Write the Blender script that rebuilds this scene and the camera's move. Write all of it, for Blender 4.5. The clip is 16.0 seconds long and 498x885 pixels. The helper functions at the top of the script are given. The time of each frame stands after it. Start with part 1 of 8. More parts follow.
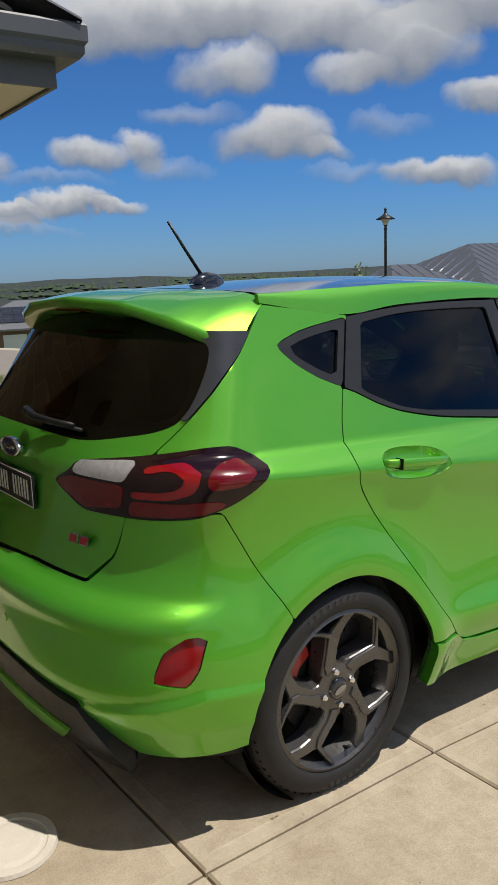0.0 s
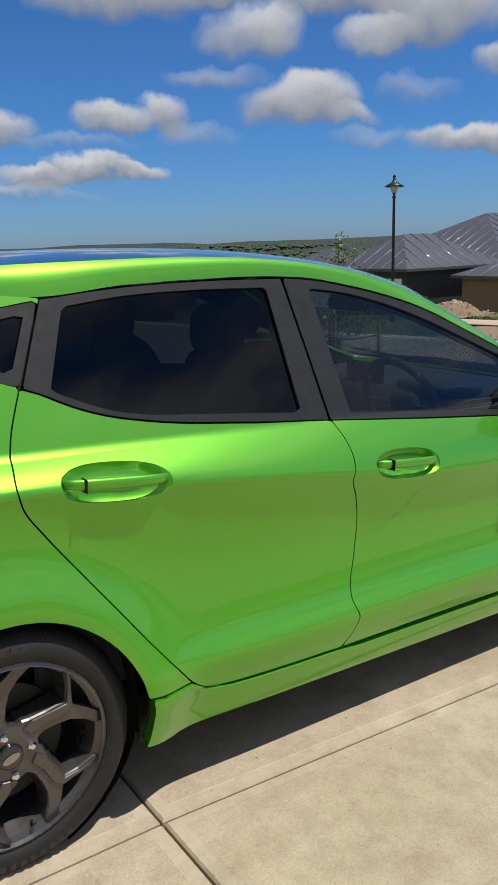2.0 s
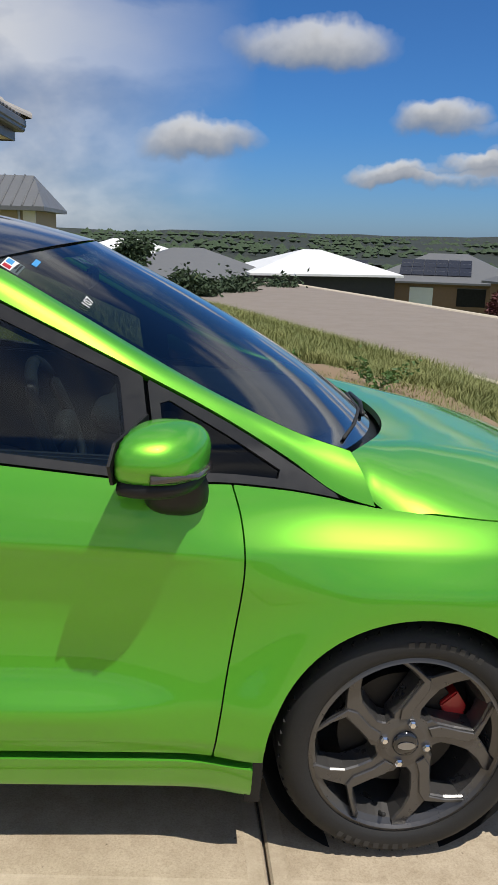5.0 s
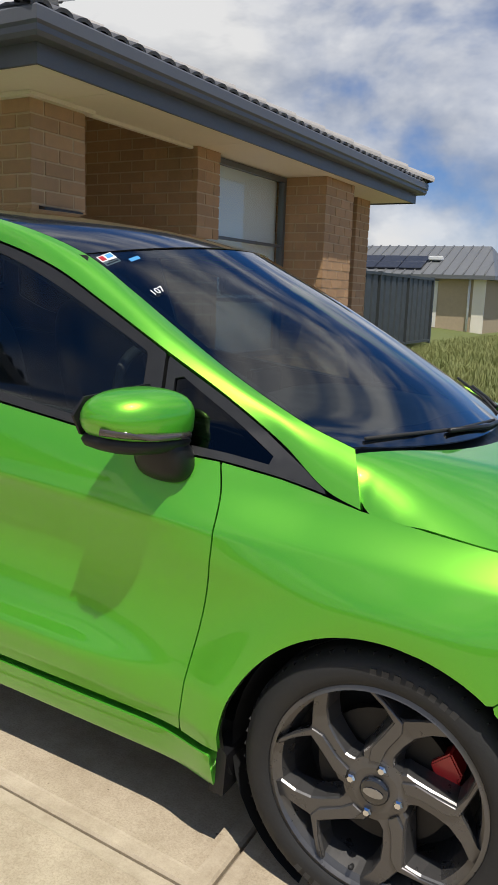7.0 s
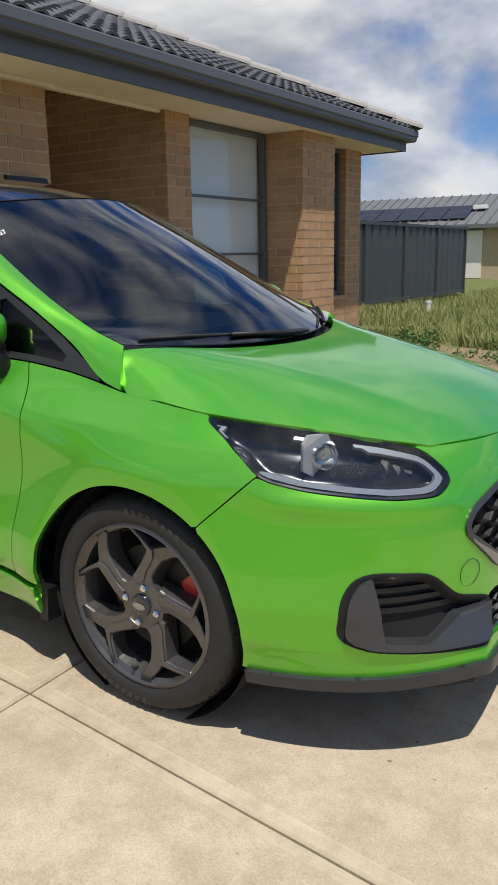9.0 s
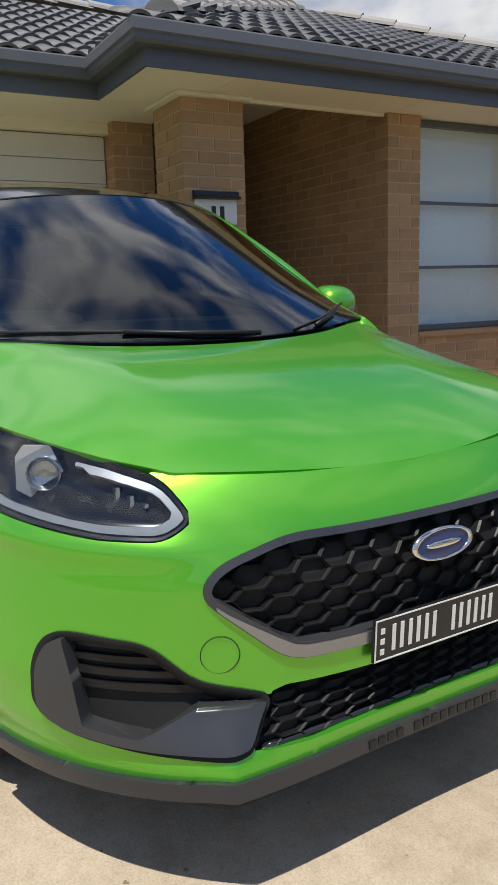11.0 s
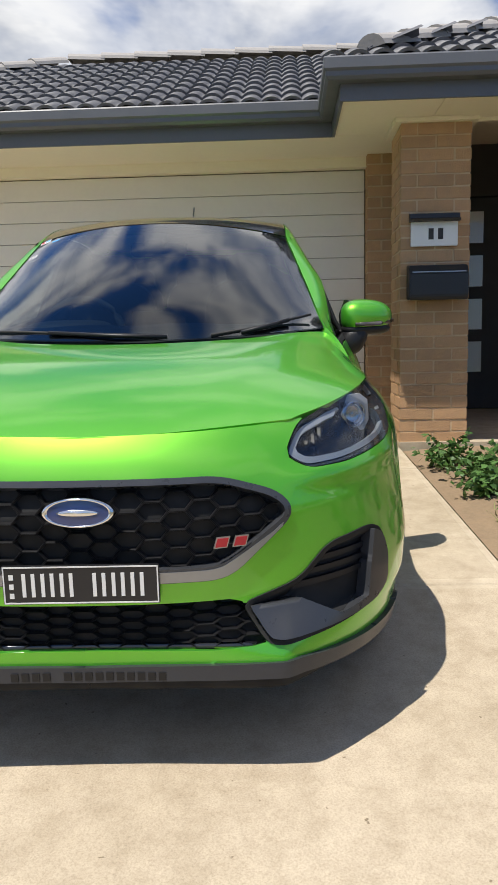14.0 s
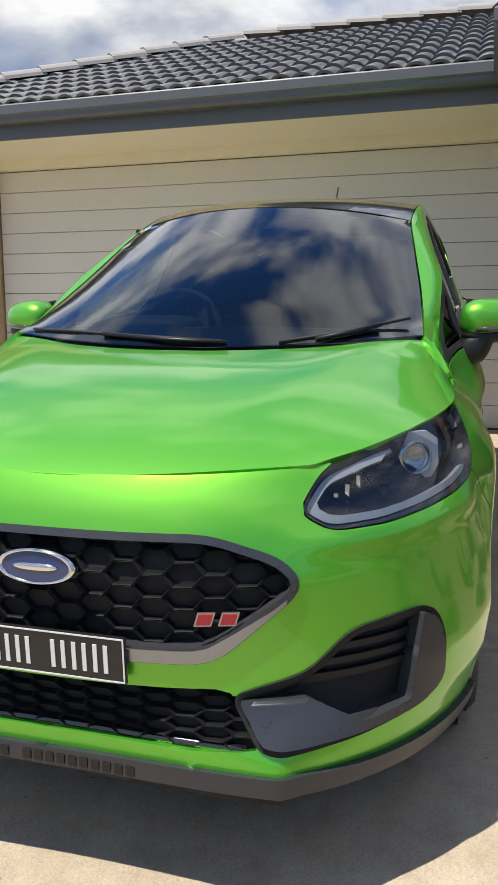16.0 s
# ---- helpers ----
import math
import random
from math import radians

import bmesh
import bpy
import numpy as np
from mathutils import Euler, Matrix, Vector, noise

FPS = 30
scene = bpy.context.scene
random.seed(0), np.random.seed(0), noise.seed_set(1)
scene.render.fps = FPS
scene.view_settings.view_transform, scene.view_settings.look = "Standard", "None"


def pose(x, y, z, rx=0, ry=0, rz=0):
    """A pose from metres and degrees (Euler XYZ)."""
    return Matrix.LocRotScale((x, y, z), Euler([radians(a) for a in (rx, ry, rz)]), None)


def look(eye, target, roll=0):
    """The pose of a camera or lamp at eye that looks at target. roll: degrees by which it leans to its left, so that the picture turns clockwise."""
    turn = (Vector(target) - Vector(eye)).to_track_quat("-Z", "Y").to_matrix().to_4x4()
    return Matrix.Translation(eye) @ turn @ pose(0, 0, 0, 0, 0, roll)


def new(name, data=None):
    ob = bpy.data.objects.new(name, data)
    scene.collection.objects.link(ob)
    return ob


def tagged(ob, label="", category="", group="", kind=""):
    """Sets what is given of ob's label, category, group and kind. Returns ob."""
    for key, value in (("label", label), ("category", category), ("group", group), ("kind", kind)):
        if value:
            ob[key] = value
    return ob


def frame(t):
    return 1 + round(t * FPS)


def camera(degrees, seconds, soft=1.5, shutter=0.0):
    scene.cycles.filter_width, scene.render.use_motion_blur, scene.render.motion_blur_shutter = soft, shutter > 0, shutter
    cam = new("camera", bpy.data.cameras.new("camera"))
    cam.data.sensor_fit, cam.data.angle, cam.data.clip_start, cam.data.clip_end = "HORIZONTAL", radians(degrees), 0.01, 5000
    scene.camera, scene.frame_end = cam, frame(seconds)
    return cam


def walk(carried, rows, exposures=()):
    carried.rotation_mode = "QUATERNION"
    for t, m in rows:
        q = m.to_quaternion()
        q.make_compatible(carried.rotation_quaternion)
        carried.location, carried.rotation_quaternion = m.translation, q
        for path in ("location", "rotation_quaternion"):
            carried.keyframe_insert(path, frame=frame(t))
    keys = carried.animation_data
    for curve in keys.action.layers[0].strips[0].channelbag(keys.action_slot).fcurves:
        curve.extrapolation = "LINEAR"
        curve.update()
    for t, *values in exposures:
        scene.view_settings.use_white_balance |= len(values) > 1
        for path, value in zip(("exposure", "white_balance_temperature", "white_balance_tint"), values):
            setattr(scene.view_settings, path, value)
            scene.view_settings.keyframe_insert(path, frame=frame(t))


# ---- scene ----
cam = camera(35.7, 16.0)
PATH = [
    (0, (-1.364, -2.238, 1.462), (-0.187, -0.678, 1.038), -2.4),
    (0.5, (-1.323, -2.279, 1.465), (-0.2, -0.683, 1.03), -2.7),
    (1, (-1.05, -2.396, 1.461), (0.093, -0.822, 0.995), -2.0),
    (1.5, (-0.782, -2.433, 1.444), (0.353, -0.86, 0.956), -1.7),
    (2, (-0.418, -2.39, 1.445), (0.705, -0.813, 0.946), -1.8),
    (2.5, (0.01, -2.454, 1.428), (1.121, -0.872, 0.914), -1.5),
    (3, (0.432, -2.433, 1.388), (1.507, -0.832, 0.858), -1.0),
    (3.5, (0.893, -2.434, 1.379), (1.896, -0.793, 0.83), -0.1),
    (3.7, (1.071, -2.459, 1.373), (2.017, -0.788, 0.813), 0.2),
    (5.8, (2.511, -2.052, 1.247), (2.147, -0.146, 0.764), 2.3),
    (6, (2.603, -1.986, 1.219), (2.118, -0.101, 0.759), 2.5),
    (6.5, (2.826, -2.005, 1.195), (2.087, -0.192, 0.788), 2.4),
    (7, (3.026, -2.197, 1.17), (2.126, -0.452, 0.788), 2.1),
    (7.5, (3.224, -2.356, 1.157), (2.246, -0.655, 0.764), 1.4),
    (8, (3.54, -2.416, 1.09), (2.547, -0.732, 0.665), 0.6),
    (8.5, (3.784, -2.478, 1.106), (2.786, -0.806, 0.651), -0.3),
    (9, (3.916, -2.269, 1.083), (2.88, -0.624, 0.612), -1.0),
    (9.5, (4.143, -1.981, 1.066), (2.997, -0.41, 0.6), -1.6),
    (10, (4.38, -1.717, 1.034), (3.068, -0.276, 0.585), -1.6),
    (10.2, (4.432, -1.594, 0.992), (3.044, -0.222, 0.553), -1.6),
    (12.3, (4.878, -0.352, 0.889), (2.932, 0.0, 0.595), -1.5),
    (12.5, (4.967, -0.302, 0.854), (3.008, -0.019, 0.567), -1.4),
    (13, (5.192, -0.163, 0.824), (3.215, -0.023, 0.555), -1.5),
    (13.5, (5.251, 0.158, 0.829), (3.27, 0.207, 0.56), -1.3),
    (14, (5.174, 0.442, 0.822), (3.193, 0.407, 0.549), -1.2),
    (14.5, (4.936, 0.75, 0.877), (2.961, 0.609, 0.596), -0.7),
    (15, (4.803, 1.003, 0.913), (2.844, 0.726, 0.617), -0.4),
    (15.5, (4.756, 1.028, 0.92), (2.823, 0.615, 0.61), 0.1),
    (16, (4.716, 0.77, 0.893), (2.811, 0.248, 0.574), 0.1),
]
EXPOSURES = [(0.0, -0.2), (3.5, -0.18), (6.0, -0.12), (8.0, 0.03), (10.0, -0.02), (12.5, 0.18), (16.0, 0.32)]
walk(cam, [(t, look(e, a, r)) for t, e, a, r in PATH], EXPOSURES)

# ---- light ----
SUN_TO = Vector((0.262, -0.282, 0.95)).normalized()
world = bpy.data.worlds.new("world")
scene.world = world
world.use_nodes = True


def wire(tree, a, b):
    tree.links.new(a, b)


def node(tree, kind, **values):
    n = tree.nodes.new(kind)
    for key, value in values.items():
        if key in n.inputs:
            n.inputs[key].default_value = value
    return n


def math_node(tree, op, a, b=None):
    n = tree.nodes.new("ShaderNodeMath")
    n.operation = op
    for i, v in enumerate((a, b)):
        if v is None:
            continue
        if isinstance(v, (int, float)):
            n.inputs[i].default_value = v
        else:
            wire(tree, v, n.inputs[i])
    return n.outputs[0]


def ramp(tree, source, stops):
    n = tree.nodes.new("ShaderNodeValToRGB")
    n.color_ramp.elements[0].position, n.color_ramp.elements[0].color = stops[0][0], (*stops[0][1], 1)
    n.color_ramp.elements[1].position, n.color_ramp.elements[1].color = stops[-1][0], (*stops[-1][1], 1)
    for pos, col in stops[1:-1]:
        e = n.color_ramp.elements.new(pos)
        e.color = (*col, 1)
    wire(tree, source, n.inputs[0])
    return n.outputs[0]


def mix(tree, fac, a, b, mode="MIX"):
    n = tree.nodes.new("ShaderNodeMix")
    n.data_type, n.blend_type = "RGBA", mode
    for i, v in ((0, fac), (6, a), (7, b)):
        if isinstance(v, (int, float)):
            n.inputs[i].default_value = v
        elif isinstance(v, tuple):
            n.inputs[i].default_value = (*v, 1)
        else:
            wire(tree, v, n.inputs[i])
    return n.outputs[2]


def make_sky():
    tree = world.node_tree
    sky = tree.nodes.new("ShaderNodeTexSky")
    sky.sky_type, sky.sun_disc = "NISHITA", False
    sky.sun_elevation = math.asin(SUN_TO.z)
    sky.sun_rotation = math.atan2(SUN_TO.x, SUN_TO.y)
    sky.air_density, sky.dust_density, sky.ozone_density = 1.0, 0.3, 3.0
    coord = tree.nodes.new("ShaderNodeTexCoord")
    split = tree.nodes.new("ShaderNodeSeparateXYZ")
    wire(tree, coord.outputs["Generated"], split.inputs[0])
    up = math_node(tree, "MAXIMUM", split.outputs[2], 0.0)
    tone = ramp(tree, up, [(0.0, (0.50, 0.80, 1.40)), (0.12, (0.38, 0.80, 1.38)), (0.4, (0.36, 0.76, 1.24))])
    tint = mix(tree, 1.0, sky.outputs[0], tone, "MULTIPLY")
    heading = math_node(tree, "DEGREES", math_node(tree, "ARCTAN2", split.outputs[1], split.outputs[0]))
    height = math_node(tree, "DEGREES", math_node(tree, "ARCSINE", split.outputs[2]))

    def ragged(scale, amount, detail):
        """A wandering offset that frays the clouds' outlines."""
        n = node(tree, "ShaderNodeTexNoise", Scale=scale, Detail=detail, Roughness=0.55)
        wire(tree, coord.outputs["Generated"], n.inputs["Vector"])
        s = tree.nodes.new("ShaderNodeSeparateColor")
        wire(tree, n.outputs["Color"], s.inputs[0])
        return [math_node(tree, "MULTIPLY", math_node(tree, "SUBTRACT", s.outputs[k], 0.5), amount) for k in (0, 1)]

    wide, fine = ragged(8.0, 5.5, 2.0), ragged(30.0, 1.7, 3.0)
    u = math_node(tree, "ADD", heading, math_node(tree, "ADD", wide[0], fine[0]))
    v = math_node(tree, "ADD", height, math_node(tree, "ADD", math_node(tree, "MULTIPLY", wide[1], 0.5), fine[1]))
    # fair-weather clouds over the valley: heading, height, half width and half height in degrees, thickness
    puffs = [(50.0, 9.0, 4.3, 1.9, 1.0), (46.6, 8.0, 2.2, 0.9, 0.5), (63.2, 8.2, 2.7, 1.2, 0.85), (59.2, 8.5, 2.3, 1.3, 0.8), (65.0, 5.2, 3.2, 1.0, 0.95), (68.6, 4.5, 3.0, 0.9, 0.9), (61.8, 4.9, 2.2, 0.6, 0.7),
             (74.0, 4.1, 3.2, 0.9, 0.85), (38.6, 6.3, 3.8, 1.2, 0.95), (71.5, 7.6, 3.8, 1.4, 0.85), (53.0, 13.4, 3.6, 2.0, 0.8), (47.0, 15.9, 6.5, 2.3, 1.0), (41.0, 14.3, 4.4, 2.6, 1.0), (44.5, 12.7, 3.0, 1.4, 0.7), (36.5, 16.8, 6.5, 2.3, 1.0), (53.5, 17.0, 6.0, 1.9, 0.9), (57.0, 7.2, 4.0, 0.8, 0.32), (45.0, 6.6, 4.0, 0.8, 0.3), (66.0, 6.7, 4.0, 0.6, 0.3), (55.5, 10.6, 3.0, 0.9, 0.35), (42.0, 9.6, 3.0, 1.0, 0.3), (70.5, 3.6, 6.0, 0.6, 0.4), (36.0, 10.8, 2.6, 1.3, 0.9), (60.5, 16.6, 10.0, 2.3, 0.95),
             (30.0, 15.0, 6.0, 2.5, 0.9), (80.0, 12.0, 6.0, 1.8, 0.8), (26.0, 5.5, 5.0, 1.2, 0.8), (88.0, 6.0, 5.0, 1.6, 0.9)]
    weight, toned = None, None
    for u0, v0, du, dv, thick in puffs:
        x = math_node(tree, "MULTIPLY", math_node(tree, "SUBTRACT", u, u0), 1 / du)
        y = math_node(tree, "MULTIPLY", math_node(tree, "SUBTRACT", v, v0), 1 / dv)
        d = math_node(tree, "ADD", math_node(tree, "MULTIPLY", x, x), math_node(tree, "MULTIPLY", y, y))
        m = math_node(tree, "MULTIPLY", math_node(tree, "MAXIMUM", math_node(tree, "SUBTRACT", 1.0, d), 0.0), 1.9 * thick)
        t = math_node(tree, "MULTIPLY", m, math_node(tree, "ADD", math_node(tree, "MULTIPLY", y, 0.55), 0.50))
        weight = m if weight is None else math_node(tree, "ADD", weight, m)
        toned = t if toned is None else math_node(tree, "ADD", toned, t)
    # a broken, softer deck behind the house and overhead
    def deck_at(shift):
        n = node(tree, "ShaderNodeTexNoise", Scale=2.9, Detail=6.0, Roughness=0.52, Distortion=0.25)
        flat = tree.nodes.new("ShaderNodeVectorMath")
        flat.operation = "MULTIPLY_ADD"
        flat.inputs[1].default_value, flat.inputs[2].default_value = (1.0, 1.0, 1.9), (0.6, 0.3, shift)
        wire(tree, coord.outputs["Generated"], flat.inputs[0])
        wire(tree, flat.outputs[0], n.inputs["Vector"])
        return n.outputs[0]

    deck = deck_at(0.0)
    away = math_node(tree, "MULTIPLY", math_node(tree, "SUBTRACT", math_node(tree, "ABSOLUTE", math_node(tree, "SUBTRACT", heading, 52.0)), 32.0), 0.05)
    high = math_node(tree, "MULTIPLY", math_node(tree, "SUBTRACT", height, 18.0), 0.07)
    where = ramp(tree, math_node(tree, "MAXIMUM", away, high), [(0.0, (0, 0, 0)), (1.0, (1, 1, 1))])
    body = ramp(tree, math_node(tree, "ADD", deck, math_node(tree, "ADD", math_node(tree, "MULTIPLY", split.outputs[0], -0.05), math_node(tree, "MULTIPLY", math_node(tree, "SUBTRACT", 0.62, up), 0.11))), [(0.43, (0, 0, 0)), (0.56, (0.78, 0.78, 0.78)), (0.68, (1, 1, 1))])
    deck_mask = mix(tree, 1.0, body, where, "MULTIPLY")
    deck_tone = math_node(tree, "ADD", math_node(tree, "MULTIPLY", math_node(tree, "SUBTRACT", deck, deck_at(0.12)), 2.6), 0.62)
    puff_mask = ramp(tree, math_node(tree, "MULTIPLY", weight, 0.55), [(0.0, (0, 0, 0)), (0.25, (0.25, 0.25, 0.25)), (0.5, (0.75, 0.75, 0.75)), (0.8, (0.98, 0.98, 0.98))])
    lit = math_node(tree, "DIVIDE", toned, math_node(tree, "MAXIMUM", weight, 0.001))
    shades = [(0.1, (2.8, 3.3, 4.2)), (0.5, (5.6, 5.9, 6.5)), (0.85, (9.8, 9.8, 9.8))]
    fade = ramp(tree, split.outputs[2], [(0.01, (0, 0, 0)), (0.06, (1, 1, 1))])
    total = mix(tree, deck_mask, tint, ramp(tree, deck_tone, shades))
    total = mix(tree, mix(tree, 1.0, puff_mask, fade, "MULTIPLY"), total, ramp(tree, lit, shades))
    back = tree.nodes["Background"]
    wire(tree, total, back.inputs[0])
    back.inputs[1].default_value = 0.080


make_sky()
sun = new("sun", bpy.data.lights.new("sun", "SUN"))
sun.data.energy, sun.data.angle, sun.data.color = 4.9, radians(0.55), (1.0, 0.95, 0.87)
sun.matrix_world = look(SUN_TO * 40, (0, 0, 0))
tagged(sun, kind="structure")

# ---- materials ----
MATS = {}


def surface(name, color, rough=0.6, metal=0.0, vary=0.25, scale=8.0, bump=0.0, bump_scale=60.0, coat=0.0, piece=0.0, other=None, stains=0.0, spec=0.5):
    """A painted or natural surface: its colour varies at two scales, with fine relief; piece: how far pieces differ from one another."""
    if name in MATS:
        return MATS[name]
    m = bpy.data.materials.new(name)
    m.use_nodes = True
    tree = m.node_tree
    b = tree.nodes["Principled BSDF"]
    coord = tree.nodes.new("ShaderNodeTexCoord")
    geo = tree.nodes.new("ShaderNodeNewGeometry")
    fine = node(tree, "ShaderNodeTexNoise", Scale=scale * 9, Detail=4.0)
    wide = node(tree, "ShaderNodeTexNoise", Scale=scale, Detail=5.0, Roughness=0.6)
    wire(tree, geo.outputs["Position"], fine.inputs["Vector"])
    wire(tree, geo.outputs["Position"], wide.inputs["Vector"])
    dark = tuple(c * (1 - vary) for c in color)
    light = tuple(min(1, c * (1 + vary)) for c in color)
    if other:
        light = other
    col = mix(tree, wide.outputs[0], dark, light)
    spread = ramp(tree, fine.outputs[0], [(0.3, (1 - vary * 0.6,) * 3), (0.7, (1 + 0 * vary,) * 3)])
    col = mix(tree, 0.8, col, spread, "MULTIPLY")
    if stains:
        blot = node(tree, "ShaderNodeTexNoise", Scale=0.9, Detail=7.0, Roughness=0.7)
        wire(tree, geo.outputs["Position"], blot.inputs["Vector"])
        col = mix(tree, stains, col, ramp(tree, blot.outputs[0], [(0.4, (0.72, 0.68, 0.62)), (0.58, (1, 1, 1))]), "MULTIPLY")
    if piece:
        info = tree.nodes.new("ShaderNodeObjectInfo")
        chance = math_node(tree, "FRACT", math_node(tree, "ADD", info.outputs["Random"], geo.outputs["Random Per Island"]))
        col = mix(tree, 1.0, col, ramp(tree, chance, [(0.0, (1 - piece,) * 3), (1.0, (1, 1, 1))]), "MULTIPLY")
    wire(tree, col, b.inputs["Base Color"])
    b.inputs["Metallic"].default_value = metal
    b.inputs["Specular IOR Level"].default_value = spec
    lo, hi = max(0.02, rough * 0.85), min(1, rough * 1.15)
    wire(tree, ramp(tree, wide.outputs[0], [(0.3, (lo,) * 3), (0.7, (hi,) * 3)]), b.inputs["Roughness"])
    b.inputs["Coat Weight"].default_value = coat
    b.inputs["Coat Roughness"].default_value = 0.03
    if bump:
        rel = node(tree, "ShaderNodeTexNoise", Scale=bump_scale, Detail=5.0)
        wire(tree, geo.outputs["Position"], rel.inputs["Vector"])
        bn = node(tree, "ShaderNodeBump", Strength=bump, Distance=0.01)
        wire(tree, rel.outputs[0], bn.inputs["Height"])
        wire(tree, bn.outputs[0], b.inputs["Normal"])
    MATS[name] = m
    return m


def glass(name, tint, gloss=1.0, rough=0.015):
    """A pane: see-through with a tint, mirrored by its angle."""
    m = bpy.data.materials.new(name)
    m.use_nodes = True
    tree = m.node_tree
    tree.nodes.clear()
    clear = tree.nodes.new("ShaderNodeBsdfTransparent")
    clear.inputs[0].default_value = (*tint, 1)
    shine = tree.nodes.new("ShaderNodeBsdfGlossy")
    shine.inputs["Roughness"].default_value = rough
    face = node(tree, "ShaderNodeLayerWeight", Blend=0.5)
    edge = math_node(tree, "POWER", face.outputs["Facing"], 4.0)
    fres = math_node(tree, "ADD", math_node(tree, "MULTIPLY", edge, 0.9), 0.05)
    both = tree.nodes.new("ShaderNodeMixShader")
    wire(tree, math_node(tree, "MINIMUM", math_node(tree, "MULTIPLY", fres, gloss), 1.0), both.inputs[0])
    wire(tree, clear.outputs[0], both.inputs[1])
    wire(tree, shine.outputs[0], both.inputs[2])
    out = tree.nodes.new("ShaderNodeOutputMaterial")
    wire(tree, both.outputs[0], out.inputs[0])
    return m


def car_paint():
    """Green metallic: a flat green ground coat, a yellower flake layer over it, and clear lacquer."""
    m = bpy.data.materials.new("green_metallic_paint")
    m.use_nodes = True
    tree = m.node_tree
    ground = tree.nodes["Principled BSDF"]
    flakes = tree.nodes.new("ShaderNodeBsdfPrincipled")
    geo = tree.nodes.new("ShaderNodeNewGeometry")
    flake = node(tree, "ShaderNodeTexVoronoi", Scale=1400.0)
    wire(tree, geo.outputs["Position"], flake.inputs["Vector"])
    col = mix(tree, flake.outputs["Distance"], (0.145, 0.44, 0.012), (0.225, 0.57, 0.022))
    wire(tree, col, flakes.inputs["Base Color"])
    flakes.inputs["Metallic"].default_value = 1.0
    flakes.inputs["Roughness"].default_value = 0.36
    ground.inputs["Base Color"].default_value = (0.064, 0.45, 0.026, 1)
    ground.inputs["Roughness"].default_value = 0.5
    peel = node(tree, "ShaderNodeTexNoise", Scale=90.0, Detail=2.0)
    wire(tree, geo.outputs["Position"], peel.inputs["Vector"])
    bn = node(tree, "ShaderNodeBump", Strength=0.010, Distance=0.01)
    wire(tree, peel.outputs[0], bn.inputs["Height"])
    for b in (ground, flakes):
        b.inputs["Coat Weight"].default_value = 1.0
        b.inputs["Coat Roughness"].default_value = 0.02
        wire(tree, bn.outputs[0], b.inputs["Coat Normal"])
    both = tree.nodes.new("ShaderNodeMixShader")
    both.inputs[0].default_value = 0.56
    wire(tree, ground.outputs[0], both.inputs[1])
    wire(tree, flakes.outputs[0], both.inputs[2])
    wire(tree, both.outputs[0], tree.nodes["Material Output"].inputs[0])
    return m


PAINT = car_paint()
BLACK_GLOSS = surface("black_gloss_paint", (0.012, 0.013, 0.016), 0.12, vary=0.1, coat=1.0)
BLACK_TRIM = surface("black_satin_trim", (0.018, 0.018, 0.019), 0.42, vary=0.2, scale=30, bump=0.03, bump_scale=400)
BLACK_PLASTIC = surface("black_grained_plastic", (0.011, 0.011, 0.012), 0.42, spec=0.35, vary=0.2, scale=30, bump=0.08, bump_scale=500)
GRILLE_SHEEN = surface("grille_edge_sheen", (0.30, 0.31, 0.33), 0.3, metal=0.8, vary=0.08)
LIP_PLASTIC = surface("dark_lip_plastic", (0.028, 0.030, 0.036), 0.34, vary=0.15, scale=20, bump=0.03, bump_scale=400)
# near-black for underbody parts, and for shade in gaps, grooves and unlit openings
DARK_VOID = surface("dark_backing", (0.008, 0.008, 0.008), 0.8)
GREY_PLASTIC = surface("satin_grey_plastic", (0.06, 0.063, 0.07), 0.3, metal=0.4, vary=0.1, scale=20)
MAGNET = surface("magnetite_alloy", (0.13, 0.126, 0.124), 0.3, metal=0.7, vary=0.1, scale=20)
RUBBER = surface("tyre_rubber", (0.016, 0.016, 0.016), 0.7, vary=0.3, scale=14, bump=0.06, bump_scale=200)
CHROME = surface("chrome", (0.75, 0.75, 0.76), 0.1, metal=1.0, vary=0.05)
STEEL = surface("brushed_steel", (0.38, 0.38, 0.39), 0.32, metal=0.9, vary=0.15)
RED = surface("red_caliper_paint", (0.45, 0.01, 0.012), 0.35, vary=0.15, coat=0.5)
RED_LENS = surface("red_lamp_lens", (0.15, 0.002, 0.004), 0.15, vary=0.3, scale=30, coat=0.25)
RED_BAND = surface("red_light_band", (0.30, 0.004, 0.008), 0.14, vary=0.3, scale=60, coat=0.5)
SMOKE_LENS = surface("smoked_lamp_lens", (0.018, 0.006, 0.007), 0.1, vary=0.2, coat=0.15, spec=0.35)
WHITE_LENS = surface("clear_reverse_lens", (0.42, 0.40, 0.40), 0.2, vary=0.35, scale=60, coat=1.0)
REFLECTOR = surface("lamp_reflector", (0.55, 0.57, 0.6), 0.16, metal=0.9, vary=0.2, scale=60)
LAMP_DARK = surface("lamp_housing", (0.016, 0.017, 0.021), 0.25, vary=0.3, scale=40)
LAMP_GREY = surface("lamp_daylight_bar", (0.40, 0.41, 0.43), 0.4, metal=0.3, vary=0.1)
BLUE_BADGE = surface("blue_badge_enamel", (0.015, 0.035, 0.13), 0.2, vary=0.1, coat=1.0)
WHITE_BAR = surface("white_plate_characters", (0.72, 0.72, 0.70), 0.5, vary=0.1)
RED_BADGE = surface("red_badge_enamel", (0.42, 0.02, 0.03), 0.3, vary=0.1)
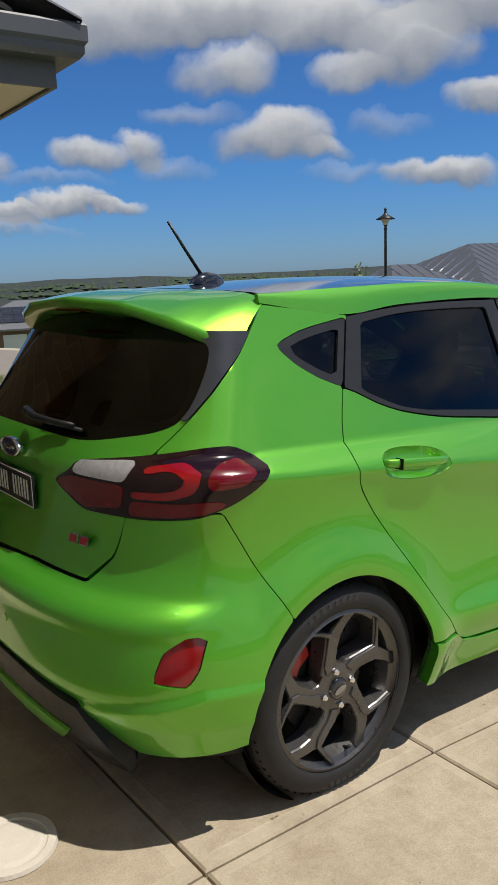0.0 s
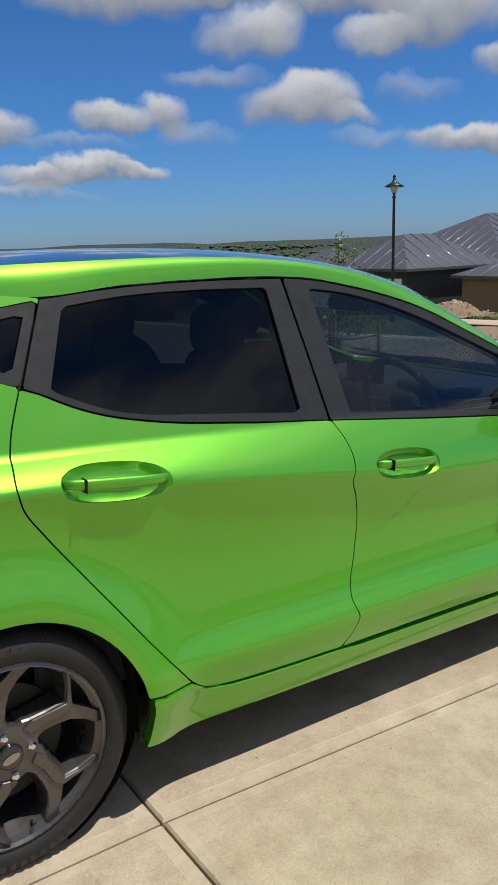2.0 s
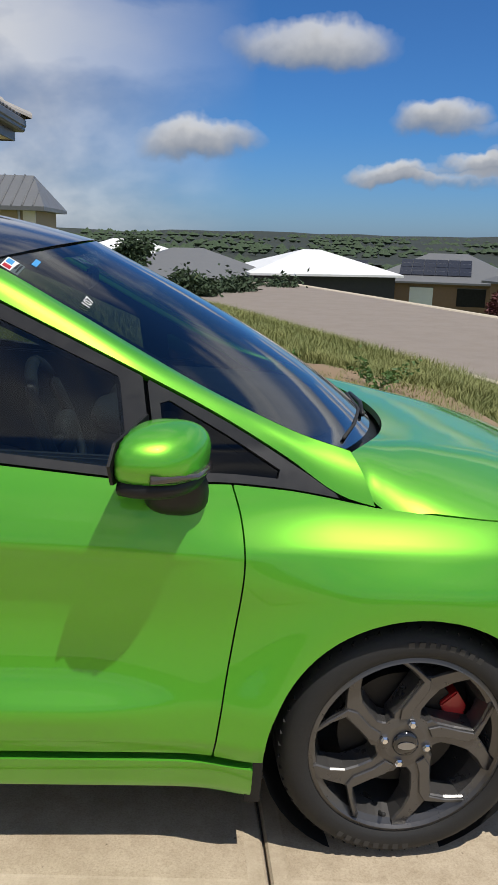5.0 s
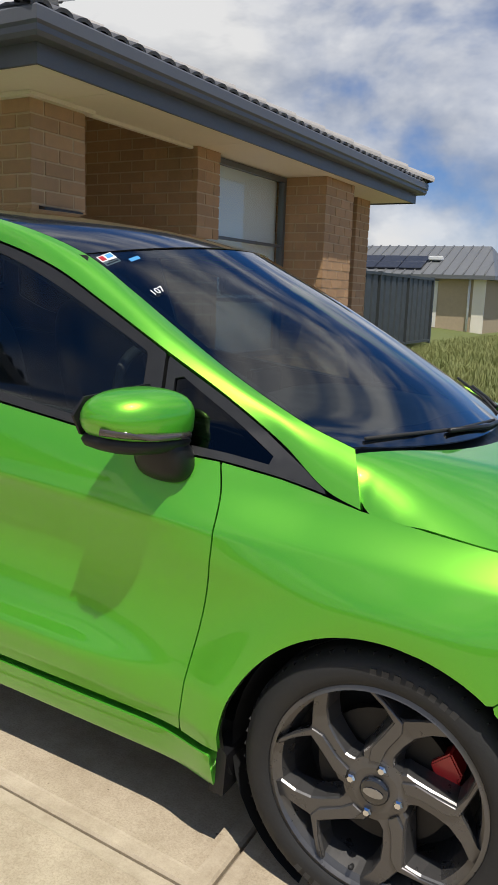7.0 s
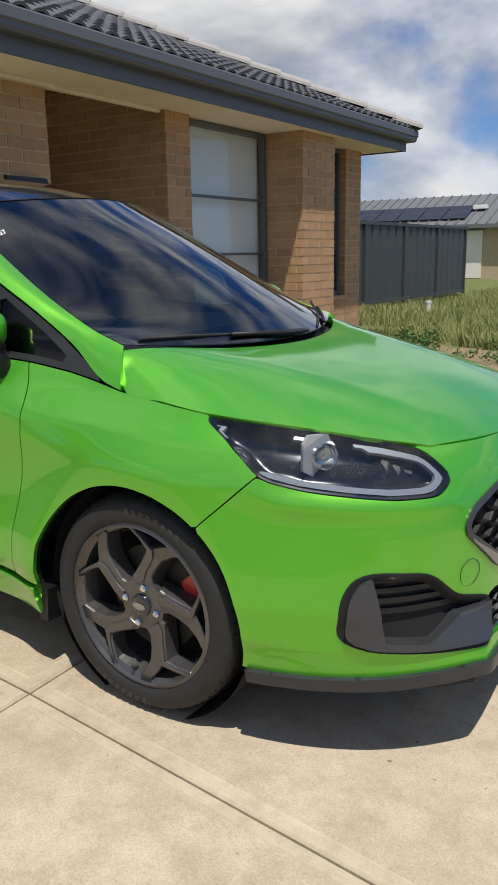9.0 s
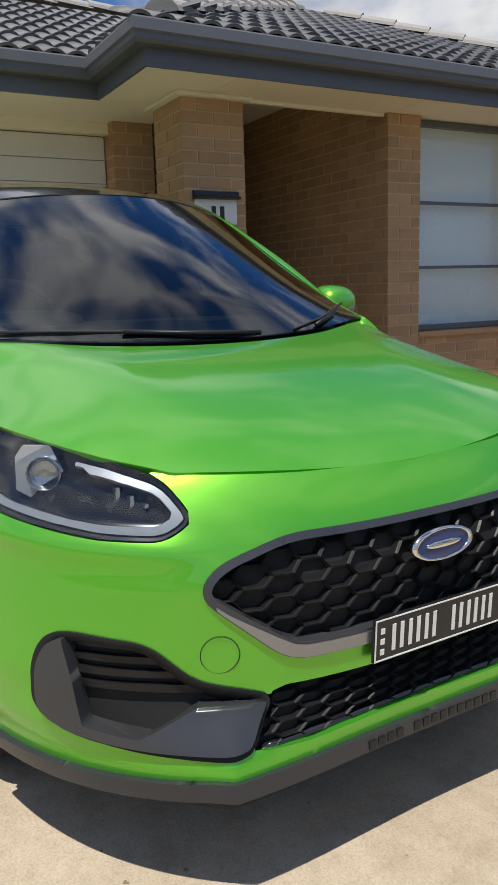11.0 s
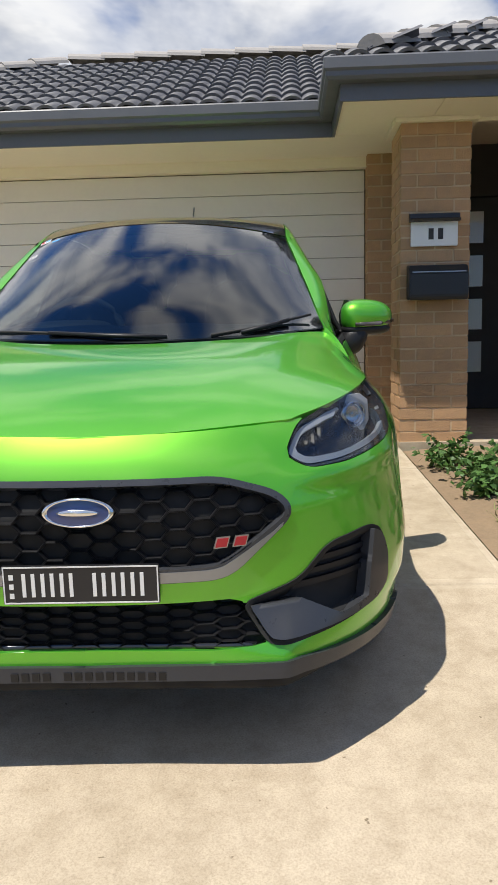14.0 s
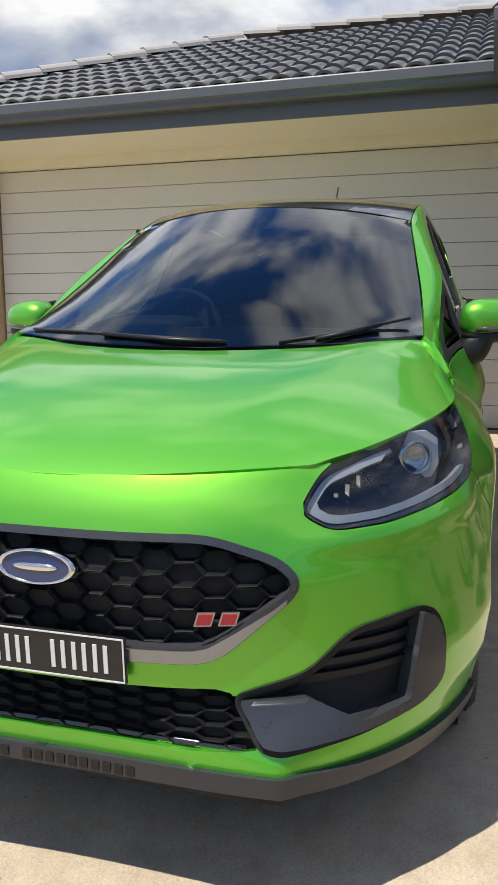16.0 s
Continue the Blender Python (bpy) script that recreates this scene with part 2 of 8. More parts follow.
SEAT_CLOTH = surface("dark_seat_cloth", (0.03, 0.031, 0.034), 0.85, vary=0.3)
LINING = surface("dark_cabin_lining", (0.035, 0.036, 0.04), 0.7, vary=0.2)
GLASS_CLEAR = glass("clear_window_glass", (0.52, 0.60, 0.58), 1.2)
GLASS_DARK = glass("privacy_glass", (0.055, 0.062, 0.068), 0.75)
GLASS_SCREEN = glass("windscreen_glass", (0.30, 0.37, 0.38), 1.75, 0.05)
GLASS_LAMP = glass("lamp_cover_glass", (0.80, 0.83, 0.86), 1.0)
STICKER_BLUE = surface("blue_sticker", (0.06, 0.30, 0.62), 0.5, vary=0.2)



def concrete(name, color, grain):
    """Sun-bleached concrete: broad patches, mottling, grit and small dark pits."""
    m = bpy.data.materials.new(name)
    m.use_nodes = True
    tree = m.node_tree
    b = tree.nodes["Principled BSDF"]
    geo = tree.nodes.new("ShaderNodeNewGeometry")

    def cloudy(scale, detail, rough):
        n = node(tree, "ShaderNodeTexNoise", Scale=scale, Detail=detail, Roughness=rough)
        wire(tree, geo.outputs["Position"], n.inputs["Vector"])
        return n.outputs[0]

    patch, mottle, grit, pits = cloudy(0.9, 4.0, 0.6), cloudy(9.0, 8.0, 0.72), cloudy(190.0, 3.0, 0.6), cloudy(34.0, 3.0, 0.5)
    col = mix(tree, 1.0, color, ramp(tree, patch, [(0.35, (0.86, 0.84, 0.80)), (0.62, (1.06, 1.06, 1.06))]), "MULTIPLY")
    col = mix(tree, 1.0, col, ramp(tree, mottle, [(0.30, (0.80, 0.78, 0.75)), (0.52, (1.0, 1.0, 1.0)), (0.70, (1.12, 1.13, 1.14))]), "MULTIPLY")
    col = mix(tree, grain, col, ramp(tree, grit, [(0.32, (0.83, 0.82, 0.80)), (0.5, (1, 1, 1)), (0.68, (1.10, 1.10, 1.10))]), "MULTIPLY")
    col = mix(tree, grain, col, ramp(tree, pits, [(0.235, (0.45, 0.42, 0.38)), (0.275, (1, 1, 1))]), "MULTIPLY")
    wire(tree, col, b.inputs["Base Color"])
    b.inputs["Roughness"].default_value = 0.85
    b.inputs["Specular IOR Level"].default_value = 0.3
    bn = node(tree, "ShaderNodeBump", Strength=0.35 * grain, Distance=0.006)
    wire(tree, mix(tree, 0.5, grit, mottle), bn.inputs["Height"])
    wire(tree, bn.outputs[0], b.inputs["Normal"])
    return m


CONCRETE = concrete("broom_finished_concrete", (0.43, 0.358, 0.262), 1.0)
CONCRETE_SMOOTH = concrete("trowelled_concrete", (0.455, 0.383, 0.284), 0.5)
JOINT = surface("joint_filler", (0.20, 0.17, 0.135), 0.9, vary=0.3, scale=20)
BRICK = surface("tan_brick", (0.50, 0.305, 0.16), 0.85, vary=0.22, scale=14, bump=0.35, bump_scale=120, piece=0.22)
MORTAR = surface("mortar", (0.56, 0.42, 0.26), 0.95, vary=0.15, scale=25, bump=0.3, bump_scale=200)
DOOR_PAINT = surface("pale_garage_paint", (0.72, 0.68, 0.61), 0.55, vary=0.05, scale=3, bump=0.05, bump_scale=250)
SOFFIT = surface("cream_soffit_paint", (0.83, 0.76, 0.63), 0.7, vary=0.05, scale=3)
GUTTER = surface("charcoal_gutter_steel", (0.105, 0.11, 0.122), 0.42, vary=0.1, scale=6)
ROOF_TILE = surface("charcoal_concrete_tile", (0.125, 0.125, 0.135), 0.55, vary=0.25, scale=12, bump=0.2, bump_scale=150, piece=0.25)
RIDGE_TILE = surface("grey_ridge_mortar", (0.34, 0.32, 0.30), 0.8, vary=0.2, scale=10, bump=0.2)
ALUMINIUM = surface("grey_window_aluminium", (0.13, 0.14, 0.15), 0.4, metal=0.4, vary=0.1)
BLIND = surface("pale_roller_blind", (0.84, 0.87, 0.87), 0.8, vary=0.05, scale=2)
PANE = glass("house_window_glass", (0.88, 0.92, 0.92), 1.2)
ASPHALT = surface("asphalt", (0.24, 0.205, 0.175), 0.9, vary=0.15, scale=3, bump=0.3, bump_scale=160, stains=0.3)
KERB = surface("kerb_concrete", (0.50, 0.44, 0.34), 0.85, vary=0.12, scale=5, bump=0.2)
SOIL = surface("dry_soil", (0.25, 0.175, 0.105), 0.95, vary=0.3, scale=4, bump=0.6, bump_scale=40)
LAWN = surface("lawn", (0.10, 0.16, 0.03), 0.9, vary=0.4, scale=2.5, bump=0.8, bump_scale=60, other=(0.20, 0.21, 0.06))
GRASS_BLADE = surface("grass_blades", (0.10, 0.19, 0.03), 0.7, vary=0.35, scale=1.6, other=(0.34, 0.31, 0.11))
WEED = surface("weed_leaves", (0.075, 0.17, 0.03), 0.6, vary=0.4, scale=10, piece=0.3)
LEAF = surface("sapling_leaves", (0.15, 0.20, 0.05), 0.55, vary=0.35, scale=4, piece=0.35)
BARK = surface("bark", (0.12, 0.09, 0.06), 0.9, vary=0.3, scale=30, bump=0.5)
STAKE_WOOD = surface("weathered_timber", (0.30, 0.25, 0.19), 0.85, vary=0.25, scale=20, bump=0.3)
FENCE_STEEL = surface("charcoal_fence_steel", (0.048, 0.054, 0.054), 0.5, vary=0.12, scale=5)
IRON_BLACK = surface("black_lamp_post_paint", (0.012, 0.013, 0.015), 0.4, vary=0.1)
FROST = surface("frosted_lamp_glass", (0.5, 0.48, 0.42), 0.4, vary=0.1)
ROOF_GREY = surface("grey_sheet_roofing", (0.14, 0.145, 0.15), 0.5, vary=0.1, scale=2)
ROOF_DARK = surface("dark_sheet_roofing", (0.07, 0.072, 0.08), 0.45, vary=0.1, scale=2)
ROOF_WHITE = surface("pale_sheet_roofing", (0.75, 0.76, 0.76), 0.5, vary=0.05, scale=2)
RENDER_DARK = surface("dark_render", (0.035, 0.035, 0.037), 0.7, vary=0.1)
WALL_BRICK = surface("far_brick", (0.26, 0.17, 0.11), 0.9, vary=0.2, scale=6)
WALL_CREAM = surface("cream_brick", (0.55, 0.43, 0.28), 0.9, vary=0.15, scale=8, piece=0.2)
SOLAR = surface("solar_panel", (0.014, 0.017, 0.028), 0.22, vary=0.2, scale=10)
WHITE_PAINT = surface("white_paint", (0.75, 0.75, 0.73), 0.5, vary=0.05)
TRUCK_PAINT = surface("graphite_truck_paint", (0.035, 0.04, 0.048), 0.3, vary=0.1, coat=0.6)
TRAY_METAL = surface("tray_aluminium", (0.4, 0.39, 0.37), 0.45, metal=0.6, vary=0.15)
HILL = surface("wooded_hills", (0.016, 0.027, 0.022), 0.95, vary=0.5, scale=0.012, other=(0.04, 0.052, 0.036))
TREES_FAR = surface("far_tree_foliage", (0.045, 0.075, 0.035), 0.9, vary=0.4, scale=0.4)
COVER_IRON = surface("pale_cover_concrete", (0.62, 0.56, 0.47), 0.8, vary=0.12, scale=12, bump=0.2)


# ---- mesh helpers ----
def place(name, me, material, parent=None, label="", smooth=False):
    if material and not me.materials:
        me.materials.append(material)
    if smooth:
        me.polygons.foreach_set("use_smooth", [True] * len(me.polygons))
    ob = new(name, me)
    ob.parent = parent
    if label:
        ob["label"] = label
    return ob


def raw(name, verts, faces, material, parent=None, label="", smooth=False):
    me = bpy.data.meshes.new(name)
    me.from_pydata([tuple(map(float, v)) for v in verts], [], [tuple(map(int, f)) for f in faces])
    me.update()
    return place(name, me, material, parent, label, smooth)


def part(name, bm, material, parent=None, label="", smooth=False):
    me = bpy.data.meshes.new(name)
    bm.to_mesh(me)
    bm.free()
    return place(name, me, material, parent, label, smooth)


def box_bm(x0, x1, y0, y1, z0, z1, bevel=0.0, bm=None, m=None):
    bm = bm or bmesh.new()
    made = bmesh.ops.create_cube(bm, size=1)["verts"]
    for v in made:
        v.co = Vector(((x0 + x1) / 2 + v.co.x * (x1 - x0), (y0 + y1) / 2 + v.co.y * (y1 - y0), (z0 + z1) / 2 + v.co.z * (z1 - z0)))
    if bevel:
        edges = list({e for v in made for e in v.link_edges})
        made = list({v for f in bmesh.ops.bevel(bm, geom=edges, offset=bevel, segments=2, affect="EDGES")["faces"] for v in f.verts} | {v for v in made if v.is_valid})
    if m is not None:
        bmesh.ops.transform(bm, matrix=m, verts=[v for v in made if v.is_valid])
    return bm


def box(name, x0, x1, y0, y1, z0, z1, material, parent=None, label="", bevel=0.0):
    return part(name, box_bm(x0, x1, y0, y1, z0, z1, bevel), material, parent, label)


def thing(name, label, category, group="", m=None, kind=""):
    ob = new(name)
    ob.empty_display_size = 0.2
    if m is not None:
        ob.matrix_basis = m
    return tagged(ob, label, category, group, kind)


def lathe(profile, steps=48, axis="z", close=False):
    """Verts and faces of a profile of (radius, height) turned round an axis."""
    verts, faces, n = [], [], len(profile)
    for i in range(steps):
        a = 2 * math.pi * i / steps
        for r, h in profile:
            p = (r * math.cos(a), r * math.sin(a), h)
            verts.append(p if axis == "z" else (p[0], -p[2], p[1]))
    for i in range(steps):
        for j in range(n - 1 + close):
            k = (j + 1) % n
            faces.append((i * n + j, ((i + 1) % steps) * n + j, ((i + 1) % steps) * n + k, i * n + k))
    return verts, faces


def tube(name, points, radius, material, parent=None, label="", sides=8, taper=None):
    """A round bar along points."""
    pts = [Vector(p) for p in points]
    verts, faces = [], []
    for i, p in enumerate(pts):
        d = (pts[min(i + 1, len(pts) - 1)] - pts[max(i - 1, 0)]).normalized()
        s = d.orthogonal().normalized()
        u = d.cross(s)
        r = radius if taper is None else radius + (taper - radius) * i / (len(pts) - 1)
        for k in range(sides):
            a = 2 * math.pi * k / sides
            verts.append(p + s * r * math.cos(a) + u * r * math.sin(a))
    for i in range(len(pts) - 1):
        for k in range(sides):
            n = (k + 1) % sides
            faces.append((i * sides + k, i * sides + n, (i + 1) * sides + n, (i + 1) * sides + k))
    faces.append(tuple(range(sides))[::-1])
    faces.append(tuple((len(pts) - 1) * sides + k for k in range(sides)))
    return raw(name, verts, faces, material, parent, label, smooth=True)


def prism(points, depth):
    """A closed outline of (x, y) points given depth along z, as a bmesh."""
    bm = bmesh.new()
    low = [bm.verts.new((x, y, 0)) for x, y in points]
    top = [bm.verts.new((x, y, depth)) for x, y in points]
    bm.faces.new(low[::-1])
    bm.faces.new(top)
    for i in range(len(points)):
        k = (i + 1) % len(points)
        bm.faces.new((low[i], low[k], top[k], top[i]))
    bmesh.ops.recalc_face_normals(bm, faces=bm.faces)
    return bm

# ---- the car ----
def ease(t):
    t = np.clip(t, 0, 1)
    return t * t * (3 - 2 * t)


def flow(x, xs, ys):
    """A smooth curve through given points that never overshoots them."""
    xs, ys = np.asarray(xs, float), np.asarray(ys, float)
    h, s = np.diff(xs), np.diff(ys) / np.diff(xs)
    m = np.concatenate([[s[0]], np.where(s[:-1] * s[1:] > 0, 2 * s[:-1] * s[1:] / np.where(s[:-1] + s[1:] == 0, 1, s[:-1] + s[1:]), 0), [s[-1]]])
    q = np.clip(x, xs[0], xs[-1])
    i = np.clip(np.searchsorted(xs, q, side="right") - 1, 0, len(h) - 1)
    t = (q - xs[i]) / h[i]
    return (2 * t**3 - 3 * t**2 + 1) * ys[i] + (t**3 - 2 * t**2 + t) * h[i] * m[i] + (3 * t**2 - 2 * t**3) * ys[i + 1] + (t**3 - t**2) * h[i] * m[i + 1]


def corner_push(y, z):
    """The low corners of the nose stand forward."""
    return 0.085 * np.where(np.abs(y) < 0.47, (np.abs(y) / 0.47) ** 2.2, np.clip(1 - (np.abs(y) - 0.47) / 0.32, 0, 1)) * ease((0.44 - z) / 0.16)


def crease_height(x):
    return flow(x, [-0.3, 0.04, 0.43, 0.92, 1.46, 2.12, 2.6, 3.0], [0.955, 0.93, 0.905, 0.86, 0.80, 0.785, 0.80, 0.80])


def half_width(x, z):
    """Half the body's width at a length and a height."""
    zc = crease_height(x)
    wc = flow(x, [-0.3, 0.2, 0.9, 2.1, 2.6], [0.805, 0.817, 0.832, 0.832, 0.835])
    low = wc + np.interp(z, [0.15, 0.2, 0.25, 0.29, 0.34, 0.45], [-0.075, -0.045, -0.03, -0.02, -0.004, 0])
    low = low - 0.024 * np.sin(np.pi * np.clip((z - 0.43) / (zc - 0.43), 0, 1)) ** 1.0
    doors = ease((x - 0.25) / 0.4) * ease((2.15 - x) / 0.35)
    t = np.clip((z - 0.42) / (zc - 0.42), 0, 1)
    low = low - doors * 0.012 * np.sin(np.pi * t ** 0.62) - ease((x + 0.15) / 0.35) * ease((2.25 - x) / 0.4) * 0.011 * (z < zc) * (1 - np.exp(-np.maximum(zc - z, 0) / 0.022)) * (t > 0) * np.clip(t * 2, 0, 1)
    mid = wc - (wc - 0.735) * np.clip((z - zc) / (1.0 - zc), 0, 1) ** 1.4
    up = 0.735 - 0.41 * (z - 1.0)
    w = np.where(z > 1.0, up, np.where(z > zc, mid, low))
    w = w + doors * 0.013 * np.exp(-((z - 0.40) / 0.045) ** 2)
    for wx, amount in ((0.0, 0.05), (2.6, 0.032)):
        r = np.hypot(x - wx, z - 0.31)
        w = w + amount * np.exp(-((r - 0.355) / 0.1) ** 2) * (z > 0.1) * np.clip((0.98 - z) / 0.2, 0, 1)
    return w - 0.078 * ease((x - 1.9) / 0.5) * ease((z - 0.70) / 0.19)


def nose(z):
    return flow(z, [0.15, 0.22, 0.3, 0.45, 0.62, 0.70, 0.747, 0.79, 0.82, 0.86, 1.0], [3.44, 3.46, 3.455, 3.46, 3.46, 3.43, 3.405, 3.375, 3.35, 3.30, 3.1])


def tail(z):
    return flow(z, [0.15, 0.3, 0.42, 0.58, 0.63, 0.66, 0.8, 0.92, 1.0, 1.05, 1.2, 1.34, 1.46],
                     [-0.55, -0.68, -0.735, -0.735, -0.715, -0.665, -0.615, -0.61, -0.575, -0.535, -0.435, -0.34, -0.26])


def body_grid():
    """The left half of the body's skin: rows along its outline from the tail's middle to the nose's, columns upwards.
    Each point carries x, y, z and its length along the outline from the tail's and from the nose's middle."""
    z = np.concatenate([np.linspace(0.15, 1.0, 76), np.linspace(1.0, 1.47, 38)[1:]])
    a = np.linspace(math.pi / 2, 0, 70)
    b = np.linspace(0, math.pi / 2, 84)
    xs = np.linspace(-0.2, 2.62, 236)[1:-1]
    Z = z[None, :]
    ra, rl = np.sin(a)[:, None], -0.2 - tail(Z)
    p, q = 3.0, 2.6
    xr = -0.2 - rl * ra ** (2 / p)
    yr = half_width(np.maximum(xr, -0.3), Z) * np.maximum(np.cos(a)[:, None], 0) ** (2 / p)
    xf = 2.62 + (nose(Z) - 2.62) * np.sin(b)[:, None] ** (2 / q)
    yf = half_width(np.minimum(xf, 2.9), Z) * np.maximum(np.cos(b)[:, None], 0) ** (2 / q)
    xf = xf + corner_push(yf, Z)
    xm = xs[:, None] + 0 * Z
    X = np.concatenate([xr, xm, xf]); Y = np.concatenate([yr, half_width(xm, Z), yf])
    ZZ = Z + 0 * X
    d = np.hypot(np.diff(X, axis=0), np.diff(Y, axis=0))
    arc = np.concatenate([0 * X[:1], np.cumsum(d, 0)])
    return np.stack([X, Y, ZZ, arc, arc[-1] - arc], -1)


def polygon(points, axes):
    """How far inside an outline points lie (negative: outside), in two of their columns."""
    pts = np.array(points, float)
    nxt = np.roll(pts, -1, 0)

    def inside(c):
        every = c[:, list(axes)]
        near = np.all((every > pts.min(0) - 0.08) & (every < pts.max(0) + 0.08), 1)
        result = np.full(len(c), -0.08)
        if near.any():
            result[near] = measure_inside(every[near])
        return result

    def measure_inside(q):
        best = np.full(len(q), 1e9)
        odd = np.zeros(len(q), bool)
        for a, b in zip(pts, nxt):
            ab = b - a
            t = np.clip(((q - a) @ ab) / max(ab @ ab, 1e-12), 0, 1)
            best = np.minimum(best, np.hypot(*(q - a - t[:, None] * ab).T))
            if a[1] != b[1]:
                odd ^= ((a[1] > q[:, 1]) != (b[1] > q[:, 1])) & (q[:, 0] < (b[0] - a[0]) * (q[:, 1] - a[1]) / (b[1] - a[1]) + a[0])
        return np.where(odd, best, -best)

    return inside


def rounded(points, radius=0.02, steps=5):
    """An outline with its corners turned on a radius."""
    p = np.array(points, float)
    out = []
    for a, b, c in zip(np.roll(p, 1, 0), p, np.roll(p, -1, 0)):
        la, lc = np.linalg.norm(a - b), np.linalg.norm(c - b)
        s, e = b + (a - b) * min(radius / la, 0.48), b + (c - b) * min(radius / lc, 0.48)
        for t in np.linspace(0, 1, steps):
            out.append(tuple((1 - t) ** 2 * s + 2 * t * (1 - t) * b + t * t * e))
    return out


def curved(points, n=36):
    """A smooth line through plan points, as a list."""
    return [tuple(q) for q in spline(points, n)]


def skin_normals(P):
    u, v = np.gradient(P[..., :3], axis=0), np.gradient(P[..., :3], axis=1)
    n = np.cross(u, v)
    n /= np.maximum(np.linalg.norm(n, axis=-1, keepdims=True), 1e-9)
    out = P[..., :3] - np.array([1.3, 0, 0.6])
    flip = np.sign((n * out).sum(-1).mean()) or 1
    return n * flip


def cut(P, keep):
    """The faces of a grid inside keep(), with the edge drawn exactly along its border."""
    n, m, k = P.shape
    K = keep(P.reshape(-1, k)).reshape(n, m)
    P = P.copy()
    any4 = K[:-1, :-1] | K[1:, :-1] | K[:-1, 1:] | K[1:, 1:]
    used = np.zeros((n, m), bool)
    for di in (0, 1):
        for dj in (0, 1):
            used[di:n - 1 + di, dj:m - 1 + dj] |= any4
    outs, ins = [], []
    for i, j in zip(*np.where(used & ~K)):
        for di, dj in ((1, 0), (-1, 0), (0, 1), (0, -1), (1, 1), (1, -1), (-1, 1), (-1, -1)):
            a, b = i + di, j + dj
            if 0 <= a < n and 0 <= b < m and K[a, b]:
                outs.append((i, j)), ins.append((a, b))
                break
    if outs:
        o, s = tuple(np.array(outs).T), tuple(np.array(ins).T)
        lo, hi = P[s].copy(), P[o].copy()
        for _ in range(9):
            mid = (lo + hi) / 2
            ok = keep(mid)[:, None]
            lo, hi = np.where(ok, mid, lo), np.where(ok, hi, mid)
        P[o] = lo
    return P, used, any4


def panel(name, P, keep, material, parent, label="", rim=0.014, lift=0.0, sides=(1, -1)):
    """A sheet cut from a skin, with a folded edge, on one or both sides of the car."""
    N = skin_normals(P)
    Q, used, any4 = cut(P, keep)
    if callable(lift):
        Q[..., :3] += N * lift(Q.reshape(-1, Q.shape[-1])).reshape(Q.shape[:2])[..., None]
    elif lift:
        Q[..., :3] += N * lift
    index = np.full(used.shape, -1)
    index[used] = np.arange(used.sum())
    verts, norms = Q[used][:, :3], N[used]
    quads = []
    for i, j in zip(*np.where(any4)):
        quads.append((index[i, j], index[i + 1, j], index[i + 1, j + 1], index[i, j + 1]))
    quads = np.array(quads)
    mids = len(quads) // 2
    a, b, c = (verts[quads[mids][i]] for i in range(3))
    if np.cross(b - a, c - a) @ norms[quads[mids][0]] < 0:
        quads = quads[:, ::-1]
    count = {}
    for q in quads:
        for s, e in zip(q, np.roll(q, -1)):
            count[(s, e)] = 1
    border = [e for e in count if (e[1], e[0]) not in count]
    allv, faces = [verts], [tuple(q) for q in quads]
    if rim:
        at = sorted({v for e in border for v in e})
        to = {v: n for n, v in enumerate(at)}
        base = len(verts)
        allv += [verts[at], verts[at] - norms[at] * rim]
        for s, e in border:
            faces.append((base + to[e], base + to[s], base + len(at) + to[s], base + len(at) + to[e]))
    allv = np.concatenate(allv)
    made = []
    for side in sides:
        v = allv * np.array([1, side, 1])
        f = faces if side > 0 else [t[::-1] for t in faces]
        made.append(raw(name, v, f, material, parent, label, smooth=True))
    return made


def whole(P):
    """Both halves of a grid whose first row lies on the middle."""
    R = P[::-1].copy()
    R[..., 1] *= -1
    return np.concatenate([R[:-1], P])


def spline(points, n):
    """n points along a smooth curve through the given ones."""
    p = np.array(points, float)
    s = np.concatenate([[0], np.cumsum(np.linalg.norm(np.diff(p, axis=0), axis=1))])
    tan = np.gradient(p, s, axis=0)
    u = np.linspace(0, s[-1], n)
    i = np.clip(np.searchsorted(s, u, side="right") - 1, 0, len(s) - 2)
    h = (s[i + 1] - s[i])[:, None]
    t = ((u - s[i]) / (s[i + 1] - s[i]))[:, None]
    return ((2 * t**3 - 3 * t**2 + 1) * p[i] + (t**3 - 2 * t**2 + t) * h * tan[i]
            + (-2 * t**3 + 3 * t**2) * p[i + 1] + (t**3 - t**2) * h * tan[i + 1])


def nose_x(y, z):
    w = half_width(2.9, np.asarray(z, float))
    return 2.62 + (nose(z) - 2.62) * np.maximum(1 - (np.abs(y) / w) ** 2.6, 0) ** (1 / 2.6) + corner_push(y, np.asarray(z, float))


X, Y, Z, TAIL, NOSE = range(5)
SLOPE = 3.5
car = thing("car", "bright green metallic hatchback with black roof parked on the driveway", "car", m=pose(0, 0.02, 0, 0, SLOPE, 0))

